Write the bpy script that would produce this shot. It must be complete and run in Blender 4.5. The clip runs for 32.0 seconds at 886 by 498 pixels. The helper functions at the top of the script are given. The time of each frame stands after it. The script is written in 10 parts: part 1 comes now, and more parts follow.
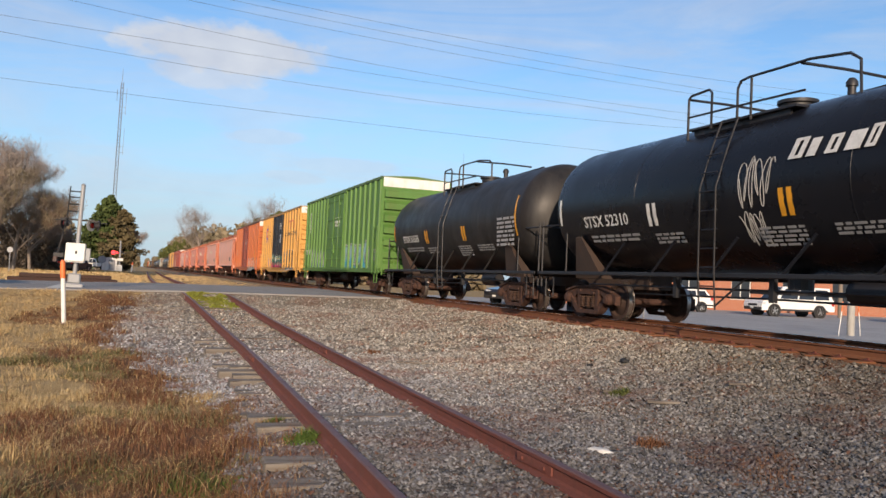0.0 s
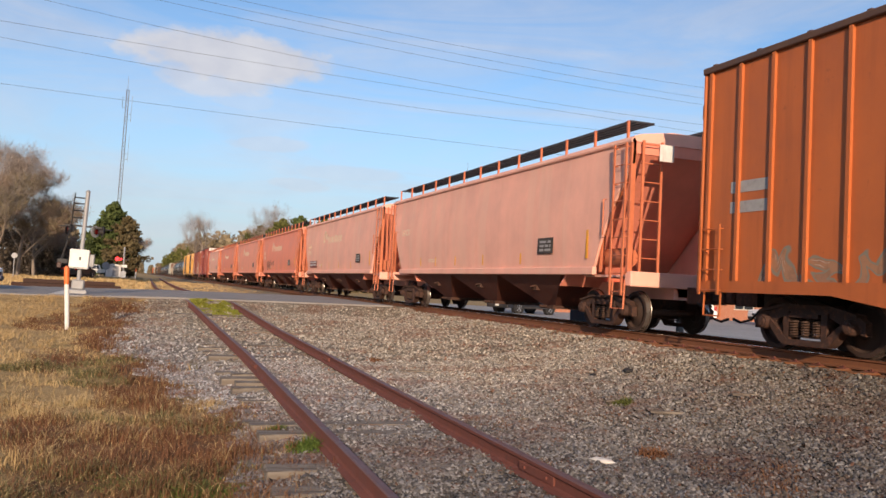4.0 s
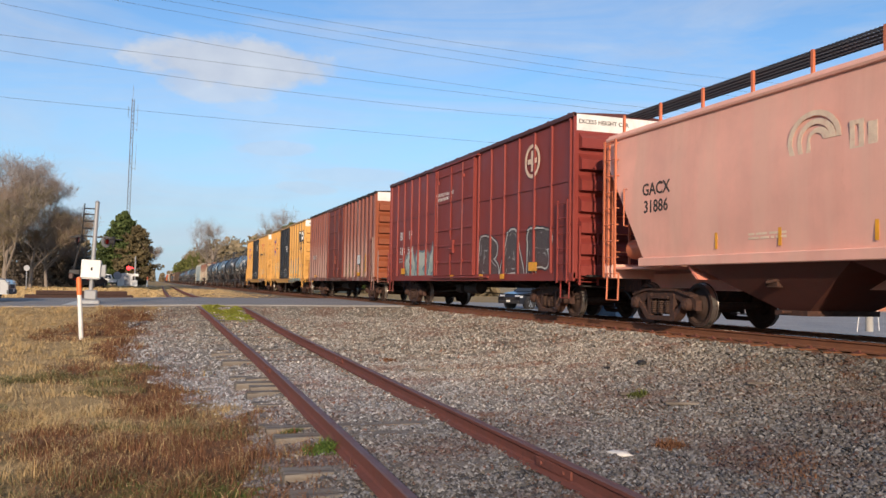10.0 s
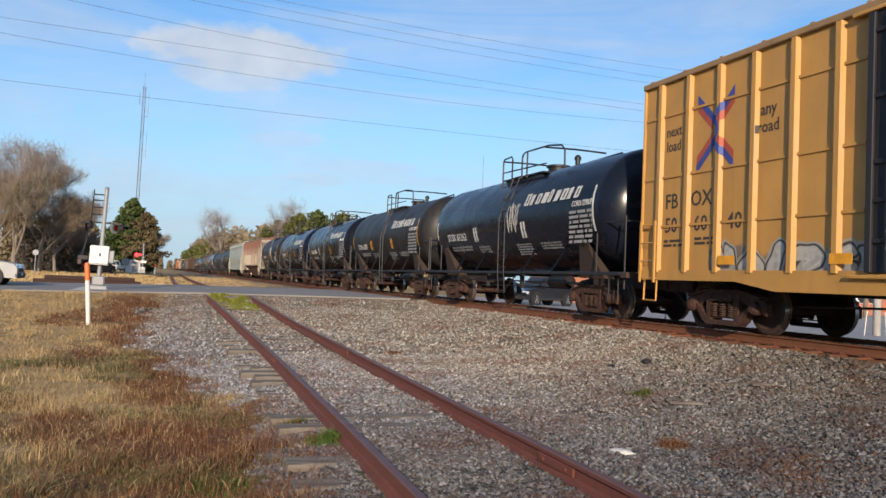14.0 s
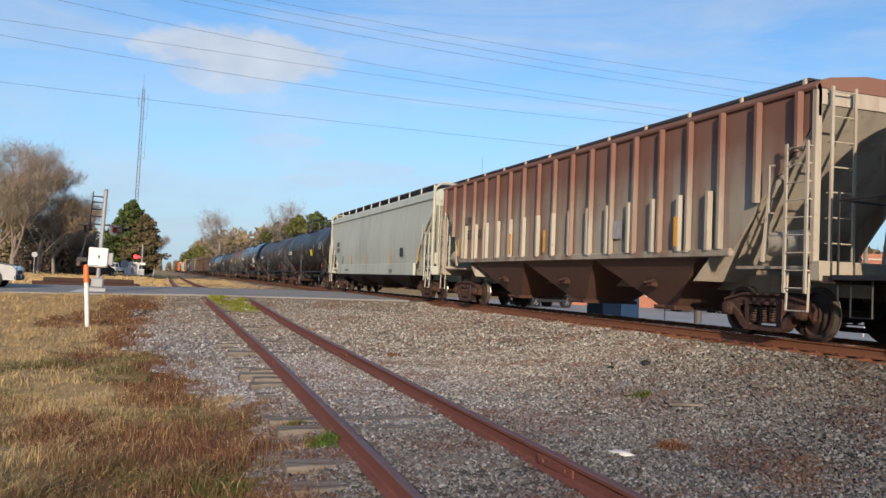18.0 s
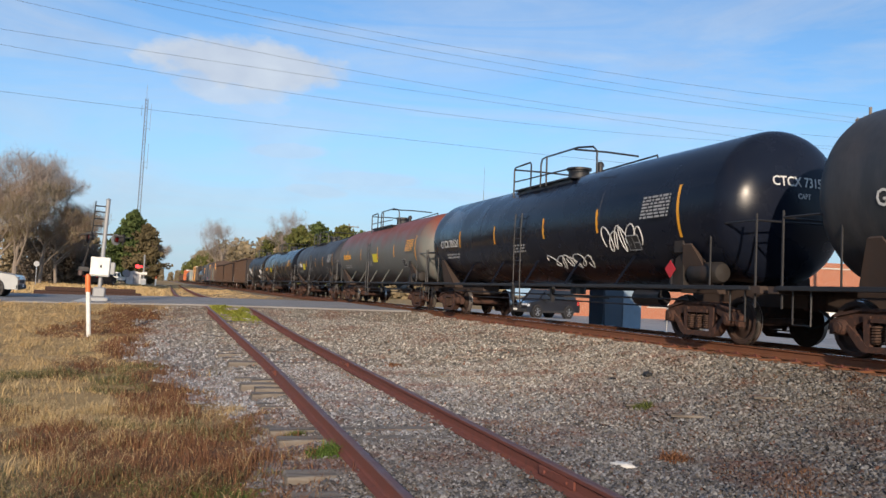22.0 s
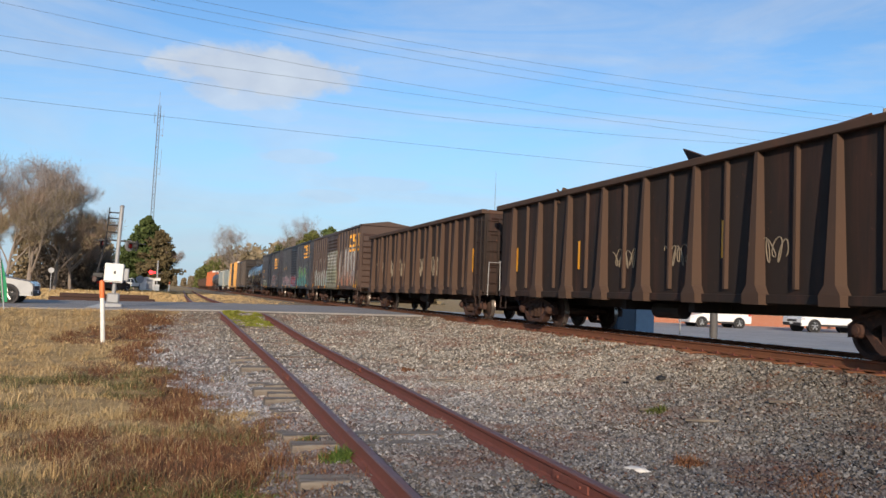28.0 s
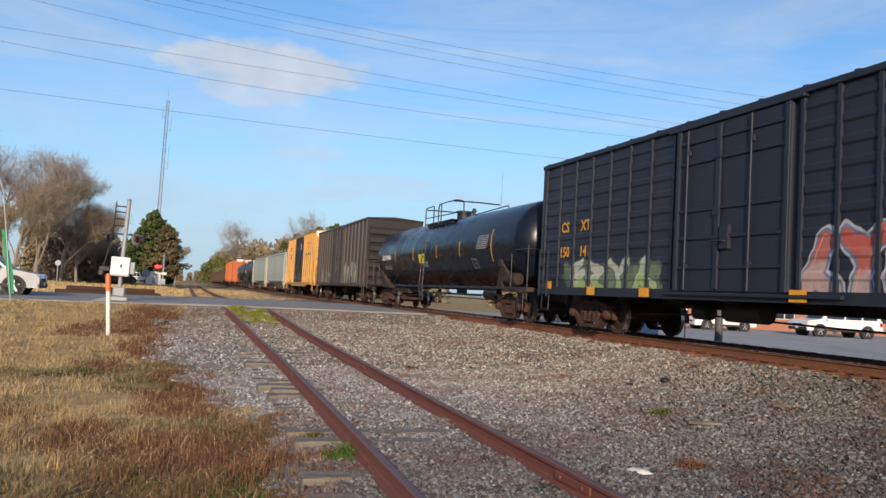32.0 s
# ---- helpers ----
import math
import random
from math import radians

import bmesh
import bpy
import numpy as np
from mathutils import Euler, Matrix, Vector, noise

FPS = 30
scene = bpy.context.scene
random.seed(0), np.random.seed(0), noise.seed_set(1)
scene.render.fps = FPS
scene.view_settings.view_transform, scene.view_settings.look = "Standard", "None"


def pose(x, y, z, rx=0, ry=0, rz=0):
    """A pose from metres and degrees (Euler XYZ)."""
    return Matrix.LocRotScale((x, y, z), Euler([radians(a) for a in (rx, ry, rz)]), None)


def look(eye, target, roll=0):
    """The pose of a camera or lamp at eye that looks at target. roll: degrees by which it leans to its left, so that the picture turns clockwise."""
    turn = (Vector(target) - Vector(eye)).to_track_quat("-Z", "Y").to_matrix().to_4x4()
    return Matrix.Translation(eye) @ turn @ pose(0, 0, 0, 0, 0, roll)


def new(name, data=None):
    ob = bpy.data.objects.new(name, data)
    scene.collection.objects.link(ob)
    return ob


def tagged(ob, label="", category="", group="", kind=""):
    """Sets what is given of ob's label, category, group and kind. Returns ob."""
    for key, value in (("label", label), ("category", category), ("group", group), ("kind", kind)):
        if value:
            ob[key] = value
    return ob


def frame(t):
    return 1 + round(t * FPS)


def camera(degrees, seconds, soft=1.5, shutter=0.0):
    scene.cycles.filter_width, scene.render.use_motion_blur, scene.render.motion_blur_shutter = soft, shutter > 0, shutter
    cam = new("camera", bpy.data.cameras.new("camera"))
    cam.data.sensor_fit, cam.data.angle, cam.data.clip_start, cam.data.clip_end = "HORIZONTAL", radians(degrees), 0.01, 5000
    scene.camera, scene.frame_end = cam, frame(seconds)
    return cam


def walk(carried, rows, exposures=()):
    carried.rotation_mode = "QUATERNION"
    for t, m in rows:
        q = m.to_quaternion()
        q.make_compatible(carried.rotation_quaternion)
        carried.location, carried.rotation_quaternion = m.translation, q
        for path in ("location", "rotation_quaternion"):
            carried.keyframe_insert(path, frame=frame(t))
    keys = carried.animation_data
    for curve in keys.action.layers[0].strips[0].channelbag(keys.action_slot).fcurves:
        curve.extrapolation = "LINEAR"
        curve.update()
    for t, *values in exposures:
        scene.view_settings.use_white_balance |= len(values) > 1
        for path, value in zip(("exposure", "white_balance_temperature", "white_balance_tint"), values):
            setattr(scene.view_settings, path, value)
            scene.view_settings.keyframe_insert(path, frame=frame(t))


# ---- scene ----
# ---- camera ----
SPEED = 18.568          # the train's pace in metres a second
TRACK_X = 11.15         # centre line of the main track
EYE = Vector((0.0, 0.0, 0.74))


def aim(yaw, pitch, roll):
    y, p = radians(yaw), radians(pitch)
    ahead = Vector((math.sin(y) * math.cos(p), math.cos(y) * math.cos(p), math.sin(p)))
    return look(EYE, EYE + ahead * 10, -roll)


cam = camera(57.0, 32.0, soft=1.5)
PATH = [
    (0.0, 20.532, 2.159, -2.606),
    (0.5, 20.772, 2.244, -2.664),
    (1.0, 21.347, 2.370, -2.697),
    (1.5, 20.759, 2.673, -3.003),
    (2.0, 20.534, 2.764, -2.858),
    (2.5, 20.502, 2.838, -2.751),
    (3.0, 20.288, 2.905, -2.740),
    (3.5, 20.317, 2.733, -2.931),
    (5.5, 20.122, 2.817, -2.952),
    (6.0, 20.558, 3.063, -2.923),
    (6.5, 20.205, 3.292, -2.975),
    (7.0, 19.968, 3.435, -2.886),
    (7.5, 20.038, 3.263, -2.638),
    (8.0, 20.088, 3.088, -2.692),
    (8.5, 20.387, 3.198, -2.732),
    (9.0, 19.827, 3.038, -2.584),
    (9.5, 19.722, 2.736, -1.823),
    (10.0, 19.614, 2.593, -1.034),
    (10.5, 19.224, 2.328, -1.083),
    (11.0, 19.288, 2.336, -1.522),
    (11.5, 19.109, 2.442, -1.699),
    (12.0, 19.099, 2.298, -2.263),
    (12.5, 19.193, 1.955, -2.315),
    (13.0, 19.284, 1.970, -2.290),
    (13.5, 19.250, 2.145, -2.506),
    (14.0, 19.114, 2.155, -2.391),
    (14.5, 19.147, 2.321, -2.287),
    (16.5, 18.852, 2.216, -2.355),
    (17.0, 18.752, 2.241, -2.443),
    (17.5, 19.009, 2.286, -2.485),
    (18.0, 19.172, 2.276, -2.328),
    (18.5, 19.067, 2.307, -2.347),
    (19.0, 18.842, 2.383, -2.427),
    (19.5, 18.862, 2.501, -2.414),
    (20.0, 18.957, 2.634, -2.368),
    (20.5, 19.219, 2.665, -2.285),
    (21.0, 19.296, 2.885, -2.209),
    (21.5, 19.093, 3.014, -2.240),
    (22.0, 19.016, 3.005, -2.497),
    (22.5, 19.016, 3.054, -2.469),
    (23.0, 19.175, 2.927, -2.224),
    (23.5, 19.079, 3.118, -2.190),
    (24.0, 18.953, 3.000, -2.460),
    (24.5, 18.653, 2.851, -2.498),
    (25.0, 18.432, 2.749, -2.523),
    (25.5, 18.548, 2.921, -2.389),
    (27.5, 18.175, 3.330, -2.293),
    (28.0, 18.175, 3.284, -2.239),
    (28.5, 18.139, 3.128, -2.195),
    (29.0, 17.834, 3.229, -2.628),
    (29.5, 17.810, 3.229, -2.700),
    (30.0, 17.906, 3.282, -2.543),
    (30.5, 18.048, 3.161, -2.309),
    (31.0, 18.084, 3.027, -2.480),
    (31.5, 17.927, 3.090, -2.986),
    (32.0, 17.782, 3.167, -3.128),
]
# the film's camera is set warmer in the first ten seconds
LIGHT = [(0.0, 0.27, 6850, 13), (1.2, 0.29, 7300, 16), (3.5, 0.27, 7300, 17), (8.0, 0.2, 7200, 16), (10.0, 0.22, 6600, 12), (12.0, 0.25, 6450, 10), (32.0, 0.22, 6450, 10)]
walk(cam, [(t, aim(a, b, c)) for t, a, b, c in PATH], LIGHT)

# ---- world and sun ----
SUN_DIR = Vector((-0.33, -0.90, 0.26)).normalized()
sun_el = math.asin(SUN_DIR.z)
world = bpy.data.worlds.new("sky")
scene.world = world
world.use_nodes = True
wt = world.node_tree
wt.nodes.clear()


def wn(kind, **kw):
    n = wt.nodes.new(kind)
    for k, v in kw.items():
        n.inputs[k].default_value = v
    return n


sky = wt.nodes.new("ShaderNodeTexSky")
sky.sky_type = "NISHITA"
sky.sun_disc = False
sky.sun_elevation = sun_el
sky.sun_rotation = math.atan2(SUN_DIR.x, SUN_DIR.y) % (2 * math.pi)
sky.air_density, sky.dust_density, sky.ozone_density = 1.0, 0.6, 3.0
coord = wt.nodes.new("ShaderNodeTexCoord")
# thin high cloud, drawn out along the horizon
stretch = wn("ShaderNodeMapping")
stretch.inputs["Scale"].default_value = (1.1, 1.1, 6.5)
stretch.inputs["Rotation"].default_value = (0.12, 0.05, 0.3)
wt.links.new(coord.outputs["Generated"], stretch.inputs[0])
veil = wn("ShaderNodeTexNoise", Scale=2.0, Detail=8.0, Roughness=0.6, Distortion=1.1)
wt.links.new(stretch.outputs[0], veil.inputs["Vector"])
veil_ramp = wt.nodes.new("ShaderNodeMapRange")
veil_ramp.inputs["From Min"].default_value, veil_ramp.inputs["From Max"].default_value = 0.40, 0.80
veil_ramp.inputs["To Max"].default_value = 0.72
wt.links.new(veil.outputs["Fac"], veil_ramp.inputs["Value"])
# low cumulus: soft ellipses in direction space broken up by noise
puff = wn("ShaderNodeTexNoise", Scale=16.0, Detail=8.0, Roughness=0.6)
pm = wn("ShaderNodeMapping")
pm.inputs["Scale"].default_value = (1, 1, 1.8)
wt.links.new(coord.outputs["Generated"], pm.inputs[0])
wt.links.new(pm.outputs[0], puff.inputs["Vector"])


def wmath(op, a, b=None):
    n = wt.nodes.new("ShaderNodeMath")
    n.operation = op
    for i, v in enumerate((a, b)):
        if v is None:
            continue
        if isinstance(v, (int, float)):
            n.inputs[i].default_value = v
        else:
            wt.links.new(v, n.inputs[i])
    return n.outputs[0]


def cloud(yaw, pitch, w, h):
    """How deep a direction lies inside one cloud (0 outside)."""
    y, p = radians(yaw), radians(pitch)
    c = Vector((math.sin(y) * math.cos(p), math.cos(y) * math.cos(p), math.sin(p)))
    r = Vector((math.cos(y), -math.sin(y), 0.0))
    u = r.cross(c)
    tot = None
    for axis, size in ((r, w), (u, h)):
        d = wt.nodes.new("ShaderNodeVectorMath")
        d.operation = "DOT_PRODUCT"
        wt.links.new(coord.outputs["Generated"], d.inputs[0])
        d.inputs[1].default_value = axis
        off = wmath("DIVIDE", wmath("SUBTRACT", d.outputs["Value"], c.dot(axis)), math.sin(radians(size)))
        sq = wmath("MULTIPLY", off, off)
        tot = sq if tot is None else wmath("ADD", tot, sq)
    return wmath("SUBTRACT", 1.0, tot)


deep = []
for yaw, pitch, w, h, k in ((4.9, 14.7, 8.6, 2.0, 0.95), (3.6, 13.5, 5.2, 1.7, 0.75), (6.0, 11.9, 2.6, 0.7, 0.4), (7.6, 9.2, 3.4, 0.7, 0.5), (13.5, 7.6, 5.5, 0.7, 0.45), (10.0, 6.6, 2.8, 0.6, 0.5)):
    deep.append((cloud(yaw, pitch, w, h), k))
nz = wmath("MULTIPLY", wmath("SUBTRACT", puff.outputs["Fac"], 0.5), 1.7)
total = None
for cdeep, strength in deep:
    m = wt.nodes.new("ShaderNodeMapRange")
    m.interpolation_type = "SMOOTHSTEP"
    m.inputs["From Min"].default_value, m.inputs["From Max"].default_value = 0.0, 0.7
    m.inputs["To Max"].default_value = strength
    wt.links.new(wmath("ADD", cdeep, nz), m.inputs["Value"])
    near = wmath("GREATER_THAN", cdeep, -1.2)
    v = wmath("MULTIPLY", m.outputs[0], near)
    total = v if total is None else wmath("MAXIMUM", total, v)
blue = wt.nodes.new("ShaderNodeBackground")
blue.inputs["Strength"].default_value = 0.134
tint = wt.nodes.new("ShaderNodeMix")
tint.data_type, tint.blend_type = "RGBA", "MULTIPLY"
tint.inputs["Factor"].default_value = 1.0
tint.inputs["B"].default_value = (0.85, 1.02, 1.14, 1)
wt.links.new(sky.outputs[0], tint.inputs["A"])
wt.links.new(tint.outputs["Result"], blue.inputs[0])
white = wt.nodes.new("ShaderNodeBackground")
white.inputs["Strength"].default_value = 0.75
lit = wt.nodes.new("ShaderNodeMix")
lit.data_type = "RGBA"
lit.inputs["A"].default_value, lit.inputs["B"].default_value = (0.47, 0.56, 0.74, 1), (0.84, 0.92, 1.0, 1)
wt.links.new(puff.outputs["Fac"], lit.inputs["Factor"])
wt.links.new(lit.outputs["Result"], white.inputs[0])
# haze towards the horizon
sep = wt.nodes.new("ShaderNodeSeparateXYZ")
wt.links.new(coord.outputs["Generated"], sep.inputs[0])
low = wt.nodes.new("ShaderNodeMapRange")
low.interpolation_type = "SMOOTHSTEP"
low.inputs["From Min"].default_value, low.inputs["From Max"].default_value = 0.0, 0.26
low.inputs["To Min"].default_value, low.inputs["To Max"].default_value = 0.75, 0.0
wt.links.new(sep.outputs["Z"], low.inputs["Value"])
haze = wt.nodes.new("ShaderNodeBackground")
haze.inputs["Color"].default_value, haze.inputs["Strength"].default_value = (0.36, 0.51, 0.68, 1), 0.95
hazed = wt.nodes.new("ShaderNodeMixShader")
wt.links.new(low.outputs[0], hazed.inputs[0])
wt.links.new(blue.outputs[0], hazed.inputs[1])
wt.links.new(haze.outputs[0], hazed.inputs[2])
mixw = wt.nodes.new("ShaderNodeMixShader")
wt.links.new(wmath("MAXIMUM", total, veil_ramp.outputs[0]), mixw.inputs[0])
wt.links.new(hazed.outputs[0], mixw.inputs[1])
wt.links.new(white.outputs[0], mixw.inputs[2])
wout = wt.nodes.new("ShaderNodeOutputWorld")
wt.links.new(mixw.outputs[0], wout.inputs[0])

sun_data = bpy.data.lights.new("sun", "SUN")
sun_data.energy, sun_data.angle, sun_data.color = 4.6, radians(0.6), (1.0, 0.80, 0.60)
sun = new("sun", sun_data)
sun.matrix_world = look(SUN_DIR * 100, (0, 0, 0))


# ---- materials ----
def col(c):
    return (c[0], c[1], c[2], 1.0)


class Nodes:
    """Short hand for one material's node tree."""

    def __init__(self, name, rough=0.6, metal=0.0):
        self.mat = bpy.data.materials.new(name)
        self.mat.use_nodes = True
        self.t = self.mat.node_tree
        self.bsdf = self.t.nodes["Principled BSDF"]
        self.bsdf.inputs["Roughness"].default_value = rough
        self.bsdf.inputs["Metallic"].default_value = metal
        self.coord = self.t.nodes.new("ShaderNodeTexCoord")
        self.pos = self.coord.outputs["Object"]

    def link(self, a, b):
        self.t.links.new(a, b)

    def put(self, sock, v):
        if isinstance(v, (int, float)):
            sock.default_value = v
        elif isinstance(v, tuple):
            sock.default_value = col(v) if len(sock.default_value) == 4 else v
        else:
            self.link(v, sock)

    def noise(self, scale, detail=4.0, rough=0.55, stretch=(1, 1, 1), shift=(0, 0, 0), what="Fac"):
        m = self.t.nodes.new("ShaderNodeMapping")
        m.inputs["Scale"].default_value = stretch
        m.inputs["Location"].default_value = shift
        self.link(self.pos, m.inputs[0])
        n = self.t.nodes.new("ShaderNodeTexNoise")
        n.inputs["Scale"].default_value = scale
        n.inputs["Detail"].default_value = detail
        n.inputs["Roughness"].default_value = rough
        self.link(m.outputs[0], n.inputs["Vector"])
        return n.outputs[what]

    def voronoi(self, scale, feature="F1", stretch=(1, 1, 1), shift=(0, 0, 0), out="Distance"):
        m = self.t.nodes.new("ShaderNodeMapping")
        m.inputs["Scale"].default_value = stretch
        m.inputs["Location"].default_value = shift
        self.link(self.pos, m.inputs[0])
        n = self.t.nodes.new("ShaderNodeTexVoronoi")
        n.feature = feature
        n.inputs["Scale"].default_value = scale
        self.link(m.outputs[0], n.inputs["Vector"])
        return n.outputs[out]

    def map(self, v, a, b, c=0.0, d=1.0):
        n = self.t.nodes.new("ShaderNodeMapRange")
        self.link(v, n.inputs["Value"])
        for k, x in zip(("From Min", "From Max", "To Min", "To Max"), (a, b, c, d)):
            n.inputs[k].default_value = x
        return n.outputs[0]

    def math(self, op, a, b=0.0):
        n = self.t.nodes.new("ShaderNodeMath")
        n.operation = op
        self.put(n.inputs[0], a)
        self.put(n.inputs[1], b)
        return n.outputs[0]

    def mix(self, f, a, b, blend="MIX"):
        n = self.t.nodes.new("ShaderNodeMix")
        n.data_type, n.blend_type = "RGBA", blend
        self.put(n.inputs["Factor"], f)
        self.put(n.inputs["A"], a)
        self.put(n.inputs["B"], b)
        return n.outputs["Result"]

    def xyz(self):
        n = self.t.nodes.new("ShaderNodeSeparateXYZ")
        self.link(self.pos, n.inputs[0])
        return n.outputs

    def chance(self):
        return self.t.nodes.new("ShaderNodeObjectInfo").outputs["Random"]

    def bump(self, height, strength=0.3, dist=0.02):
        n = self.t.nodes.new("ShaderNodeBump")
        n.inputs["Strength"].default_value = strength
        n.inputs["Distance"].default_value = dist
        self.link(height, n.inputs["Height"])
        self.link(n.outputs[0], self.bsdf.inputs["Normal"])

    def done(self, color, rough=None):
        self.put(self.bsdf.inputs["Base Color"], color)
        if rough is not None:
            self.put(self.bsdf.inputs["Roughness"], rough)
        return self.mat


def shade(c, k):
    return tuple(min(1.0, x * k) for x in c[:3])


def paint(name, c, rough=0.55, metal=0.0, dirt=(0.10, 0.065, 0.04), amount=0.35, scale=1.6, bump=0.12, streak=True, spec=0.5):
    """Painted or bare metal, wood and the like: two scales of tone, grime in vertical streaks, fine relief."""
    n = Nodes(name, rough, metal)
    n.bsdf.inputs["Specular IOR Level"].default_value = spec
    broad = n.noise(scale, 5, 0.6)
    fine = n.noise(scale * 18, 4, 0.6)
    base = n.mix(n.map(broad, 0.3, 0.7), shade(c, 0.82), shade(c, 1.14))
    base = n.mix(n.map(fine, 0.35, 0.75, 0, 0.35), base, shade(c, 0.7))
    run = n.noise(scale * 2.5, 6, 0.65, (1.0, 1.0, 0.12) if streak else (1, 1, 1), (3, 1, 7))
    base = n.mix(n.map(run, 0.52, 0.78, 0, amount), base, dirt)
    n.bump(fine, bump, 0.006)
    return n.done(base, n.map(broad, 0.3, 0.7, max(0.05, rough - 0.1), min(1.0, rough + 0.12)))


# strokes of sprayed capitals and of shapes that spell nothing, in a unit cell
STROKES = {
    "A": ((0, 0, 0.45, 1), (0.45, 1, 0.6, 1), (0.6, 1, 1, 0), (0.25, 0.35, 0.8, 0.35)),
    "B": ((0.05, 0, 0.05, 1), (0.05, 1, 0.75, 0.85), (0.75, 0.85, 0.3, 0.52), (0.3, 0.52, 0.95, 0.22), (0.95, 0.22, 0.05, 0)),
    "D": ((0.1, 0, 0.1, 1), (0.1, 1, 0.85, 0.75), (0.85, 0.75, 0.85, 0.3), (0.85, 0.3, 0.1, 0)),
    "E": ((0.1, 0, 0.1, 1), (0.1, 1, 0.95, 0.95), (0.1, 0.5, 0.75, 0.5), (0.1, 0, 1, 0.05)),
    "F": ((0.1, 0, 0.15, 1), (0.15, 1, 1, 0.9), (0.15, 0.5, 0.8, 0.45)),
    "K": ((0.1, 0, 0.1, 1), (0.95, 1, 0.15, 0.45), (0.35, 0.55, 1, 0)),
    "O": ((0.5, 1, 0.05, 0.6), (0.05, 0.6, 0.3, 0), (0.3, 0, 0.9, 0.2), (0.9, 0.2, 0.9, 0.8), (0.9, 0.8, 0.5, 1)),
    "P": ((0.1, 0, 0.1, 1), (0.1, 1, 0.9, 0.85), (0.9, 0.85, 0.8, 0.5), (0.8, 0.5, 0.1, 0.42)),
    "R": ((0.1, 0, 0.1, 1), (0.1, 1, 0.85, 0.9), (0.85, 0.9, 0.7, 0.5), (0.7, 0.5, 0.2, 0.5), (0.4, 0.45, 1.05, 0)),
    "U": ((0.05, 1, 0.1, 0.2), (0.1, 0.2, 0.5, 0), (0.5, 0, 0.9, 0.2), (0.9, 0.2, 0.95, 1)),
    "1": ((0, 0.1, 0.6, 1), (0.6, 1, 0.4, 0.35), (0.4, 0.35, 1, 0.1)),
    "2": ((0.1, 0.9, 0.9, 0.75), (0.9, 0.75, 0.2, 0.45), (0.2, 0.45, 0.8, 0.05), (0.8, 0.05, -0.1, 0.1)),
    "3": ((0.1, 0, 0.25, 0.95), (0.25, 0.95, 0.6, 0.4), (0.6, 0.4, 0.85, 1), (0.85, 1, 0.95, 0)),
    "4": ((0.9, 0.95, 0.15, 0.7), (0.15, 0.7, 0.25, 0.1), (0.25, 0.1, 1.0, 0.2), (0.55, 0.5, 0.95, 0.5)),
    "5": ((0.5, -0.05, 0.5, 0.6), (0.5, 0.6, 0.0, 1.0), (0.5, 0.6, 1.0, 1.0)),
    "6": ((0.05, 0.5, 0.5, 1), (0.5, 1, 0.95, 0.5), (0.95, 0.5, 0.5, 0), (0.5, 0, 0.05, 0.5)),
}


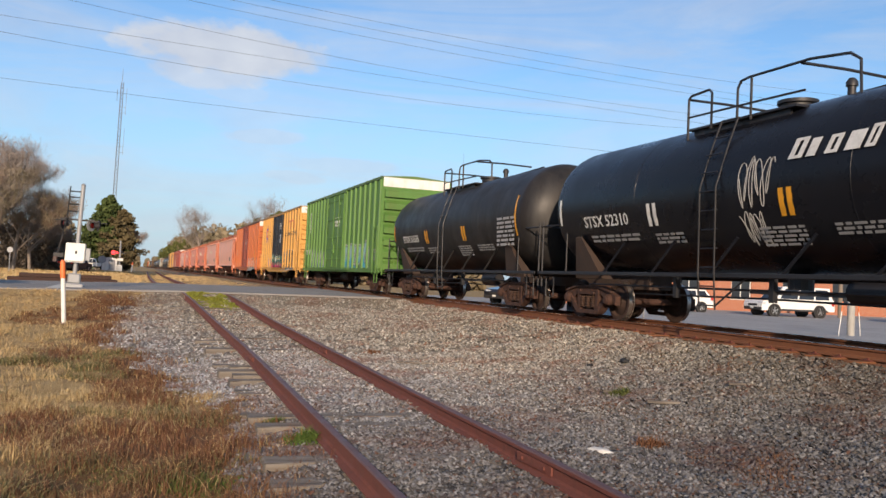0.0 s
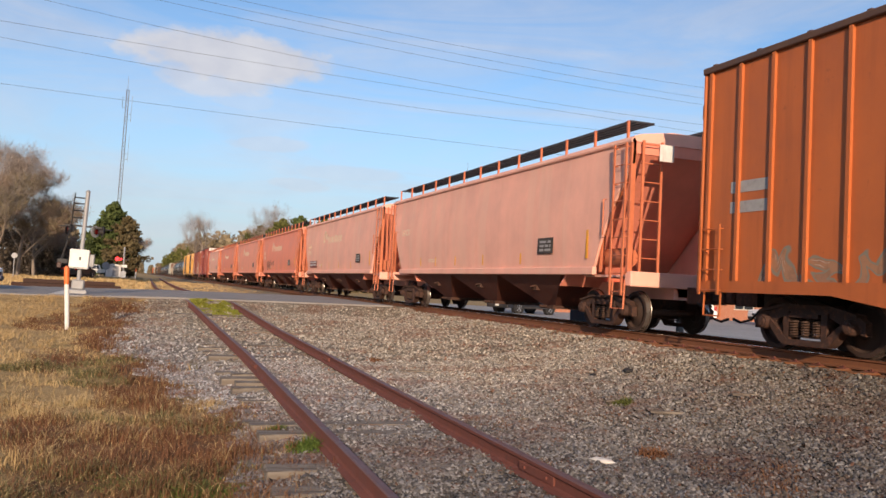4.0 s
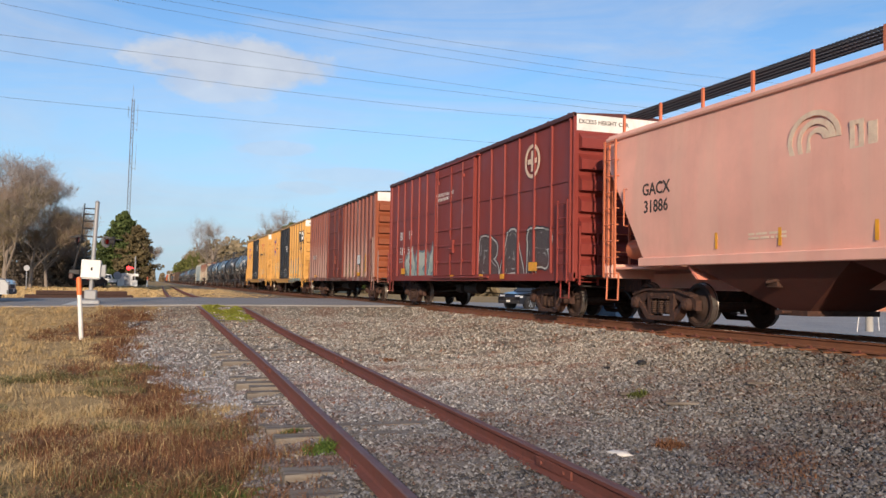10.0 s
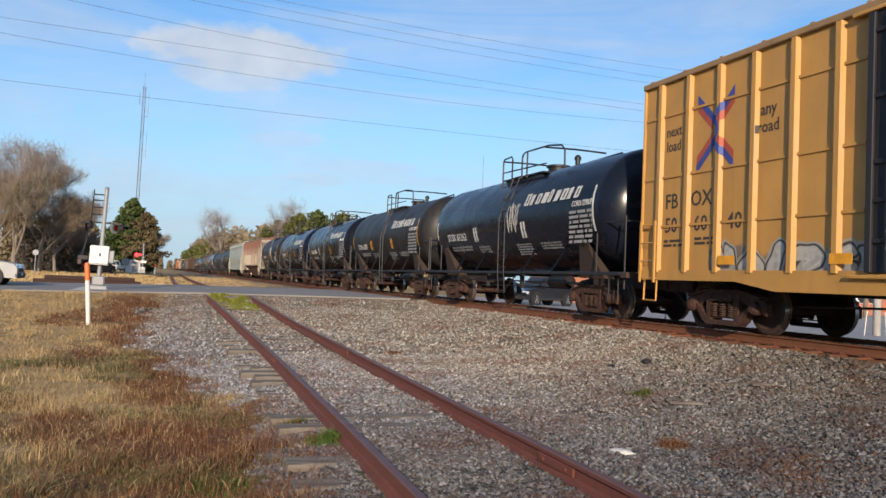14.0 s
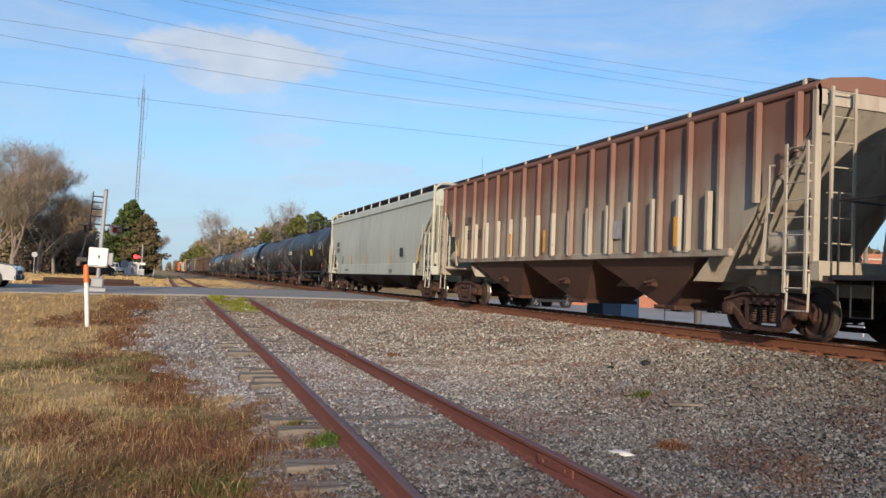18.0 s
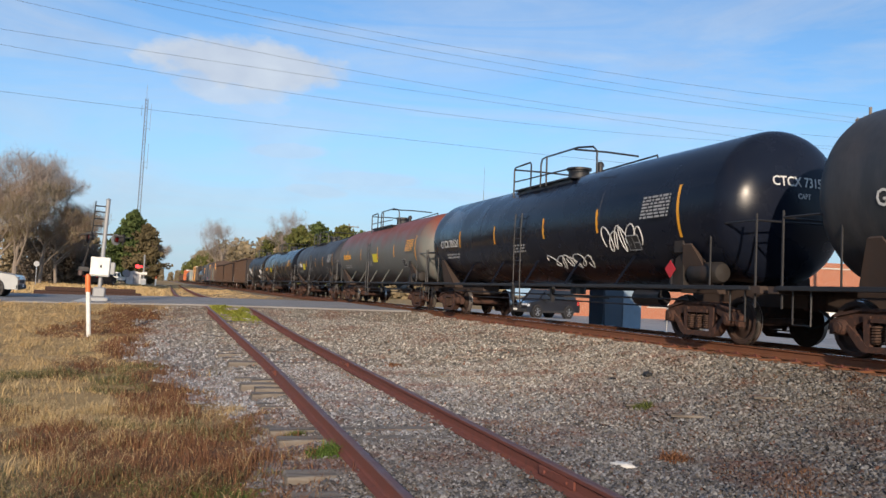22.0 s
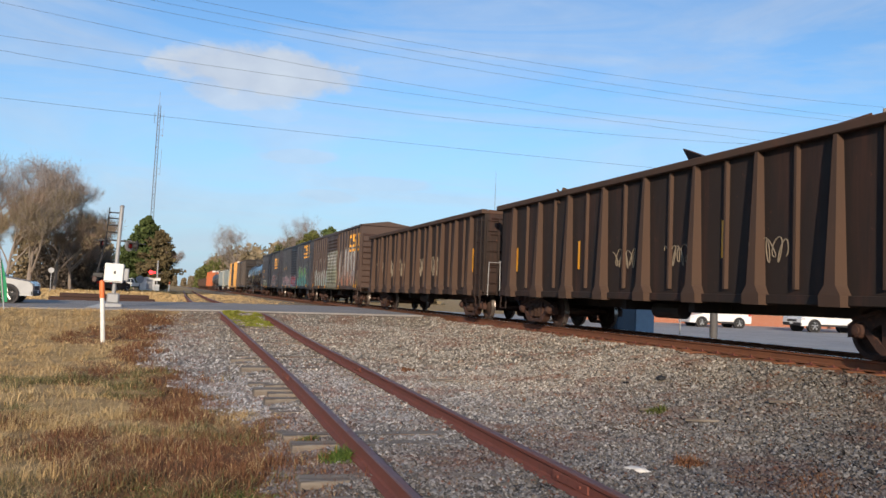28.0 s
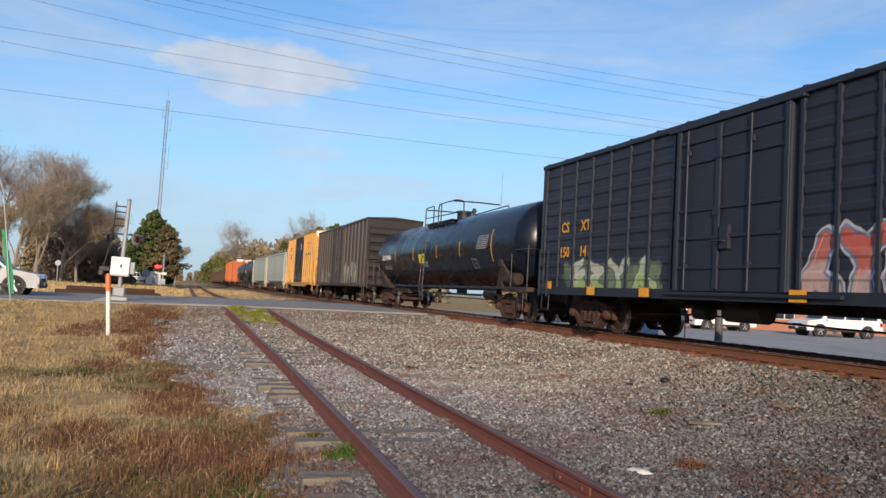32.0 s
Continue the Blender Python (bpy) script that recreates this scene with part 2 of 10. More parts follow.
def sprayed(n, base, fine, y0, y1, z0, z1, forms, fa, fb, out, halo, back=None, seed=1, fat=0.12, warp=0.22, split=0.5):
    """A sprayed piece on the near side: fat warped strokes with an outline and a halo over a rough patch of ground colour."""
    x, y, z = n.xyz()
    near = n.math("LESS_THAN", x, -1.0)
    W, H = y1 - y0, z1 - z0
    place = n.t.nodes.new("ShaderNodeCombineXYZ")
    n.link(n.math("SUBTRACT", y1, y), place.inputs[0])
    n.link(n.math("SUBTRACT", z, z0), place.inputs[1])

    def vec(op, a, b, out_name="Vector"):
        v = n.t.nodes.new("ShaderNodeVectorMath")
        v.operation = op
        for i, q in enumerate((a, b)):
            if isinstance(q, tuple):
                v.inputs[i].default_value = q
            elif op == "SCALE" and i == 1:
                n.link(q, v.inputs["Scale"])
            else:
                n.link(q, v.inputs[i])
        return v.outputs[out_name]

    swirl = n.noise(1.5, 1.5, 0.5, (0, 1, 1), (0, seed * 3.1, seed * 1.3), "Color")
    swirl = vec("MULTIPLY", vec("SUBTRACT", swirl, (0.5, 0.5, 0.5)), (warp * 4, warp * 4, 0))
    p = vec("ADD", place.outputs[0], swirl)
    rnd = random.Random(seed)
    k = len(forms)
    cw = W / k
    dist = None
    for i, ch in enumerate(forms):
        wide, lift, lean = rnd.uniform(0.8, 1.0), rnd.uniform(-0.06, 0.06), rnd.uniform(-0.05, 0.16)
        for ax, ay, bx, by in STROKES[ch]:
            q = [((i + 0.1 + 0.8 * wide * u + lean * v) * cw, H * (0.14 + 0.72 * v + lift), 0.0) for u, v in ((ax, ay), (bx, by))]
            ba = Vector(q[1]) - Vector(q[0])
            pa = vec("SUBTRACT", p, q[0])
            h = n.math("MULTIPLY", vec("DOT_PRODUCT", pa, tuple(ba / ba.length_squared), "Value"), 1.0)
            h.node.use_clamp = True
            sc = n.t.nodes.new("ShaderNodeVectorMath")
            sc.operation = "SCALE"
            sc.inputs[0].default_value = ba
            n.link(h, sc.inputs["Scale"])
            d = vec("DISTANCE", pa, sc.outputs[0], "Value")
            dist = d if dist is None else n.math("MINIMUM", dist, d)
    w = fat * H
    o = 0.028 + 0.012 * H
    tone = n.noise(1.3, 3, 0.5, (0, 1, 1.4), (0, seed, 3))
    low = n.math("ADD", n.math("DIVIDE", n.math("SUBTRACT", z, z0), H), n.math("MULTIPLY", n.math("SUBTRACT", tone, 0.5), 0.9))
    fill = n.mix(n.map(low, split - 0.1, split + 0.1), fb, fa)
    fill = n.mix(n.map(n.noise(5, 4, 0.6, (0, 1, 1), (0, seed, 0)), 0.5, 0.6, 0, 0.45), fill, shade(fb, 0.65))
    shine = n.math("MULTIPLY", n.map(dist, w * 0.45, w * 0.5), n.map(dist, w * 0.62, w * 0.67, 1, 0))
    shine = n.math("MULTIPLY", shine, n.map(n.noise(2.2, 2, 0.5, (0, 1, 1), (0, 4, seed)), 0.52, 0.56, 0, 0.7))
    fill = n.mix(shine, fill, n.mix(0.5, fa, (0.7, 0.7, 0.68)))
    wear = n.map(fine, 0.25, 0.5, 0.7, 0.97)
    if back:
        inside = n.math("MINIMUM", n.math("MINIMUM", n.math("SUBTRACT", y, y0 - 0.15), n.math("SUBTRACT", y1 + 0.15, y)),
                        n.math("MINIMUM", n.math("SUBTRACT", z, z0 - 0.3), n.math("SUBTRACT", z1 - 0.1, z)))
        inside = n.math("ADD", inside, n.math("MULTIPLY", n.math("SUBTRACT", n.noise(1.1, 4, 0.6, (0, 1, 1), (0, seed, seed)), 0.5), 1.0))
        ground_tone = n.mix(n.map(n.noise(2.0, 4, 0.6, (0, 1, 1), (0, 2, seed)), 0.4, 0.62), back, shade(back, 0.5))
        base = n.mix(n.math("MULTIPLY", n.math("MULTIPLY", n.map(inside, -0.02, 0.1), near), n.math("MULTIPLY", wear, 0.9)), base, ground_tone)
    # never above or below the piece's own band
    band = n.math("MULTIPLY", near, n.math("MULTIPLY", wear, n.map(n.math("ABSOLUTE", n.math("SUBTRACT", y, (y0 + y1) / 2)), W / 2 + 0.2, W / 2 + 0.3, 1, 0)))
    for reach, tint in ((w + 2.1 * o, halo), (w + o, out), (w, fill)):
        if tint is not None:
            base = n.mix(n.math("MULTIPLY", band, n.map(dist, reach - 0.006, reach + 0.012, 1, 0)), base, tint)
    return base


def car_paint(name, c, rust=0.3, rust_col=(0.11, 0.045, 0.025), fade=None, fade_amt=0.0, tags=(), rough=0.5, top_rust=None, scale=1.0, chalk=0.0, spec=0.35, emblem=None):
    """Paint of a railcar side in the car's own space: streaks, rust, bleached panels and sprayed tags.
    tags: the arguments of sprayed() from y0 on."""
    n = Nodes(name, rough)
    n.bsdf.inputs["Specular IOR Level"].default_value = spec
    broad = n.noise(0.7 * scale, 5, 0.6)
    fine = n.noise(26, 5, 0.65)
    base = n.mix(n.map(broad, 0.3, 0.7), shade(c, 0.86), shade(c, 1.1))
    if fade:
        # bleached bands run down the sheets
        band = n.noise(1.1, 3, 0.5, (0.2, 1.6, 0.10), (5, 2, 1))
        base = n.mix(n.map(band, 0.5, 0.62, 0, fade_amt), base, fade)
    run = n.noise(2.4 * scale, 7, 0.68, (1, 1, 0.09), (2, 9, 4))
    base = n.mix(n.map(run, 0.5, 0.74, 0, rust), base, rust_col)
    spot = n.noise(5.5, 8, 0.7, (1, 1, 0.8), (8, 3, 2))
    base = n.mix(n.map(spot, 0.62, 0.72, 0, min(1.0, rust * 1.3)), base, shade(rust_col, 1.2))
    if top_rust:
        z0, z1, rc = top_rust
        z = n.math("ADD", n.xyz()[2], n.math("MULTIPLY", n.noise(0.9, 6, 0.65, (1, 1, 0.5)), 1.6))
        base = n.mix(n.map(z, z0 + 0.8, z1 + 0.8, 0, 0.92), base, rc)
    if chalk:
        base = n.mix(n.map(n.noise(3.0, 6, 0.7, (1, 1, 0.25), (1, 1, 9)), 0.4, 0.8, 0, chalk), base, (0.5, 0.46, 0.42))
    for tag in tags:
        base = sprayed(n, base, fine, *tag)
    if emblem:
        # a white ring round a fir shape, sprayed over sheets and posts
        ey, ez, r = emblem
        x, y, z = n.xyz()
        u = n.math("DIVIDE", n.math("SUBTRACT", y, ey), r * 0.9)
        v = n.math("DIVIDE", n.math("SUBTRACT", z, ez), r)
        au = n.math("ABSOLUTE", u)
        d = n.math("SQRT", n.math("ADD", n.math("MULTIPLY", u, u), n.math("MULTIPLY", v, v)))
        ring = n.math("MULTIPLY", n.map(d, 0.83, 0.85), n.map(d, 0.99, 1.01, 1, 0))
        saw = n.math("FRACT", n.math("MULTIPLY", n.math("ADD", v, n.math("MULTIPLY", au, 0.9)), 2.6))
        fir = n.math("MULTIPLY", n.map(saw, 0.4, 0.44), n.map(n.math("ADD", au, n.math("MULTIPLY", v, 0.42)), 0.36, 0.38, 1, 0))
        fir = n.math("MULTIPLY", fir, n.map(n.math("ABSOLUTE", v), 0.6, 0.62, 1, 0))
        stem = n.math("MULTIPLY", n.map(au, 0.05, 0.06, 1, 0), n.map(n.math("ABSOLUTE", v), 0.78, 0.8, 1, 0))
        em = n.math("MULTIPLY", n.math("MAXIMUM", n.math("MAXIMUM", ring, fir), stem), n.math("LESS_THAN", x, -1.0))
        base = n.mix(n.math("MULTIPLY", em, n.map(spot, 0.35, 0.6, 0.95, 0.75)), base, (0.66, 0.66, 0.63))
    n.bump(fine, 0.1, 0.005)
    return n.done(base, n.map(broad, 0.3, 0.7, max(0.1, rough - 0.1), min(1.0, rough + 0.15)))


def side_paints(name, c, *args, tags=(), emblem=None, **kw):
    """One car's paint for its far sheets, its near sheets and its door, each with the pieces sprayed on it."""
    mids = [(tag, (tag[0] + tag[1]) / 2) for tag in tags]
    far = [tag for tag, m in mids if m > 1.3]
    near = [tag for tag, m in mids if m < -1.3]
    door = [tag for tag, m in mids if abs(m) <= 1.3]
    return (car_paint(name, c, *args, tags=far, emblem=emblem, **kw), car_paint(name, c, *args, tags=near, **kw), car_paint(name, c, *args, tags=door, **kw))


STEEL_DARK = paint("dark underframe steel", (0.02, 0.016, 0.014), 0.75, 0.0, (0.07, 0.03, 0.017), 0.5)
TRUCK_RUST = paint("rusty cast steel", (0.05, 0.023, 0.016), 0.85, 0.0, (0.19, 0.07, 0.034), 0.75, 4.5, 0.5, streak=False)
WHEEL_RUST = paint("rusty wheel plate", (0.045, 0.024, 0.017), 0.8, 0.0, (0.02, 0.014, 0.011), 0.6, 4.0, 0.2)
WHEEL_BRIGHT = paint("worn bright steel", (0.42, 0.38, 0.35), 0.32, 0.9, (0.15, 0.08, 0.05), 0.3, 6.0, 0.05)
SPRING_MAT = paint("rust-brown spring steel", (0.08, 0.042, 0.027), 0.75, 0.0, (0.04, 0.025, 0.02), 0.5, 5.0, 0.2)
RUBBER = paint("black rubber", (0.02, 0.02, 0.02), 0.7, 0.0, (0.08, 0.07, 0.06), 0.3, 5.0, 0.1)
BLACK_PAINT = paint("dusty black paint", (0.016, 0.016, 0.019), 0.5, 0.0, (0.05, 0.04, 0.032), 0.35)
WHITE_MARK = paint("off-white stencil paint", (0.62, 0.62, 0.6), 0.7, 0.0, (0.2, 0.18, 0.16), 0.5, 5.0, 0.05)
GREY_MARK = paint("dulled stencil paint", (0.33, 0.33, 0.33), 0.7, 0.0, (0.1, 0.1, 0.1), 0.5, 5.0, 0.05)
DARK_MARK = paint("dark stencil paint", (0.05, 0.04, 0.035), 0.7, 0.0, (0.12, 0.08, 0.05), 0.4, 5.0, 0.05)
YELLOW_TAPE = paint("yellow reflective tape", (0.8, 0.36, 0.02), 0.45, 0.0, (0.3, 0.15, 0.03), 0.3, 5.0, 0.05)
WHITE_TAPE = paint("white reflective tape", (0.75, 0.74, 0.7), 0.45, 0.0, (0.3, 0.25, 0.2), 0.3, 5.0, 0.05)
WHITE_BAND = paint("white end-band paint", (0.72, 0.7, 0.66), 0.6, 0.0, (0.3, 0.2, 0.13), 0.35, 2.0, 0.08)


# ---- geometry helpers ----
class Geo:
    """Vertices and faces of one mesh."""

    def __init__(self):
        self.v, self.f = [], []

    def add(self, vs, fs):
        k = len(self.v)
        self.v += [tuple(p) for p in vs]
        self.f += [tuple(i + k for i in q) for q in fs]
        return self

    def box(self, x0, x1, y0, y1, z0, z1, m=None):
        vs = [Vector((x, y, z)) for z in (z0, z1) for y in (y0, y1) for x in (x0, x1)]
        if m is not None:
            vs = [m @ p for p in vs]
        return self.add(vs, [(0, 2, 3, 1), (4, 5, 7, 6), (0, 1, 5, 4), (2, 6, 7, 3), (0, 4, 6, 2), (1, 3, 7, 5)])

    def bbox(self, x0, x1, y0, y1, z0, z1, b=0.01):
        """A box with all edges chamfered by b."""
        vs, idx = [], {}
        for sz in (0, 1):
            for sy in (0, 1):
                for sx in (0, 1):
                    c = ((x0, x1)[sx], (y0, y1)[sy], (z0, z1)[sz])
                    d = (b if not sx else -b, b if not sy else -b, b if not sz else -b)
                    for a in range(3):
                        p = [c[i] + (d[i] if i != a else 0) for i in range(3)]
                        idx[(sx, sy, sz, a)] = len(vs)
                        vs.append(p)
        fs = []
        for a in range(3):
            for s in (0, 1):
                o = [i for i in range(3) if i != a]
                q = []
                for u, w in ((0, 0), (1, 0), (1, 1), (0, 1)):
                    k = [0, 0, 0]
                    k[a], k[o[0]], k[o[1]] = s, u, w
                    q.append(idx[(k[0], k[1], k[2], a)])
                fs.append(tuple(q))
        for a in range(3):
            o = [i for i in range(3) if i != a]
            for u in (0, 1):
                for w in (0, 1):
                    q = []
                    for s, ax in ((0, o[0]), (1, o[0]), (1, o[1]), (0, o[1])):
                        k = [0, 0, 0]
                        k[a], k[o[0]], k[o[1]] = s, u, w
                        q.append(idx[(k[0], k[1], k[2], ax)])
                    fs.append(tuple(q))
        for sx in (0, 1):
            for sy in (0, 1):
                for sz in (0, 1):
                    fs.append(tuple(idx[(sx, sy, sz, a)] for a in range(3)))
        return self.add(vs, fs)

    def prism(self, poly, axis, a, b):
        """A polygon, in the two other axes in order, drawn out from a to b along axis."""
        o = [i for i in range(3) if i != axis]
        vs = []
        for h in (a, b):
            for p in poly:
                q = [0, 0, 0]
                q[axis], q[o[0]], q[o[1]] = h, p[0], p[1]
                vs.append(q)
        n = len(poly)
        fs = [tuple(range(n - 1, -1, -1)), tuple(range(n, 2 * n))]
        fs += [(i, (i + 1) % n, n + (i + 1) % n, n + i) for i in range(n)]
        return self.add(vs, fs)

    def cyl(self, p, q, r, n=12, r2=None, caps=True):
        p, q = Vector(p), Vector(q)
        d = (q - p).normalized()
        u = d.orthogonal().normalized()
        w = d.cross(u)
        r2 = r if r2 is None else r2
        vs = []
        for c, rr in ((p, r), (q, r2)):
            vs += [c + (u * math.cos(2 * math.pi * i / n) + w * math.sin(2 * math.pi * i / n)) * rr for i in range(n)]
        fs = [(i, (i + 1) % n, n + (i + 1) % n, n + i) for i in range(n)]
        if caps:
            fs += [tuple(range(n - 1, -1, -1)), tuple(range(n, 2 * n))]
        return self.add(vs, fs)

    def tube(self, pts, r, n=6):
        """A round bar along a line of points."""
        pts = [Vector(p) for p in pts]
        k, rings = len(pts), []
        ref = None
        for i, p in enumerate(pts):
            d = (pts[min(i + 1, k - 1)] - pts[max(i - 1, 0)]).normalized()
            if ref is None:
                ref = d.orthogonal().normalized()
            u = (ref - d * ref.dot(d))
            u = u.normalized() if u.length > 1e-4 else d.orthogonal().normalized()
            ref = u
            w = d.cross(u)
            rings += [p + (u * math.cos(2 * math.pi * j / n) + w * math.sin(2 * math.pi * j / n)) * r for j in range(n)]
        fs = [(i * n + j, i * n + (j + 1) % n, (i + 1) * n + (j + 1) % n, (i + 1) * n + j) for i in range(k - 1) for j in range(n)]
        fs += [tuple(range(n - 1, -1, -1)), tuple(range((k - 1) * n, k * n))]
        return self.add(rings, fs)

    def lathe(self, prof, axis=0, n=24, c=(0, 0, 0)):
        """A profile of (along, radius) turned about an axis through c."""
        o = [i for i in range(3) if i != axis]
        vs = []
        for a, r in prof:
            for i in range(n):
                q = [0, 0, 0]
                q[axis] = c[axis] + a
                q[o[0]] = c[o[0]] + r * math.cos(2 * math.pi * i / n)
                q[o[1]] = c[o[1]] + r * math.sin(2 * math.pi * i / n)
                vs.append(q)
        k = len(prof)
        fs = [(i * n + j, i * n + (j + 1) % n, (i + 1) * n + (j + 1) % n, (i + 1) * n + j) for i in range(k - 1) for j in range(n)]
        fs += [tuple(range(n - 1, -1, -1)), tuple(range((k - 1) * n, k * n))]
        return self.add(vs, fs)

    def mesh(self, name, mat, smooth=False):
        me = bpy.data.meshes.new(name)
        me.from_pydata(self.v, [], self.f)
        if mat:
            me.materials.append(mat)
        bm = bmesh.new()
        bm.from_mesh(me)
        bmesh.ops.recalc_face_normals(bm, faces=bm.faces)
        bm.to_mesh(me)
        bm.free()
        if smooth:
            me.polygons.foreach_set("use_smooth", [True] * len(me.polygons))
            me.set_sharp_from_angle(angle=radians(38))
        me.update()
        return me


def part(name, geo, mat, parent=None, label="", smooth=False, at=None):
    """Links geometry (or a mesh made before) as one object under a thing or a part."""
    me = geo.mesh(name, mat, smooth) if isinstance(geo, Geo) else geo
    ob = new(name, me)
    if parent is not None:
        ob.parent = parent
    if at is not None:
        ob.matrix_basis = at
    if label:
        ob["label"] = label
    return ob


def thing(name, label, category, group="", kind="", at=None):
    ob = new(name)
    ob.empty_display_size = 0.3
    if at is not None:
        ob.matrix_basis = at
    return tagged(ob, label, category, group, kind)


def letters(text, size, mat, parent, m, name="lettering", label="", squeeze=1.0):
    """Built-in-font words as a thin mesh. m: the pose, whose x runs along the words and whose z leaves the surface."""
    cu = bpy.data.curves.new("words", "FONT")
    cu.body, cu.size, cu.extrude, cu.resolution_u = text, size, 0.002, 2
    cu.offset = size * 0.012
    cu.align_x, cu.align_y = "CENTER", "CENTER"
    tmp = bpy.data.objects.new("words", cu)
    me = bpy.data.meshes.new_from_object(tmp)
    bpy.data.objects.remove(tmp)
    me.materials.clear()
    me.materials.append(mat)
    me.transform(Matrix.Diagonal((squeeze, 1, 1, 1)))
    return part(name, me, mat, parent, label, at=m)


# ---- lie of the land ----
SID_Y = [-40, 0, 4, 9, 15, 22, 28, 36, 48, 80, 150, 300, 900]
SID_X = [1.2, 2.2, 2.4, 2.565, 2.715, 2.675, 2.465, 2.05, 1.75, 1.9, 2.6, 4.0, 9.0]
SID_ZY = [-40, 3, 9, 15, 22, 28, 31, 44, 60, 900]
SID_Z = [-0.66, -0.66, -0.67, -0.64, -0.50, -0.20, -0.08, -0.08, -0.12, -0.12]


def smooth_table(xs, ys):
    v = np.arange(-40.0, 900.0, 0.1)
    t = sum(w * np.interp(v + d, xs, ys) for d, w in ((0, 0.5), (-1.5, 0.25), (1.5, 0.25)))
    return t.tolist()


SID_X_TAB, SID_Z_TAB = smooth_table(SID_Y, SID_X), smooth_table(SID_ZY, SID_Z)


def from_table(tab, y):
    k = (y + 40.0) * 10
    if k <= 0:
        return tab[0]
    i = int(k)
    if i >= len(tab) - 1:
        return tab[-1]
    return tab[i] + (tab[i + 1] - tab[i]) * (k - i)


def siding_x(y):
    return from_table(SID_X_TAB, y)


def siding_z(y):
    return from_table(SID_Z_TAB, y)


def bent(v, xs, ys):
    """Straight lines from point to point."""
    if v <= xs[0]:
        return ys[0]
    for i in range(1, len(xs)):
        if v < xs[i]:
            return ys[i - 1] + (ys[i] - ys[i - 1]) * (v - xs[i - 1]) / (xs[i] - xs[i - 1])
    return ys[-1]


ROAD0, ROAD1 = 30.3, 43.5


def ground_z(x, y):
    """Height of the ground sheet, without the fine lumps."""
    c, zs = siding_x(y), siding_z(y)
    grass = zs - 0.34
    if y > 26:
        k = min(1.0, (y - 26) / 6)
        grass = grass * (1 - k) - 0.24 * k
    low = max(0.0, min(1.0, (y - 11) / 4)) * 0.034
    worn = 0.085 * max(0.0, min(1.0, (y - 9.5) / 2, (19.5 - y) / 3))
    base = bent(x, [-60, c - 6.5, c - 3.2, c - 1.85, c - 0.95, c - 0.62, c + 1.3, c + 2.6, TRACK_X - 2.6, TRACK_X - 1.42, TRACK_X + 1.7, TRACK_X + 3.0, 17, 26, 60],
                           [grass - 0.05, grass + 0.02, grass, zs - 0.33 - worn * 0.6, zs - 0.205 - worn * 0.7, zs - 0.195 - low, zs - 0.178 - low, zs - 0.22, -0.46, -0.205, -0.205, -0.5, -0.52, -0.66, -0.72])
    if ROAD0 - 1.5 < y < ROAD1 + 1.5 and x < 15:
        k = min(1.0, (y - ROAD0 + 1.5) / 1.5, (ROAD1 + 1.5 - y) / 1.5)
        level = bent(x, [-60, -8, -2, 1, 12.5, 15], [-0.34, -0.26, -0.18, -0.11, -0.06, -0.45])
        base = base * (1 - k) + level * k
    return base


def lumps(x, y, scale=1.0, amp=1.0):
    return noise.fractal(Vector((x * 0.9 * scale, y * 0.9 * scale, 3.1)), 1.0, 2.0, 4) * 0.035 * amp


def axis(parts):
    out = [parts[0][0]]
    for a, b, step in parts:
        n = max(1, round((b - a) / step))
        out += [a + (b - a) * (i + 1) / n for i in range(n)]
    return out


gx = axis([(-2500, -600, 380), (-600, -120, 60), (-120, -30, 9), (-30, -9, 1.2), (-9, 14.5, 0.22), (14.5, 30, 1.0), (30, 120, 9), (120, 600, 60), (600, 2500, 380)])
gy = axis([(-900, -60, 120), (-60, -6, 6), (-6, 2.5, 0.5), (2.5, 20, 0.22), (20, 46, 0.5), (46, 120, 3), (120, 600, 30), (600, 3500, 290)])
EDGE_Y = [0, 6, 10, 13, 15, 17, 19, 22, 26, 30, 46, 100]
EDGE_X = [1.15, 1.2, 1.2, 0.95, 0.6, 0.0, -0.45, -0.5, -0.2, 0.3, 4.0, 6.0]
# russet weed beds (x, y, reach across, reach along, strength)
BEDS = [(0.3, 7.3, 1.0, 2.3, 1.0), (-0.7, 5.6, 0.9, 1.3, 0.85), (0.25, 14.5, 0.6, 4.0, 0.75), (-1.2, 16.5, 0.5, 1.4, 0.5), (0.95, 9.2, 0.6, 1.3, 1.0), (-0.9, 9.6, 0.55, 0.7, 0.7), (-0.5, 20.4, 0.55, 2.2, 0.9), (-0.6, 26.5, 0.9, 3.0, 1.0), (-1.9, 24.0, 0.7, 1.5, 0.6), (0.2, 5.8, 0.6, 0.7, 0.7), (-2.2, 11.2, 0.6, 0.6, 0.5)]


def grass_edge(y):
    return bent(y, EDGE_Y, EDGE_X)


def russet_at(x, y):
    k = max(s * (1.0 - math.hypot((x - a) / (1.5 * w), (y - b) / (1.5 * d))) for a, b, w, d, s in BEDS)
    return max(0.0, min(1.0, k * 2.2 + noise.noise(Vector((x * 1.3, y * 1.3, 3.0))) * 0.7 + noise.noise(Vector((x * 4, y * 4, 8.0))) * 0.35))


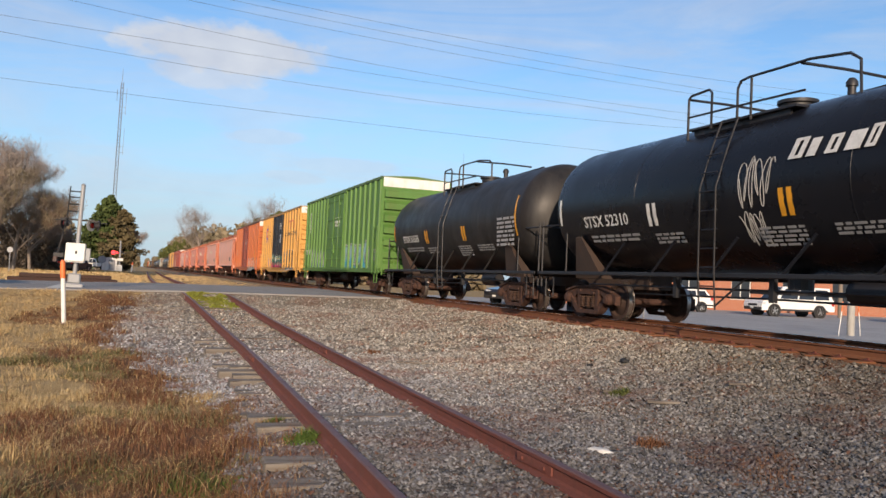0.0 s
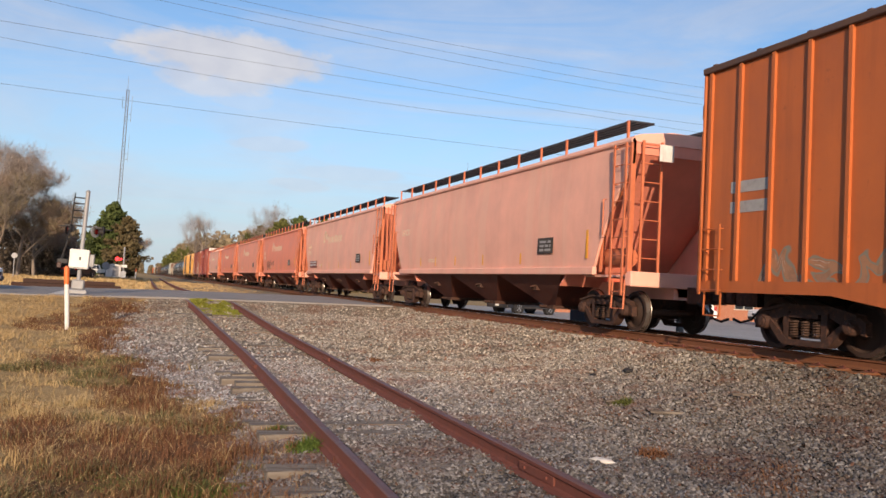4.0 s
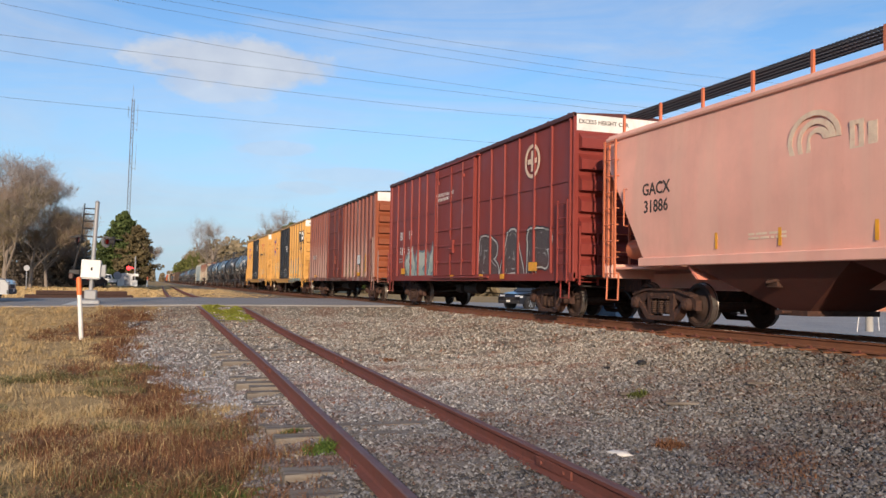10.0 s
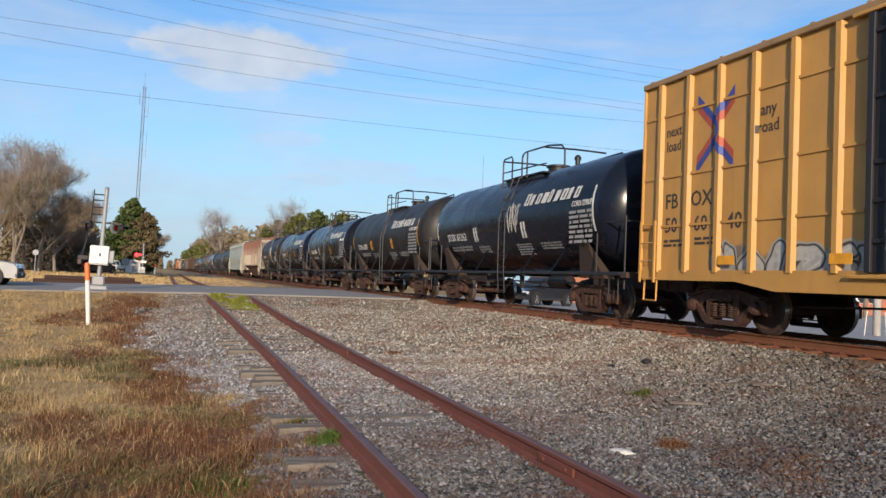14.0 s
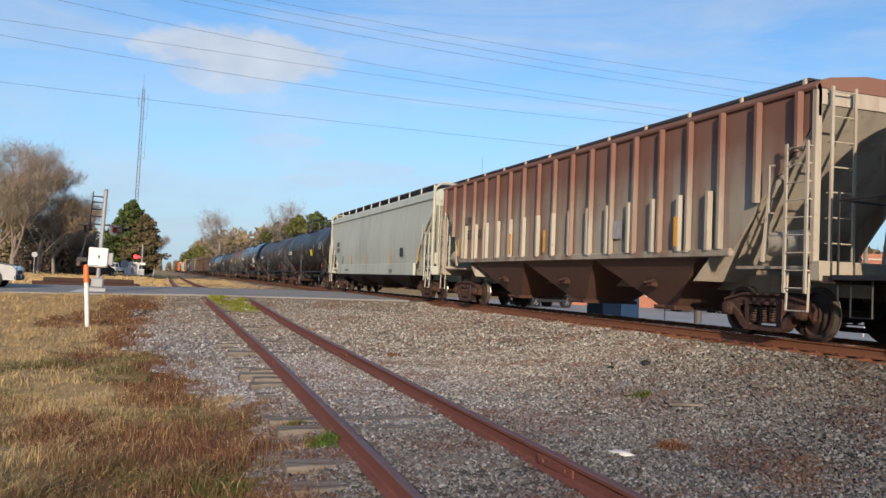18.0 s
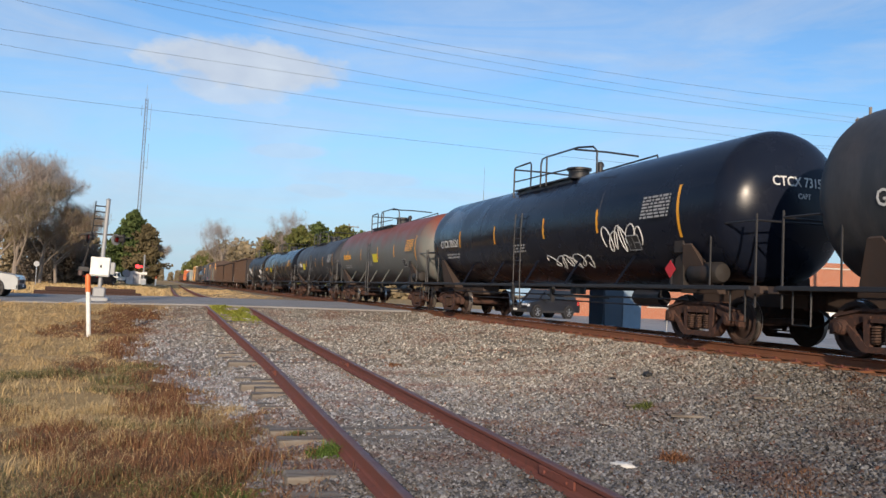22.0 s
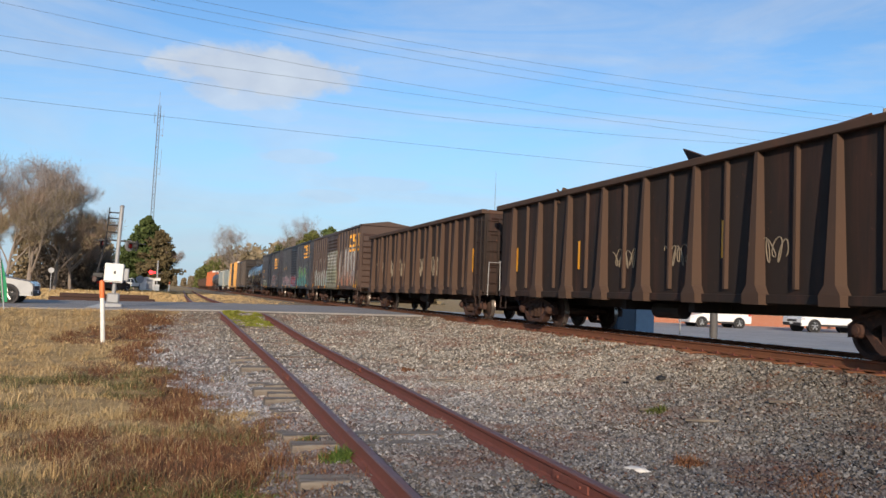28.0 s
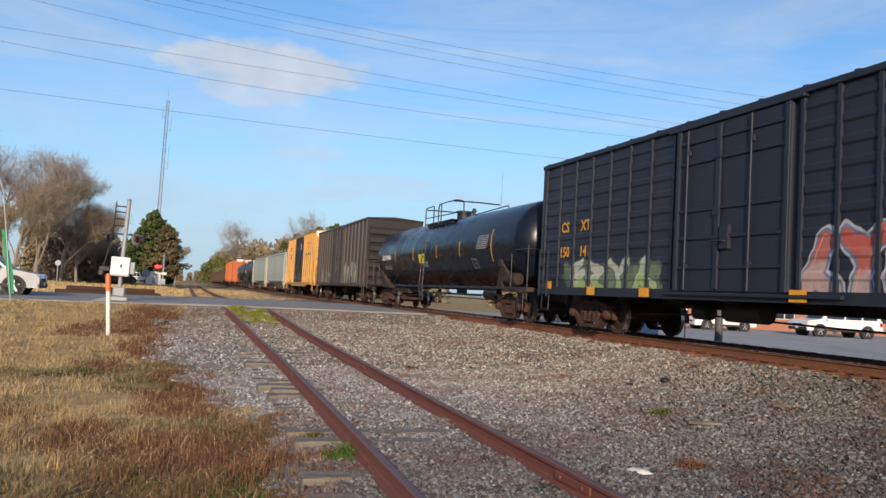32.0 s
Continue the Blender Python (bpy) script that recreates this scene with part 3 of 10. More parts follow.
verts, gravel, rusty, russet = [], [], [], []
for y in gy:
    c = siding_x(y)
    for x in gx:
        z = ground_z(x, y)
        near = abs(x) < 60 and -10 < y < 60
        if near and not (ROAD0 - 0.5 < y < ROAD1 + 0.5 and x < 15):
            z += lumps(x, y, 1.0, 1.6 if x < c - 1.6 else 0.8)
        verts.append((x, y, z))
        wob = noise.noise(Vector((x * 0.6, y * 0.6, 9.0))) * 0.9 + noise.noise(Vector((x * 2.3, y * 2.3, 4.0))) * 0.4
        left = grass_edge(y)
        gr = max(0.0, min(1.0, (x - left) / 0.8 + 0.5 + wob * 0.5))
        russet.append(russet_at(x, y) if near else 0.0)
        if x > TRACK_X + 3.2:
            gr = 0.0
        # weeds come up between the tracks close by
        gravel.append(gr)
        rusty.append(max(0.0, min(1.0, (1.62 - abs(x - TRACK_X)) / 0.2 + wob * 0.5)))
nx = len(gx)
faces = [(j * nx + i, j * nx + i + 1, (j + 1) * nx + i + 1, (j + 1) * nx + i) for j in range(len(gy) - 1) for i in range(nx - 1)]
gme = bpy.data.meshes.new("ground")
gme.from_pydata(verts, [], faces)
for nm, vals in (("gravel", gravel), ("rusty", rusty), ("russet", russet)):
    at = gme.attributes.new(nm, "FLOAT", "POINT")
    at.data.foreach_set("value", vals)
gme.polygons.foreach_set("use_smooth", [True] * len(gme.polygons))


def attr(n, name):
    a = n.t.nodes.new("ShaderNodeAttribute")
    a.attribute_name = name
    return a.outputs["Fac"]


STRAW = (0.44, 0.315, 0.155)
RUSSET = (0.125, 0.065, 0.036)


def stone_tone_and_light(n, base):
    """Grey round the siding close by; tan further on and towards the main line. Low sunlight is put into the colour,
    brighter with distance.
    """
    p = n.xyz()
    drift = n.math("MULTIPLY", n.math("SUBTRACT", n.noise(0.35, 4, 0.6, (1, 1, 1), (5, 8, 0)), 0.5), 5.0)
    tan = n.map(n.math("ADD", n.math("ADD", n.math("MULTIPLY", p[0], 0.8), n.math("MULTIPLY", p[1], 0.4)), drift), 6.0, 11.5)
    # painted light: stone is dimmer close by and brighter away from the low sun
    far_light = n.map(n.math("ADD", n.math("ADD", p[1], n.math("MULTIPLY", p[0], -0.25)), drift), 5.5, 12.0, 0.72, 1.56)
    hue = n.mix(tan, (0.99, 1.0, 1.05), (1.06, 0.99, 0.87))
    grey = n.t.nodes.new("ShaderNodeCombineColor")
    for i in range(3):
        n.link(far_light, grey.inputs[i])
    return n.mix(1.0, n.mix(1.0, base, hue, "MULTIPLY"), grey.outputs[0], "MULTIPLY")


def ground_material():
    n = Nodes("ballast and dry winter grass", 0.95)
    n.bsdf.inputs["Specular IOR Level"].default_value = 0.2
    # grass: straw, russet patches, a little green
    patch = n.noise(0.42, 5, 0.6)
    mid = n.noise(2.4, 5, 0.65, (1, 1, 1), (4, 4, 0))
    fine = n.noise(30, 6, 0.7, (1, 1, 1), (1, 7, 0))
    g = n.mix(n.map(patch, 0.5, 0.75, 0, 0.6), STRAW, (0.2, 0.135, 0.055))
    g = n.mix(attr(n, "russet"), g, RUSSET)
    g = n.mix(n.map(n.math("ADD", n.xyz()[1], n.math("MULTIPLY", patch, 4.0)), 7.0, 11.0, 0.6, 0.0), g, (0.12, 0.09, 0.045))
    g = n.mix(n.map(mid, 0.4, 0.7, 0, 0.7), g, (0.21, 0.12, 0.045))
    g = n.mix(n.map(n.noise(0.8, 4, 0.6, (1, 1, 1), (9, 2, 0)), 0.6, 0.7, 0, 0.45), g, (0.07, 0.085, 0.025))
    g = n.mix(n.map(fine, 0.35, 0.7, 0, 0.3), g, (0.10, 0.07, 0.035))
    # crushed stone: cells of grey, tan and dark
    cell = n.t.nodes.new("ShaderNodeSeparateColor")
    n.link(n.voronoi(25, "F1", (1, 1, 1), (0, 0, 0), "Color"), cell.inputs[0])
    edge = n.voronoi(25, "DISTANCE_TO_EDGE")
    s = n.mix(n.map(cell.outputs[0], 0.1, 0.9), (0.11, 0.103, 0.09), (0.27, 0.255, 0.225))
    s = n.mix(n.map(cell.outputs[1], 0.6, 0.9, 0, 0.6), s, (0.19, 0.145, 0.10))
    # cell edges coloured dark for the shade in the gaps between stones
    s = n.mix(n.map(edge, 0.02, 0.12, 0.75, 0), s, (0.05, 0.046, 0.042))
    s = n.mix(n.map(n.noise(0.35, 5, 0.6, (1, 1, 1), (2, 6, 0)), 0.5, 0.7, 0, 0.45), s, (0.15, 0.115, 0.08))
    weeds = n.math("MULTIPLY", n.map(n.noise(0.9, 5, 0.65, (1, 1, 1), (7, 1, 0)), 0.52, 0.64), n.map(fine, 0.4, 0.6))
    s = n.mix(n.math("MULTIPLY", weeds, 0.7), s, (0.14, 0.06, 0.038))
    s = stone_tone_and_light(n, s)
    s = n.mix(n.math("MULTIPLY", attr(n, "rusty"), n.map(fine, 0.2, 0.6, 0.8, 1.0)), s, (0.21, 0.08, 0.033))
    f = n.map(n.math("ADD", attr(n, "gravel"), n.math("MULTIPLY", n.math("SUBTRACT", mid, 0.5), 0.9)), 0.42, 0.58)
    hgt = n.mix(f, fine, n.map(edge, 0.0, 0.25))
    n.bump(hgt, 0.9, 0.03)
    return n.done(n.mix(f, g, s))


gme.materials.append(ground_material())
ground = tagged(new("ground", gme), "gravel ballast and dry winter grass running to the horizon", "ground", kind="structure")


# ---- roads ----
def asphalt(name, c):
    n = Nodes(name, 0.9)
    cell = n.noise(140, 4, 0.7)
    base = n.mix(n.map(n.noise(0.5, 5, 0.6), 0.3, 0.7), shade(c, 0.8), shade(c, 1.2))
    base = n.mix(n.map(cell, 0.4, 0.75, 0, 0.5), base, shade(c, 2.2))
    base = n.mix(n.map(n.noise(3, 7, 0.75, (0.3, 1, 1)), 0.6, 0.7, 0, 0.5), base, shade(c, 0.4))
    n.bump(cell, 0.35, 0.006)
    return n.done(base)


ROAD_MAT = asphalt("worn grey asphalt", (0.19, 0.18, 0.172))
LOT_MAT = asphalt("pale old asphalt", (0.24, 0.235, 0.23))


def draped(name, x0, x1, y0, y1, step, mat, label, lift=0.035, z=None):
    xs = [x0 + (x1 - x0) * i / max(1, round((x1 - x0) / step)) for i in range(max(1, round((x1 - x0) / step)) + 1)]
    ys = [y0 + (y1 - y0) * i / max(1, round((y1 - y0) / step)) for i in range(max(1, round((y1 - y0) / step)) + 1)]
    top = [(x, y, (ground_z(x, y) if z is None else z) + lift) for y in ys for x in xs]
    n = len(xs)
    fs = [(j * n + i, j * n + i + 1, (j + 1) * n + i + 1, (j + 1) * n + i) for j in range(len(ys) - 1) for i in range(n - 1)]
    low = [(x, y, q - 0.12) for x, y, q in top]
    g = Geo().add(top, fs)
    rim = [i for i in range(n)] + [j * n + n - 1 for j in range(1, len(ys))] + [(len(ys) - 1) * n + i for i in range(n - 2, -1, -1)] + [j * n for j in range(len(ys) - 2, 0, -1)]
    k = len(g.v)
    g.v += [low[i] for i in rim]
    m = len(rim)
    g.f += [(rim[i], k + i, k + (i + 1) % m, rim[(i + 1) % m]) for i in range(m)]
    return tagged(part(name, g, mat, smooth=False), label, "road", kind="structure")


draped("road", -90, TRACK_X - 1.9, ROAD0, ROAD1, 0.8, ROAD_MAT, "worn grey asphalt road that crosses the tracks")
draped("road_beyond", TRACK_X + 1.9, 20, ROAD0 - 4, ROAD1, 1.0, LOT_MAT, "pale asphalt apron beside the main track")
draped("parking_lot", 15.2, 75, 6, 66, 3.0, LOT_MAT, "pale old asphalt lot before the brick building", 0.03)
LINE = paint("faded white road paint", (0.55, 0.54, 0.5), 0.8, 0.0, (0.2, 0.19, 0.18), 0.7, 6.0, 0.05)
for y in (ROAD0 + 0.35, (ROAD0 + ROAD1) / 2 - 0.1, ROAD1 - 0.35):
    g = Geo()
    for i in range(26):
        x0 = -42 + i * 1.7
        g.add([(x, yy, ground_z(x, y) + 0.041) for x in (x0, x0 + 1.7) for yy in (y - 0.06, y + 0.06)], [(0, 2, 3, 1)])
    tagged(part("road_marking", g, LINE), "faded white painted line on the road", "road marking", kind="structure")
g = Geo().add([(x, y, ground_z(x, y) + 0.042) for y in (ROAD0 + 0.5, ROAD0 + 3.2, ROAD0 + 6.4) for x in (-2.9, -2.4)], [(0, 1, 3, 2), (2, 3, 5, 4)])
tagged(part("stop_line", g, LINE), "faded white stop line on the road", "road marking", kind="structure")

# ---- tracks ----
RAIL_RUST = paint("rusty rail steel", (0.16, 0.048, 0.034), 0.85, 0.0, (0.045, 0.025, 0.02), 0.5, 4.0, 0.2, streak=False)
RAIL_HEAD = paint("dull rusted rail head", (0.145, 0.072, 0.064), 0.55, 0.1, (0.06, 0.028, 0.022), 0.4, 3.0, 0.1, streak=False)
RAIL_SHINE = paint("polished rail head", (0.5, 0.46, 0.42), 0.25, 1.0, (0.2, 0.13, 0.09), 0.3, 3.0, 0.05, streak=False)


def tie_timber():
    n = Nodes("weathered grey tie timber", 0.92)
    grain = n.noise(9, 6, 0.7, (0.12, 1.6, 1.6))
    crack = n.noise(14, 3, 0.6, (0.05, 1.5, 1.0), (3, 1, 0))
    chance = n.chance()
    c = n.mix(chance, (0.155, 0.13, 0.105), (0.085, 0.072, 0.064))
    c = n.mix(n.map(grain, 0.35, 0.65), c, (0.21, 0.185, 0.155))
    c = n.mix(n.map(crack, 0.55, 0.62, 0, 0.9), c, (0.045, 0.033, 0.026))
    c = n.mix(n.map(n.noise(1.6, 4, 0.6), 0.52, 0.7, 0, 0.7), c, (0.13, 0.065, 0.04))
    n.bump(n.math("SUBTRACT", grain, crack), 0.8, 0.012)
    return n.done(c)


TIE_OLD = tie_timber()
TIE_RUST = paint("rust-dusted tie timber", (0.19, 0.075, 0.032), 0.92, 0.0, (0.13, 0.055, 0.028), 0.5, 3.5, 0.5, streak=False)
RAIL_ORANGE = paint("orange-brown rail steel", (0.18, 0.068, 0.03), 0.85, 0.0, (0.12, 0.05, 0.028), 0.5, 4.0, 0.2, streak=False)
RAIL_PROF = [(-0.07, 0), (-0.07, 0.012), (-0.02, 0.028), (-0.009, 0.05), (-0.009, 0.12), (-0.036, 0.137), (-0.037, 0.165), (-0.028, 0.175),
             (0.028, 0.175), (0.037, 0.165), (0.036, 0.137), (0.009, 0.12), (0.009, 0.05), (0.02, 0.028), (0.07, 0.012), (0.07, 0)]


def rail_along(line, head_mat, web_mat=None):
    """A rail whose head's top runs along the points."""
    g = Geo()
    k = len(RAIL_PROF)
    for i, p in enumerate(line):
        a, b = Vector(line[max(0, i - 1)]), Vector(line[min(len(line) - 1, i + 1)])
        d = (b - a).normalized()
        r = Vector((d.y, -d.x, 0)).normalized()
        g.v += [tuple(Vector(p) + r * u + Vector((0, 0, w - 0.175))) for u, w in RAIL_PROF]
    for i in range(len(line) - 1):
        g.f += [(i * k + j, (i + 1) * k + j, (i + 1) * k + (j + 1) % k, i * k + (j + 1) % k) for j in range(k)]
    g.f += [tuple(range(k)), tuple(range((len(line) - 1) * k, len(line) * k))]
    me = g.mesh("rail", web_mat or RAIL_RUST)
    me.materials.append(head_mat)
    for p in me.polygons:
        if p.normal.z > 0.6 and abs(p.normal.y) < 0.5:
            zc = sum(me.vertices[i].co.z for i in p.vertices) / len(p.vertices)
            yc = p.center.y
            ref = np.interp(yc, [q[1] for q in line], [q[2] for q in line])
            if zc > ref - 0.02:
                p.material_index = 1
    return me


def tie_mesh(seed, mat, w=0.115, l=1.3, hgt=0.17):
    rnd = random.Random(seed)
    g = Geo().bbox(-l, l, -w, w, -hgt, 0.0, 0.012)
    g.v = [(x + rnd.uniform(-0.012, 0.012), y + rnd.uniform(-0.01, 0.01), z + rnd.uniform(-0.008, 0.008)) for x, y, z in g.v]
    return g.mesh("tie", mat)


siding = tagged(new("siding_track"), "disused siding with rusty rails and weathered wooden ties", "railway track", kind="structure")
ys = [-38, -30, -22, -15, -9, -5, -2, 0] + [1.5 + 0.75 * i for i in range(60)] + [47 + 4 * i for i in range(30)]
for s in (-1, 1):
    line = [(siding_x(y) + s * 0.755, y, siding_z(y)) for y in ys]
    part("rail", rail_along(line, RAIL_HEAD), None, siding, "dark red-brown rusty rail")
tie_mes = [tie_mesh(k, TIE_OLD) for k in range(6)]
rnd = random.Random(11)
y = -9.0
SIDING_TIES = []
while y < 29.6:
    c, z = siding_x(y), siding_z(y)
    SIDING_TIES.append(y)
    m = Matrix.Translation((c + rnd.uniform(-0.14, 0.16), y, z - 0.176 - rnd.choice((0.0, 0.025, 0.045, 0.06, 0.075, 0.09)))) @ Euler((0, rnd.uniform(-0.012, 0.012), rnd.uniform(-0.03, 0.03))).to_matrix().to_4x4()
    part("tie", tie_mes[rnd.randrange(6)], None, siding, at=m)
    y += 0.53 + rnd.uniform(-0.05, 0.06)
PLATE_ME = Geo().box(-0.14, 0.14, -0.09, 0.09, 0.0, 0.015).box(-0.1, -0.075, -0.02, 0.02, 0.015, 0.045).box(0.075, 0.1, -0.02, 0.02, 0.015, 0.045).mesh("tie_plate", RAIL_RUST)
BAR_ME = Geo().bbox(-0.034, 0.034, -0.32, 0.32, 0.045, 0.125, 0.008).cyl((-0.05, -0.2, 0.085), (0.05, -0.2, 0.085), 0.014, 6).cyl((-0.05, 0.2, 0.085), (0.05, 0.2, 0.085), 0.014, 6).mesh("joint_bar", RAIL_RUST)
for yy, s in ((6.15, 1), (14.2, -1), (15.5, 1)):
    part("joint_bar", BAR_ME, None, siding, at=Matrix.Translation((siding_x(yy) + s * 0.755, yy, siding_z(yy) - 0.175)))

main = tagged(new("main_track"), "main line with polished rails on rust-dusted ties", "railway track", kind="structure")
for s in (-1, 1):
    line = [(TRACK_X + s * 0.753, y, 0.0) for y in (-60, -20, 0, 10, 20, 30, 45, 80, 200, 900)]
    part("rail", rail_along(line, RAIL_SHINE, RAIL_ORANGE), None, main, "rust-brown rail with a polished head")
tie_mes = [tie_mesh(30 + k, TIE_RUST) for k in range(6)]
y = -4.0
while y < 30.0:
    m = Matrix.Translation((TRACK_X + rnd.uniform(-0.05, 0.05), y, -0.185)) @ Matrix.Rotation(rnd.uniform(-0.015, 0.015), 4, "Z")
    t = part("tie", tie_mes[rnd.randrange(6)], None, main, at=m)
    for s in (-1, 1):
        part("tie_plate", PLATE_ME, None, main, at=Matrix.Translation((TRACK_X + s * 0.753, y, -0.183)))
    y += 0.51 + rnd.uniform(-0.02, 0.02)


# ---- rail cars ----
NEAR_TURN = Matrix(((0, 0, -1, 0), (-1, 0, 0, 0), (0, 1, 0, 0), (0, 0, 0, 1)))   # words on the side that faces -x


def on_side(y, z, x=-1.6, tilt=0.0):
    return Matrix.Translation((x, y, z)) @ Matrix.Rotation(tilt, 4, "Y") @ NEAR_TURN


def on_end(x, z, y):
    """Words on the end that faces -y."""
    return Matrix.Translation((x, y, z)) @ Matrix.Rotation(radians(90), 4, "X")


def make_wheel():
    prof = [(-0.07, 0.10), (-0.07, 0.16), (-0.03, 0.20), (0.01, 0.33), (-0.055, 0.36), (-0.06, 0.425), (-0.055, 0.437), (0.045, 0.445),
            (0.05, 0.465), (0.065, 0.47), (0.075, 0.46), (0.075, 0.36), (0.03, 0.33), (0.0, 0.2), (0.05, 0.16), (0.05, 0.10)]
    g = Geo().lathe(prof, 0, 28)
    me = g.mesh("wheel", WHEEL_RUST, True)
    me.materials.append(WHEEL_BRIGHT)
    for p in me.polygons:
        c = p.center
        r = math.hypot(c.y, c.z)
        if 0.428 < r and abs(p.normal.x) < 0.5:
            p.material_index = 1
        elif 0.37 < r < 0.425 and c.x < -0.03:
            p.material_index = 1 if r > 0.405 else 0
    return me


def make_frame():
    """A cast sideframe: arched top chord, deep bottom chord with its windows, columns, pedestal jaws and rims."""
    g = Geo()
    top = [(-1.15, 0.34), (-1.15, 0.54), (-1.02, 0.62), (-0.8, 0.66), (-0.55, 0.735), (-0.3, 0.76), (0.3, 0.76), (0.55, 0.735), (0.8, 0.66), (1.02, 0.62), (1.15, 0.54), (1.15, 0.34),
           (1.06, 0.36), (1.0, 0.52), (0.78, 0.52), (0.74, 0.36), (0.66, 0.5), (0.42, 0.6), (-0.42, 0.6), (-0.66, 0.5), (-0.74, 0.36), (-0.78, 0.52), (-1.0, 0.52), (-1.06, 0.36)]
    g.prism(top, 0, -0.06, 0.07)
    rim = [(-1.02, 0.61), (-0.5, 0.725), (0.5, 0.725), (1.02, 0.61), (1.02, 0.655), (0.5, 0.77), (-0.5, 0.77), (-1.02, 0.655)]
    g.prism(rim, 0, -0.115, 0.09)
    low = [(-0.82, 0.47), (-0.56, 0.18), (-0.46, 0.11), (0.46, 0.11), (0.56, 0.18), (0.82, 0.47), (0.74, 0.5), (0.44, 0.26), (0.38, 0.2), (-0.38, 0.2), (-0.44, 0.26), (-0.74, 0.5)]
    g.prism(low, 0, -0.11, 0.085)
    for s in (-1, 1):
        g.prism([(s * 0.34, 0.15), (s * 0.44, 0.2), (s * 0.47, 0.66), (s * 0.34, 0.66)], 0, -0.1, 0.08)
    return g.mesh("sideframe", TRUCK_RUST)


def make_spring():
    pts = [(0.088 * math.cos(a), 0.088 * math.sin(a), 0.262 + 0.042 * a / (2 * math.pi)) for a in [k * 2 * math.pi / 9 for k in range(58)]]
    return Geo().tube(pts, 0.016, 5).mesh("spring", SPRING_MAT)


WHEEL_ME = make_wheel()
FRAME_ME = make_frame()
SPRING_ME = make_spring()
SEAT_ME = Geo().cyl((0, 0, 0.24), (0, 0, 0.545), 0.05, 8).box(-0.1, 0.1, -0.36, 0.36, 0.24, 0.262).mesh("spring_seat", SPRING_MAT)
CAP_ME = Geo().lathe([(-0.12, 0.045), (-0.115, 0.07), (-0.09, 0.075), (-0.085, 0.10), (-0.04, 0.125), (0.10, 0.13)], 0, 16).mesh("bearing_cap", TRUCK_RUST, True)
AXLE_ME = Geo().cyl((-0.98, 0, 0), (0.98, 0, 0), 0.075, 10).mesh("axle", TRUCK_RUST)
BOLSTER_ME = Geo().bbox(-1.0, 1.0, -0.22, 0.22, 0.5, 0.78, 0.03).box(-1.15, -0.9, -0.3, 0.3, 0.56, 0.62).box(-0.6, 0.6, -0.5, -0.42, 0.3, 0.42).box(-0.6, 0.6, 0.42, 0.5, 0.3, 0.42).mesh("truck", TRUCK_RUST)
COUPLER_ME = Geo().box(-0.28, 0.28, -0.45, 0.12, 0.68, 1.02).box(-0.09, 0.09, -1.0, 0.0, 0.76, 0.92).bbox(-0.16, 0.16, -1.16, -0.86, 0.7, 0.98, 0.04).mesh("coupler", TRUCK_RUST)
HOSE_ME = Geo().tube([(-0.25, -0.2, 0.72), (-0.3, -0.45, 0.62), (-0.3, -0.7, 0.42), (-0.26, -0.95, 0.36), (-0.2, -1.1, 0.42)], 0.028, 6).mesh("air_hose", RUBBER)


def add_truck(car, y):
    t = part("truck", BOLSTER_ME, None, car, "rusty four-wheel freight truck", at=Matrix.Translation((0, y, 0)))
    for sx in (-1, 1):
        turn = Matrix.Rotation(math.pi if sx > 0 else 0.0, 4, "Z")
        part("sideframe", FRAME_ME, None, t, at=Matrix.Translation((sx * 1.02, 0, 0)) @ turn)
        part("spring_seat", SEAT_ME, None, t, at=Matrix.Translation((sx * 1.02 - 0.03 * sx, 0, 0)) @ turn)
        if sx < 0:
            for dy in (-0.24, 0.0, 0.24):
                part("spring", SPRING_ME, None, t, at=Matrix.Translation((-1.05, dy, 0)))
        for dy in (-0.89, 0.89):
            part("wheel", WHEEL_ME, None, t, at=Matrix.Translation((sx * 0.775, dy, 0.445)) @ turn)
            part("bearing_cap", CAP_ME, None, t, at=Matrix.Translation((sx * 1.09, dy, 0.46)) @ turn)
    for dy in (-0.89, 0.89):
        part("axle", AXLE_ME, None, t, at=Matrix.Translation((0, dy, 0.445)))
    return t


def add_running_gear(car, half, truck_y):
    add_truck(car, truck_y)
    add_truck(car, -truck_y)
    for s in (-1, 1):
        turn = Matrix.Rotation(0 if s < 0 else math.pi, 4, "Z")
        part("coupler", COUPLER_ME, None, car, at=Matrix.Translation((0, s * half, 0)) @ turn)
        part("air_hose", HOSE_ME, None, car, at=Matrix.Translation((0, s * half, 0)) @ turn)


def rail_car(name, label, s_near, s_far):
    """An Empty at rail level at the middle of a car whose ends lie s_near and s_far metres ahead at the start."""
    mid = (s_near + s_far) / 2
    ob = thing(name, label, "rail car", "freight train", at=pose(TRACK_X, mid, 0))
    CONSIST.append((ob, mid))
    return ob


CONSIST = []
POSTS = {}          # for each boxcar: its posts' depth and half widths, and where they stand


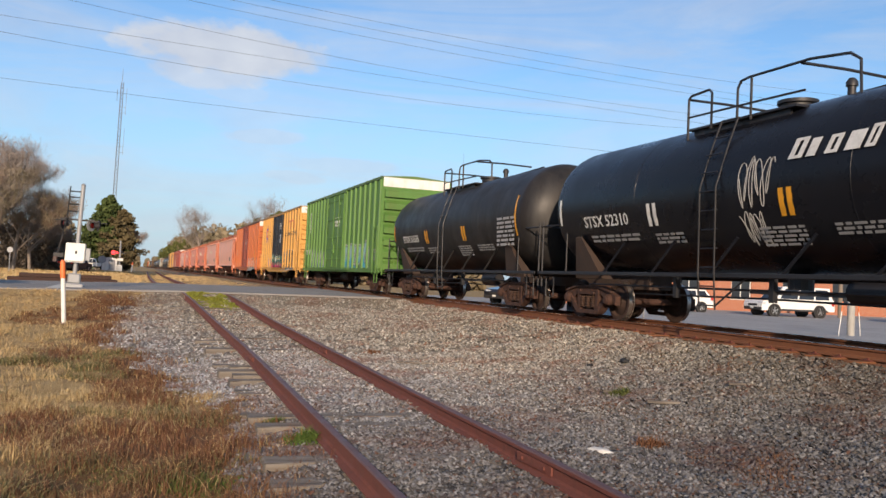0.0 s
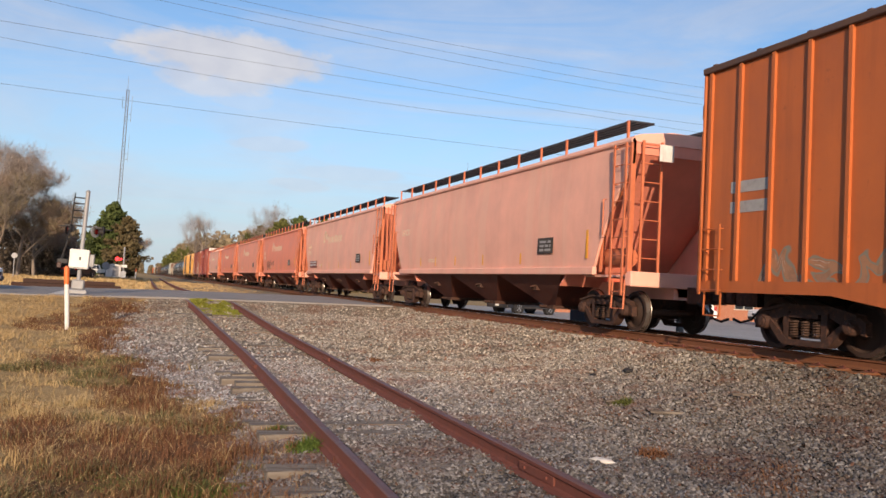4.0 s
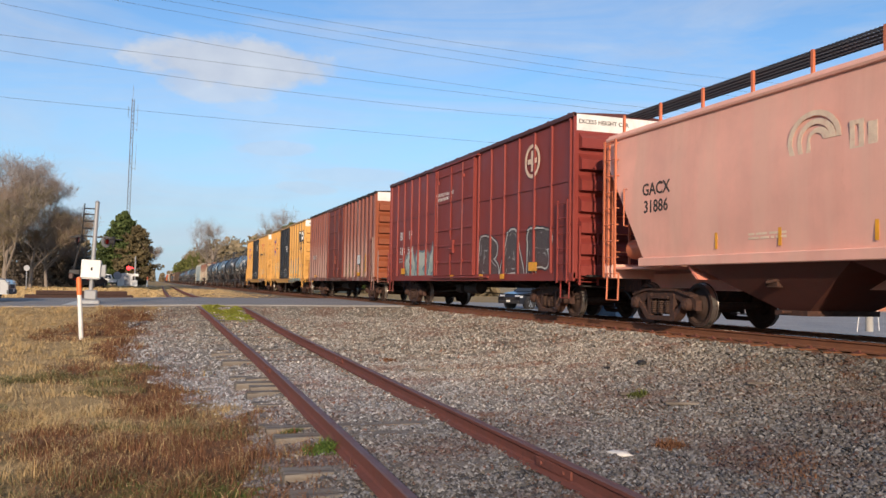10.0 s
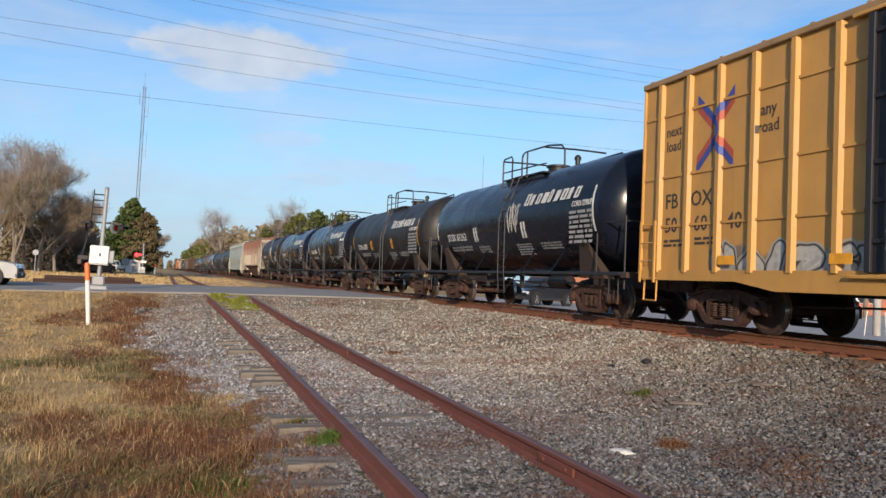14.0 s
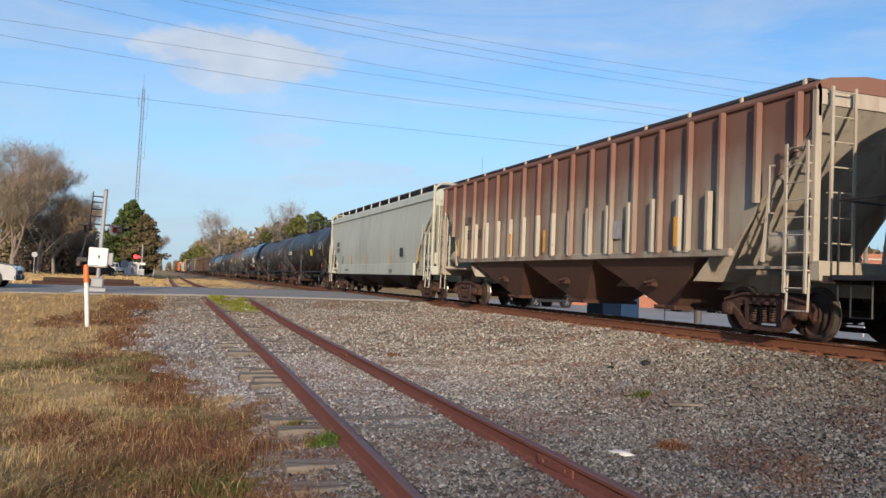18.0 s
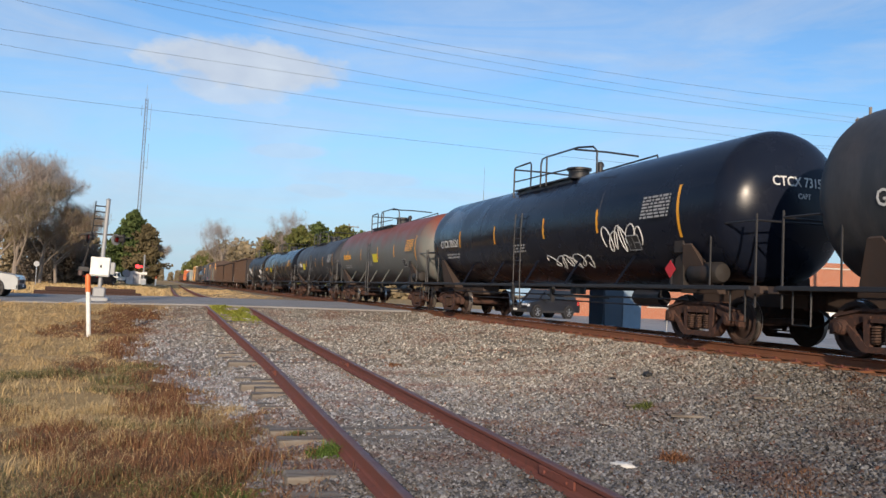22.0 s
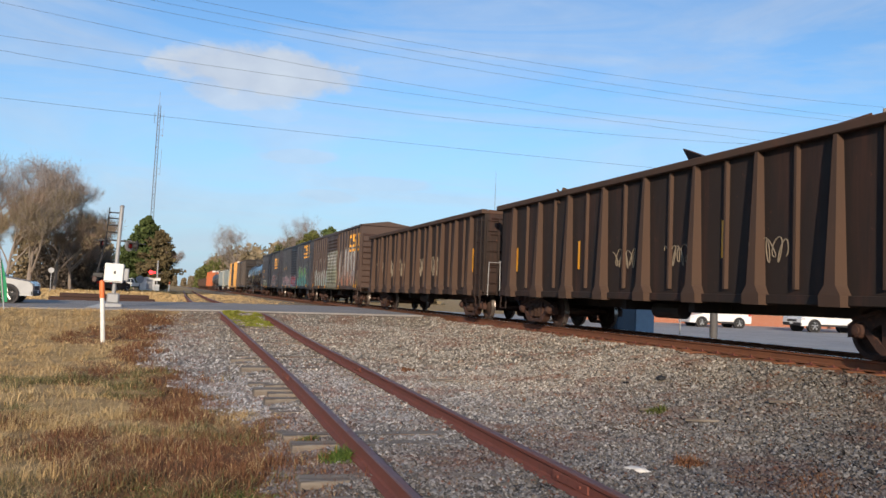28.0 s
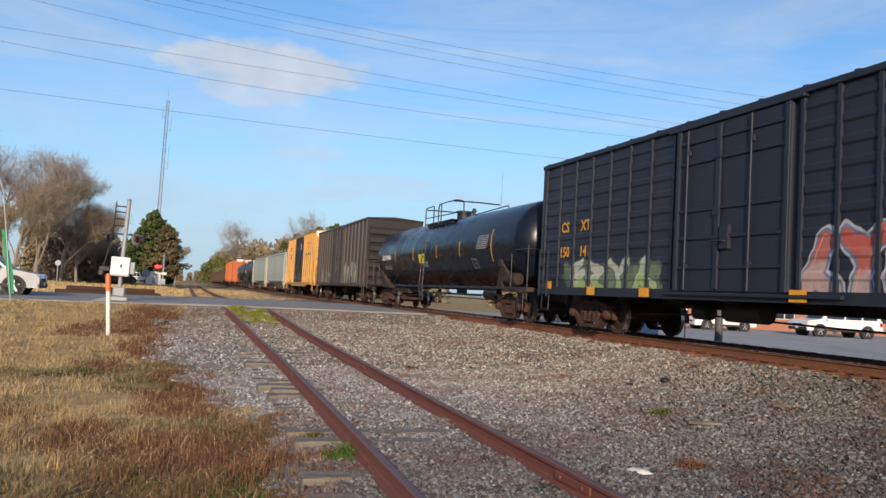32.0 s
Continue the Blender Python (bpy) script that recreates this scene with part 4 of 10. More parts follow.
def wrapped(ob, car, y):
    """Bends a thin painted shape, centred at y on a boxcar's sheets, over the posts that it crosses."""
    (deep, top, foot), posts = POSTS[car.name]
    bm = bmesh.new()
    bm.from_mesh(ob.data)
    xs = [v.co.x for v in bm.verts]
    for p in posts:
        c = y - p
        if min(xs) - 0.1 < c < max(xs) + 0.1:
            for cut in (c - foot, c - top, c + top, c + foot):
                bmesh.ops.bisect_plane(bm, geom=bm.verts[:] + bm.edges[:] + bm.faces[:], plane_co=(cut, 0, 0), plane_no=(1, 0, 0))
    for v in bm.verts:
        near = min((abs(v.co.x - (y - p)) for p in posts), default=9.0)
        v.co.z += deep * max(0.0, min(1.0, (foot - near) / (foot - top)))
    bm.to_mesh(ob.data)
    bm.free()
    return ob



def ladder_geo(x, y, z0, z1, w, rungs, along="y", off=0.09, r=0.013):
    """Two stiles and their rungs, stood off a wall; along: the way the rungs run."""
    g = Geo()
    for s in (-w / 2, w / 2):
        if along == "y":
            g.box(x - off - 0.02, x - off + 0.015, y + s - 0.025, y + s + 0.025, z0, z1)
        else:
            g.box(x + s - 0.025, x + s + 0.025, y - off - 0.02, y - off + 0.015, z0, z1)
    for i in range(rungs):
        z = z0 + 0.08 + (z1 - z0 - 0.16) * i / max(1, rungs - 1)
        if along == "y":
            g.tube([(x, y - w / 2, z), (x - off, y - w / 2, z), (x - off, y + w / 2, z), (x, y + w / 2, z)], r, 5)
        else:
            g.tube([(x - w / 2, y, z), (x - w / 2, y - off, z), (x + w / 2, y - off, z), (x + w / 2, y, z)], r, 5)
    return g


def bars(car, y, z, rows, w, h, mat, x=-1.6, tilt=0.0, gap=1.75, seed=1):
    """Lines of small writing as plain bars, broken into words."""
    rnd = random.Random(seed)
    g = Geo()
    for i in range(rows):
        u = -w / 2
        while u < w / 2 - 0.02:
            k = min(rnd.uniform(0.06, 0.28) * max(1.0, h / 0.04), w / 2 - u)
            g.box(u, u + k, -i * h * gap - h / 2, -i * h * gap + h / 2, 0.0, 0.003)
            u += k + 0.045 * max(1.0, h / 0.04)
    return tagged(part("stencil_text", g, mat, car, at=on_side(y, z, x, tilt)), kind="stuff")


def plate(car, y0, y1, z0, z1, mat, x=-1.6, name="marking", label=""):
    return part(name, Geo().box(x - 0.004, x + 0.001, y0, y1, z0, z1), mat, car, label)


def boxcar(label, s0, s1, side, end, top=5.02, sill=0.92, post_n=18, door=(-1.7, 2.25), door_mat=None, post="hat", band=True, end_ribs=7,
           roof_mat=None, post_mat=None, seams=(), fishbelly=False, louvre=False, ladder_z=2.6, ladder_mat=None, peak=0.1, hribs=0, post_in=0.22, post_d=0.2):
    L = s1 - s0
    h = L / 2
    car = rail_car("boxcar", label, s0, s1)
    sheet_far, sheet_near, side = side if isinstance(side, tuple) else (side, side, side)
    end = end[2] if isinstance(end, tuple) else end
    roof_mat = roof_mat[2] if isinstance(roof_mat, tuple) else roof_mat
    door_mat, roof_mat, ladder_mat = door_mat or side, roof_mat or STEEL_DARK, ladder_mat or side
    part("body", Geo().box(-1.53, 1.53, door[0], h - 0.06, sill + 0.1, top), sheet_far, car)
    part("body", Geo().box(-1.53, 1.53, -h + 0.06, door[0], sill + 0.1, top), sheet_near, car)
    for s in (-1, 1):
        low = [(-h, sill), (h, sill), (h, sill + 0.2), (-h, sill + 0.2)]
        if fishbelly:
            low = [(-h, sill), (-h * 0.62, sill), (-h * 0.5, sill - 0.15), (h * 0.5, sill - 0.15), (h * 0.62, sill), (h, sill), (h, sill + 0.2), (-h, sill + 0.2)]
        part("side_sill", Geo().prism(low, 0, s * 1.50, s * 1.575), side if s > 0 or not fishbelly else sheet_near, car)
        part("top_chord", Geo().bbox(min(s * 1.5, s * 1.6), max(s * 1.5, s * 1.6), -h, h, top - 0.1, top + 0.02, 0.015), roof_mat if band else side, car)
        part("end_wall", Geo().bbox(-1.57, 1.57, min(s * h, s * (h - 0.07)), max(s * h, s * (h - 0.07)), sill + 0.05, top + 0.0, 0.02), end, car)
    # posts
    d0, d1 = door
    if post == "hat":
        pm = Geo().prism([(-0.09, 0.0), (-0.05, -0.075), (0.05, -0.075), (0.09, 0.0)], 2, 0, 1)
    else:
        pm = Geo().prism([(-0.04, 0.0), (-0.035, -0.05), (0.035, -0.05), (0.04, 0.0)], 2, 0, 1)
    # prism over z takes (x, y): turn it so that the hat stands out of the side
    pg = Geo()
    pg.add([(-1.53 + q[1], q[0], sill + 0.16 + q[2] * (top - sill - 0.26)) for q in pm.v], pm.f)
    post_far, post_near = pg.mesh("post", post_mat or sheet_far), pg.mesh("post", post_mat or sheet_near)
    POSTS[car.name] = (0.075, 0.05, 0.09) if post == "hat" else (0.05, 0.035, 0.04), []
    n_each = max(2, post_n // 2)
    for lo, hi in ((-h + post_in, d0 - post_d), (d1 + post_d, h - post_in)):
        for i in range(n_each):
            y = lo + (hi - lo) * i / (n_each - 1)
            POSTS[car.name][1].append(y)
            part("post", post_far if y > 0 else post_near, None, car, at=Matrix.Translation((0, y, 0)))
            part("post", post_far, None, car, at=Matrix.Translation((0, y, 0)) @ Matrix.Rotation(math.pi, 4, "Z"))
    for z in seams:
        for lo, hi in ((-h + 0.1, d0 - 0.1), (d1 + 0.1, h - 0.1)):
            part("seam", Geo().box(-1.556, -1.53, lo, hi, z - 0.025, z + 0.025), post_mat or (sheet_far if lo > 0 else sheet_near), car)
    for i in range(hribs):
        z = sill + 0.45 + (top - sill - 0.75) * i / (hribs - 1)
        for lo, hi in ((-h + 0.1, d0 - 0.1), (d1 + 0.1, h - 0.1)):
            part("side_rib", Geo().prism([(-1.53, z - 0.09), (-1.552, z - 0.045), (-1.552, z + 0.045), (-1.53, z + 0.09)], 1, lo, hi), sheet_far if lo > 0 else sheet_near, car)
    # door
    dm = part("door", Geo().bbox(-1.60, -1.53, d0, d1, sill + 0.16, top - 0.16, 0.015), door_mat, car)
    mid = (d0 + d1) / 2
    if louvre:
        for i in range(14):
            z = sill + 0.45 + (top - sill - 0.9) * i / 13
            part("door_rib", Geo().prism([(-1.60, z - 0.1), (-1.645, z - 0.02), (-1.645, z + 0.03), (-1.60, z + 0.06)], 1, d0 + 0.12, d1 - 0.12), door_mat, dm)
    else:
        for z in (sill + 0.62, sill + 1.2, sill + 1.75, sill + 2.7, top - 0.45):
            part("door_rib", Geo().bbox(-1.635, -1.598, d0 + 0.05, d1 - 0.05, z - 0.035, z + 0.035, 0.01), door_mat, dm)
        for y in (d0 + 0.95, d1 - 0.4):
            part("lock_rod", Geo().cyl((-1.66, y, sill + 0.2), (-1.66, y, top - 0.2), 0.022, 8).box(-1.67, -1.6, y - 0.04, y + 0.04, sill + 0.6, sill + 0.7).box(-1.67, -1.6, y - 0.04, y + 0.04, top - 0.7, top - 0.6), door_mat, dm)
        for y in (d0 + 0.06, d1 - 0.06):
            part("door_stile", Geo().bbox(-1.655, -1.598, y - 0.06, y + 0.06, sill + 0.17, top - 0.17, 0.012), door_mat, dm)
        part("lock_bar", Geo().bbox(-1.648, -1.598, mid + 0.2, mid + 0.34, sill + 0.2, top - 0.2, 0.012).box(-1.67, -1.64, mid + 0.18, mid + 0.36, 2.5, 2.62).box(-1.67, -1.64, mid + 0.18, mid + 0.36, 3.6, 3.7), door_mat, dm)
        part("door_handle", Geo().tube([(-1.66, mid - 0.05, 2.0), (-1.72, mid - 0.05, 2.0), (-1.72, mid + 0.3, 2.02)], 0.02).box(-1.68, -1.6, mid - 0.12, mid + 0.12, 1.86, 2.3), door_mat, dm)
    for z in (sill + 0.11, top - 0.13):
        part("door_rail", Geo().bbox(-1.65, -1.53, d0 - (1.2 if z < 2 else 0.3), d1 + 0.3, z - 0.03, z + 0.03, 0.01), side, car)
    # ends
    for s in (-1, 1):
        for i in range(end_ribs):
            z = sill + 0.32 + (top - sill - 1.0) * i / (end_ribs - 1)
            g = Geo().prism([(s * h, z - 0.2), (s * (h + 0.17), z - 0.19), (s * (h + 0.17), z + 0.05), (s * h, z + 0.2)], 0, -1.44, 1.44)
            part("end_rib", g, end, car)
        if band:
            part("height_band", Geo().box(-1.5, 1.5, s * (h + 0.004), s * h, top - 0.42, top - 0.02), WHITE_BAND, car, "white painted warning band")
    # roof with a slight peak and cross seams
    roof = Geo().prism([(-1.58, top), (0, top + peak), (1.58, top), (1.58, top - 0.05), (-1.58, top - 0.05)], 1, -h, h)
    for i in range(15):
        y = -h + 0.3 + (L - 0.6) * i / 14
        roof.prism([(-1.58, top + 0.0), (0, top + peak), (1.58, top + 0.0), (1.58, top + 0.045), (0, top + peak + 0.045), (-1.58, top + 0.045)], 1, y - 0.04, y + 0.04)
    part("roof", roof, roof_mat, car)
    # ladders by the near corners
    part("ladder", ladder_geo(-1.56, -h + 0.42, sill - 0.05, sill + ladder_z - 0.6, 0.5, 6), ladder_mat, car)
    part("ladder", ladder_geo(-1.56, h - 0.42, sill - 0.05, sill + 1.2, 0.5, 4), ladder_mat, car)
    part("end_ladder", ladder_geo(-1.2, -h, sill - 0.1, sill + 1.3, 0.5, 4, "x", 0.12), ladder_mat, car)
    part("end_ladder", ladder_geo(-1.2, -h, sill + 1.3, sill + 1.34, 0.5, 1, "x", 0.12), ladder_mat, car)
    for y in (-h + 0.42, h - 0.42):
        g = Geo().tube([(-1.55, y - 0.22, sill), (-1.56, y - 0.22, sill - 0.42), (-1.56, y + 0.22, sill - 0.42), (-1.55, y + 0.22, sill)], 0.02, 5)
        part("step", g, ladder_mat, car)
    part("crossover_platform", Geo().box(-1.3, 1.3, -h - 0.32, -h - 0.02, sill + 0.1, sill + 0.15).tube([(-1.35, -h - 0.05, sill - 0.12), (0.2, -h - 0.3, sill - 0.16), (1.3, -h - 0.12, sill - 0.12)], 0.018), STEEL_DARK, car)
    # underframe and brake gear
    g = Geo().box(-0.28, 0.28, -h + 0.3, h - 0.3, 0.72, sill + 0.12)
    for i in range(7):
        y = -h * 0.72 + h * 1.44 * i / 6
        g.prism([(-1.45, sill + 0.1), (1.45, sill + 0.1), (1.45, sill), (0.3, 0.72), (-0.3, 0.72), (-1.45, sill)], 1, y - 0.05, y + 0.05)
    part("underframe", g, STEEL_DARK, car)
    part("air_reservoir", Geo().cyl((-0.85, -0.6, 0.7), (-0.85, 0.5, 0.7), 0.2, 14), STEEL_DARK, car, smooth=True)
    part("brake_cylinder", Geo().cyl((-0.7, 1.3, 0.66), (-0.7, 1.75, 0.66), 0.16, 12).tube([(-0.7, 1.3, 0.6), (-0.7, -2.2, 0.52), (-0.6, -4.6, 0.5)], 0.02).tube([(-0.7, 1.75, 0.6), (-0.6, 4.6, 0.52)], 0.02), STEEL_DARK, car)
    add_running_gear(car, h, h - 2.15)
    return car


SADDLE_MAT = paint("brown saddle steel", (0.05, 0.033, 0.026), 0.8, 0.0, (0.09, 0.045, 0.027), 0.5)


def tank_car(label, s0, s1, mat, R=1.5, zc=2.62, plat=(-2.4, 2.7), sill_z=1.05, stripes=3, stripe_mat=None, rail_mat=None, full_sill=True, manway=0.0, stripe_ys=None, ladder_y=2.3, saddle_mat=None, rail_h=0.6, first=0.7, gap=1.42, ladder_top=None):
    L = s1 - s0
    h = L / 2
    t = h - 0.45          # half length of the barrel
    car = rail_car("tank_car", label, s0, s1)
    stripe_mat, rail_mat, saddle_mat = stripe_mat or YELLOW_TAPE, rail_mat or BLACK_PAINT, saddle_mat or SADDLE_MAT
    left = [(-t + 0.72 * (1 - math.cos(a)), max(0.02, R * math.sin(a) ** 0.92)) for a in [k * math.pi / 20 for k in range(11)]]
    right = [(-y, r) for y, r in left[::-1]]
    part("tank", Geo().lathe(left + right, 1, 48, (0, 0, zc)), mat, car, smooth=True)
    for y in (-t * 0.45, t * 0.4):
        part("weld_seam", Geo().lathe([(-0.02, R - 0.01), (-0.012, R + 0.003), (0.012, R + 0.003), (0.02, R - 0.01)], 1, 48, (0, y, zc)), mat, car, smooth=True)
    # running boards and stub sills
    for s in (-1, 1):
        part("running_board", Geo().bbox(s * 1.42 - 0.07, s * 1.42 + 0.07, -h + 0.1, h - 0.1, sill_z - 0.05, sill_z + 0.03, 0.01) if full_sill else Geo().bbox(s * 1.42 - 0.07, s * 1.42 + 0.07, -h + 0.1, -h + 1.9, sill_z - 0.05, sill_z + 0.03, 0.01).bbox(s * 1.42 - 0.07, s * 1.42 + 0.07, h - 1.9, h - 0.1, sill_z - 0.05, sill_z + 0.03, 0.01), saddle_mat if not full_sill else rail_mat, car)
        part("end_platform", Geo().box(-1.45, 1.45, s * h - 0.12, s * h + 0.12, sill_z - 0.1, sill_z + 0.02).box(-1.4, 1.4, min(s * h, s * (h - 0.7)), max(s * h, s * (h - 0.7)), sill_z - 0.02, sill_z + 0.03), saddle_mat, car)
        part("stub_sill", Geo().box(-0.3, 0.3, min(s * (h - 3.3), s * h), max(s * (h - 3.3), s * h), 0.72, sill_z), saddle_mat, car)
        ys = s * (h - 2.0)
        for sx in (-1, 1):
            sad = Geo()
            sad.add([(sx * 0.75, ys - 0.5, sill_z - 0.12), (sx * 0.75, ys + 0.5, sill_z - 0.12), (sx * 1.38, ys + 0.1, zc - 0.72), (sx * 1.38, ys - 0.1, zc - 0.72),
                     (sx * 1.1, ys - 0.6, sill_z - 0.12), (sx * 1.1, ys + 0.6, sill_z - 0.12), (sx * 1.42, ys + 0.13, zc - 0.75), (sx * 1.42, ys - 0.13, zc - 0.75)],
                    [(0, 1, 2, 3), (4, 7, 6, 5), (0, 4, 5, 1), (1, 5, 6, 2), (2, 6, 7, 3), (3, 7, 4, 0)])
            part("saddle", sad, saddle_mat, car, "rust-stained saddle plate")
        # end railing of bent pipe
        g = Geo()
        x0 = -1.36
        g.tube([(x0, s * (h - 1.35), sill_z), (x0, s * (h - 1.35), sill_z + 1.05), (x0, s * (h - 1.22), sill_z + 1.18), (x0, s * (h - 0.1), sill_z + 1.18)], 0.02, 6)
        g.tube([(x0, s * (h - 0.1), sill_z - 0.35), (x0, s * (h - 0.1), sill_z + 1.3)], 0.022, 6)
        g.tube([(x0, s * (h - 0.1), sill_z + 1.18), (0, s * (h + 0.02), sill_z + 1.18), (1.36, s * (h - 0.1), sill_z + 1.18)], 0.02, 6)
        g.tube([(1.36, s * (h - 0.1), sill_z - 0.3), (1.36, s * (h - 0.1), sill_z + 1.3)], 0.022, 6)
        g.tube([(x0, s * (h - 0.35), sill_z), (x0, s * (h - 0.35), 0.45), (x0, s * (h - 0.75), 0.45), (x0, s * (h - 0.75), sill_z)], 0.018, 6)
        part("end_railing", g, rail_mat, car)
    # braces that tie barrel and running board
    for i in range(5):
        y = -t * 0.55 + t * 1.1 * i / 4
        part("brace", Geo().tube([(-1.42, y + 0.22, sill_z), (-1.24, y - 0.3, zc - 0.9)], 0.03, 6), mat, car)
    # manway, valves and the platform with its railing
    p0, p1 = plat
    pm = (p0 + p1) / 2
    part("manway", Geo().lathe([(zc + R - 0.12, 0.3), (zc + R + 0.1 + manway, 0.3), (zc + R + 0.11 + manway, 0.36), (zc + R + 0.17 + manway, 0.36), (zc + R + 0.19 + manway, 0.26)], 2, 20, (0, pm + 0.2, 0)), rail_mat, car, smooth=True)
    part("safety_valve", Geo().lathe([(zc + R - 0.1, 0.07), (zc + R + 0.2, 0.07), (zc + R + 0.2, 0.1), (zc + R + 0.27, 0.1), (zc + R + 0.34, 0.05)], 2, 12, (0, pm - 1.0, 0)), rail_mat, car, smooth=True)
    zt = zc + R - 0.1
    for sx in (-1, 1):
        part("platform", Geo().box(sx * 0.7 - 0.28, sx * 0.7 + 0.28, p0 + 1.3, p1, zt - 0.1, zt - 0.06).box(sx * 0.7 - 0.2, sx * 0.7 - 0.14, p0 + 1.5, p1 - 0.1, zt - 0.2, zt - 0.1), rail_mat, car)
    zb, hi = zt - 0.15, zt + rail_h
    rr = 0.026
    x0 = -0.98
    part("handrail", Geo().tube([(x0, p1, zb - 0.25), (x0, p1, hi - 0.06), (x0, p1 - 0.08, hi), (x0, p1 - first + 0.08, hi + 0.02), (x0, p1 - first, hi - 0.06), (x0, p1 - first, zb)], rr), rail_mat, car)
    part("handrail", Geo().tube([(x0, p1 - gap, zb), (x0, p1 - gap, hi - 0.12), (x0, p1 - gap - 0.08, hi), (x0, p1 - gap - 0.3, hi + 0.03), (x0, p0 + 1.0, hi + 0.02), (x0, p0 + 0.2, hi - 0.08), (x0, p0, hi - 0.22), (x0, p0 - 0.02, zb)], rr), rail_mat, car)
    part("handrail", Geo().tube([(x0, p1, (hi + zb) / 2 - 0.05), (x0, pm, (hi + zb) / 2 - 0.08), (x0, p0 + 1.1, (hi + zb) / 2 - 0.1)], 0.02), rail_mat, car)
    part("handrail", Geo().tube([(x0, pm + 0.3, zb), (x0, pm + 0.3, hi)], rr), rail_mat, car)
    part("handrail", Geo().tube([(0.98, p1, zb), (0.98, p1, hi - 0.2), (0.98, p0 + 0.3, hi - 0.1), (0.98, p0, zb)], rr), rail_mat, car)
    part("handrail", Geo().tube([(x0, p1, hi - 0.06), (0, p1 + 0.02, hi - 0.04), (0.98, p1, hi - 0.06)], rr), rail_mat, car)
    part("handrail", Geo().tube([(x0, p0 + 1.2, hi), (0, p0 + 1.2, hi + 0.02), (0.98, p0 + 1.2, hi)], rr), rail_mat, car)
    # ladder up the barrel
    g = Geo()
    for dy in (-0.22, 0.22):
        rise = [(-1.5, ladder_y + dy, 0.42), (-1.55, ladder_y + dy, sill_z), (-R - 0.07, ladder_y + dy, zc)]
        g.tube(rise + ([(-R - 0.04, ladder_y + dy, ladder_top)] if ladder_top else [(-1.32, ladder_y + dy, zc + 0.78), (-1.12, ladder_y + dy, zt - 0.1)]), 0.018, 6)
    for i in range(9 if ladder_top else 11):
        z = 0.5 + i * ((ladder_top or zt) - 0.6) / (8 if ladder_top else 10)
        x = -1.53 if z < sill_z else -(R + 0.07) * math.cos(math.asin(max(-1, min(1, (z - zc) / (R + 0.1)))))
        x = min(x, -1.1) if z > zc else min(-1.5, x)
        g.tube([(x, ladder_y - 0.22, z), (x, ladder_y + 0.22, z)], 0.014, 5)
    g.tube([(-1.5, ladder_y - 0.22, 0.5), (-1.4, ladder_y - 0.95, sill_z)], 0.02, 5)
    part("ladder", g, rail_mat, car)
    # bottom outlet and skid
    part("bottom_outlet", Geo().cyl((0, pm, zc - R - 0.28), (0, pm, zc - R + 0.1), 0.22, 12).box(-0.7, 0.7, pm - 0.5, pm + 0.5, 0.74, 0.82), rail_mat, car)
    part("air_reservoir", Geo().cyl((-0.95, -h + 3.4, 0.82), (-0.95, -h + 4.4, 0.82), 0.17, 12), rail_mat, car, smooth=True)
    part("brake_rod", Geo().tube([(-0.5, -h + 2, 0.62), (-0.5, 0, 0.66), (-0.45, h - 2, 0.62)], 0.02, 5).tube([(-1.2, -h + 2.2, 0.8), (-1.2, h - 2.2, 0.8)], 0.022, 5).box(-1.25, -1.15, -1.2, -1.1, 0.6, 1.0).box(-1.25, -1.15, 1.4, 1.5, 0.6, 1.0), rail_mat, car)
    # reflective stripes down the flank
    for y in stripe_ys or ():
        strip_on_tank(car, y, zc, R, zc - 0.06, 1.05 if y == stripe_ys[0] else 0.55, stripe_mat)
    for i in range(0 if stripe_ys else stripes):
        y = -t * 0.86 + t * 1.74 * i / max(1, stripes - 1)
        strip_on_tank(car, y, zc, R, zc - 0.02 - 0.1 * (i % 2), 0.62 if i else 1.1, stripe_mat)
    add_running_gear(car, h, h - 2.0)
    return car


def strip_on_tank(car, y, zc, R, z, length, mat, w=0.085):
    """A narrow band that follows the barrel's curve."""
    a0 = math.asin(max(-0.98, min(0.98, (z - zc - length / 2) / R)))
    a1 = math.asin(max(-0.98, min(0.98, (z - zc + length / 2) / R)))
    vs, fs = [], []
    for i in range(7):
        a = a0 + (a1 - a0) * i / 6
        for dy in (-w / 2, w / 2):
            vs.append((-(R + 0.006) * math.cos(a), y + dy, zc + (R + 0.006) * math.sin(a)))
    for i in range(6):
        fs.append((2 * i, 2 * i + 1, 2 * i + 3, 2 * i + 2))
    g = Geo().add(vs, fs)
    vs2 = [(x * (R - 0.002) / (R + 0.006), yy, zc + (zz - zc) * (R - 0.002) / (R + 0.006)) for x, yy, zz in vs]
    g.add(vs2, [tuple(reversed(q)) for q in fs])
    return part("reflective_strip", g, mat, car)


def tank_words(car, text, y, z, size, mat, R=1.5, zc=2.62, squeeze=1.0):
    a = math.asin((z - zc) / R)
    m = on_side(y, z, -R * math.cos(a) - 0.014, a)
    return letters(text, size, mat, car, m, squeeze=squeeze)


def tank_bars(car, y, z, rows, w, h, mat, R=1.5, zc=2.62, seed=1):
    a = math.asin((z - zc) / R)
    return bars(car, y, z, rows, w, h, mat, -R * math.cos(a) - 0.014, a, seed=seed)


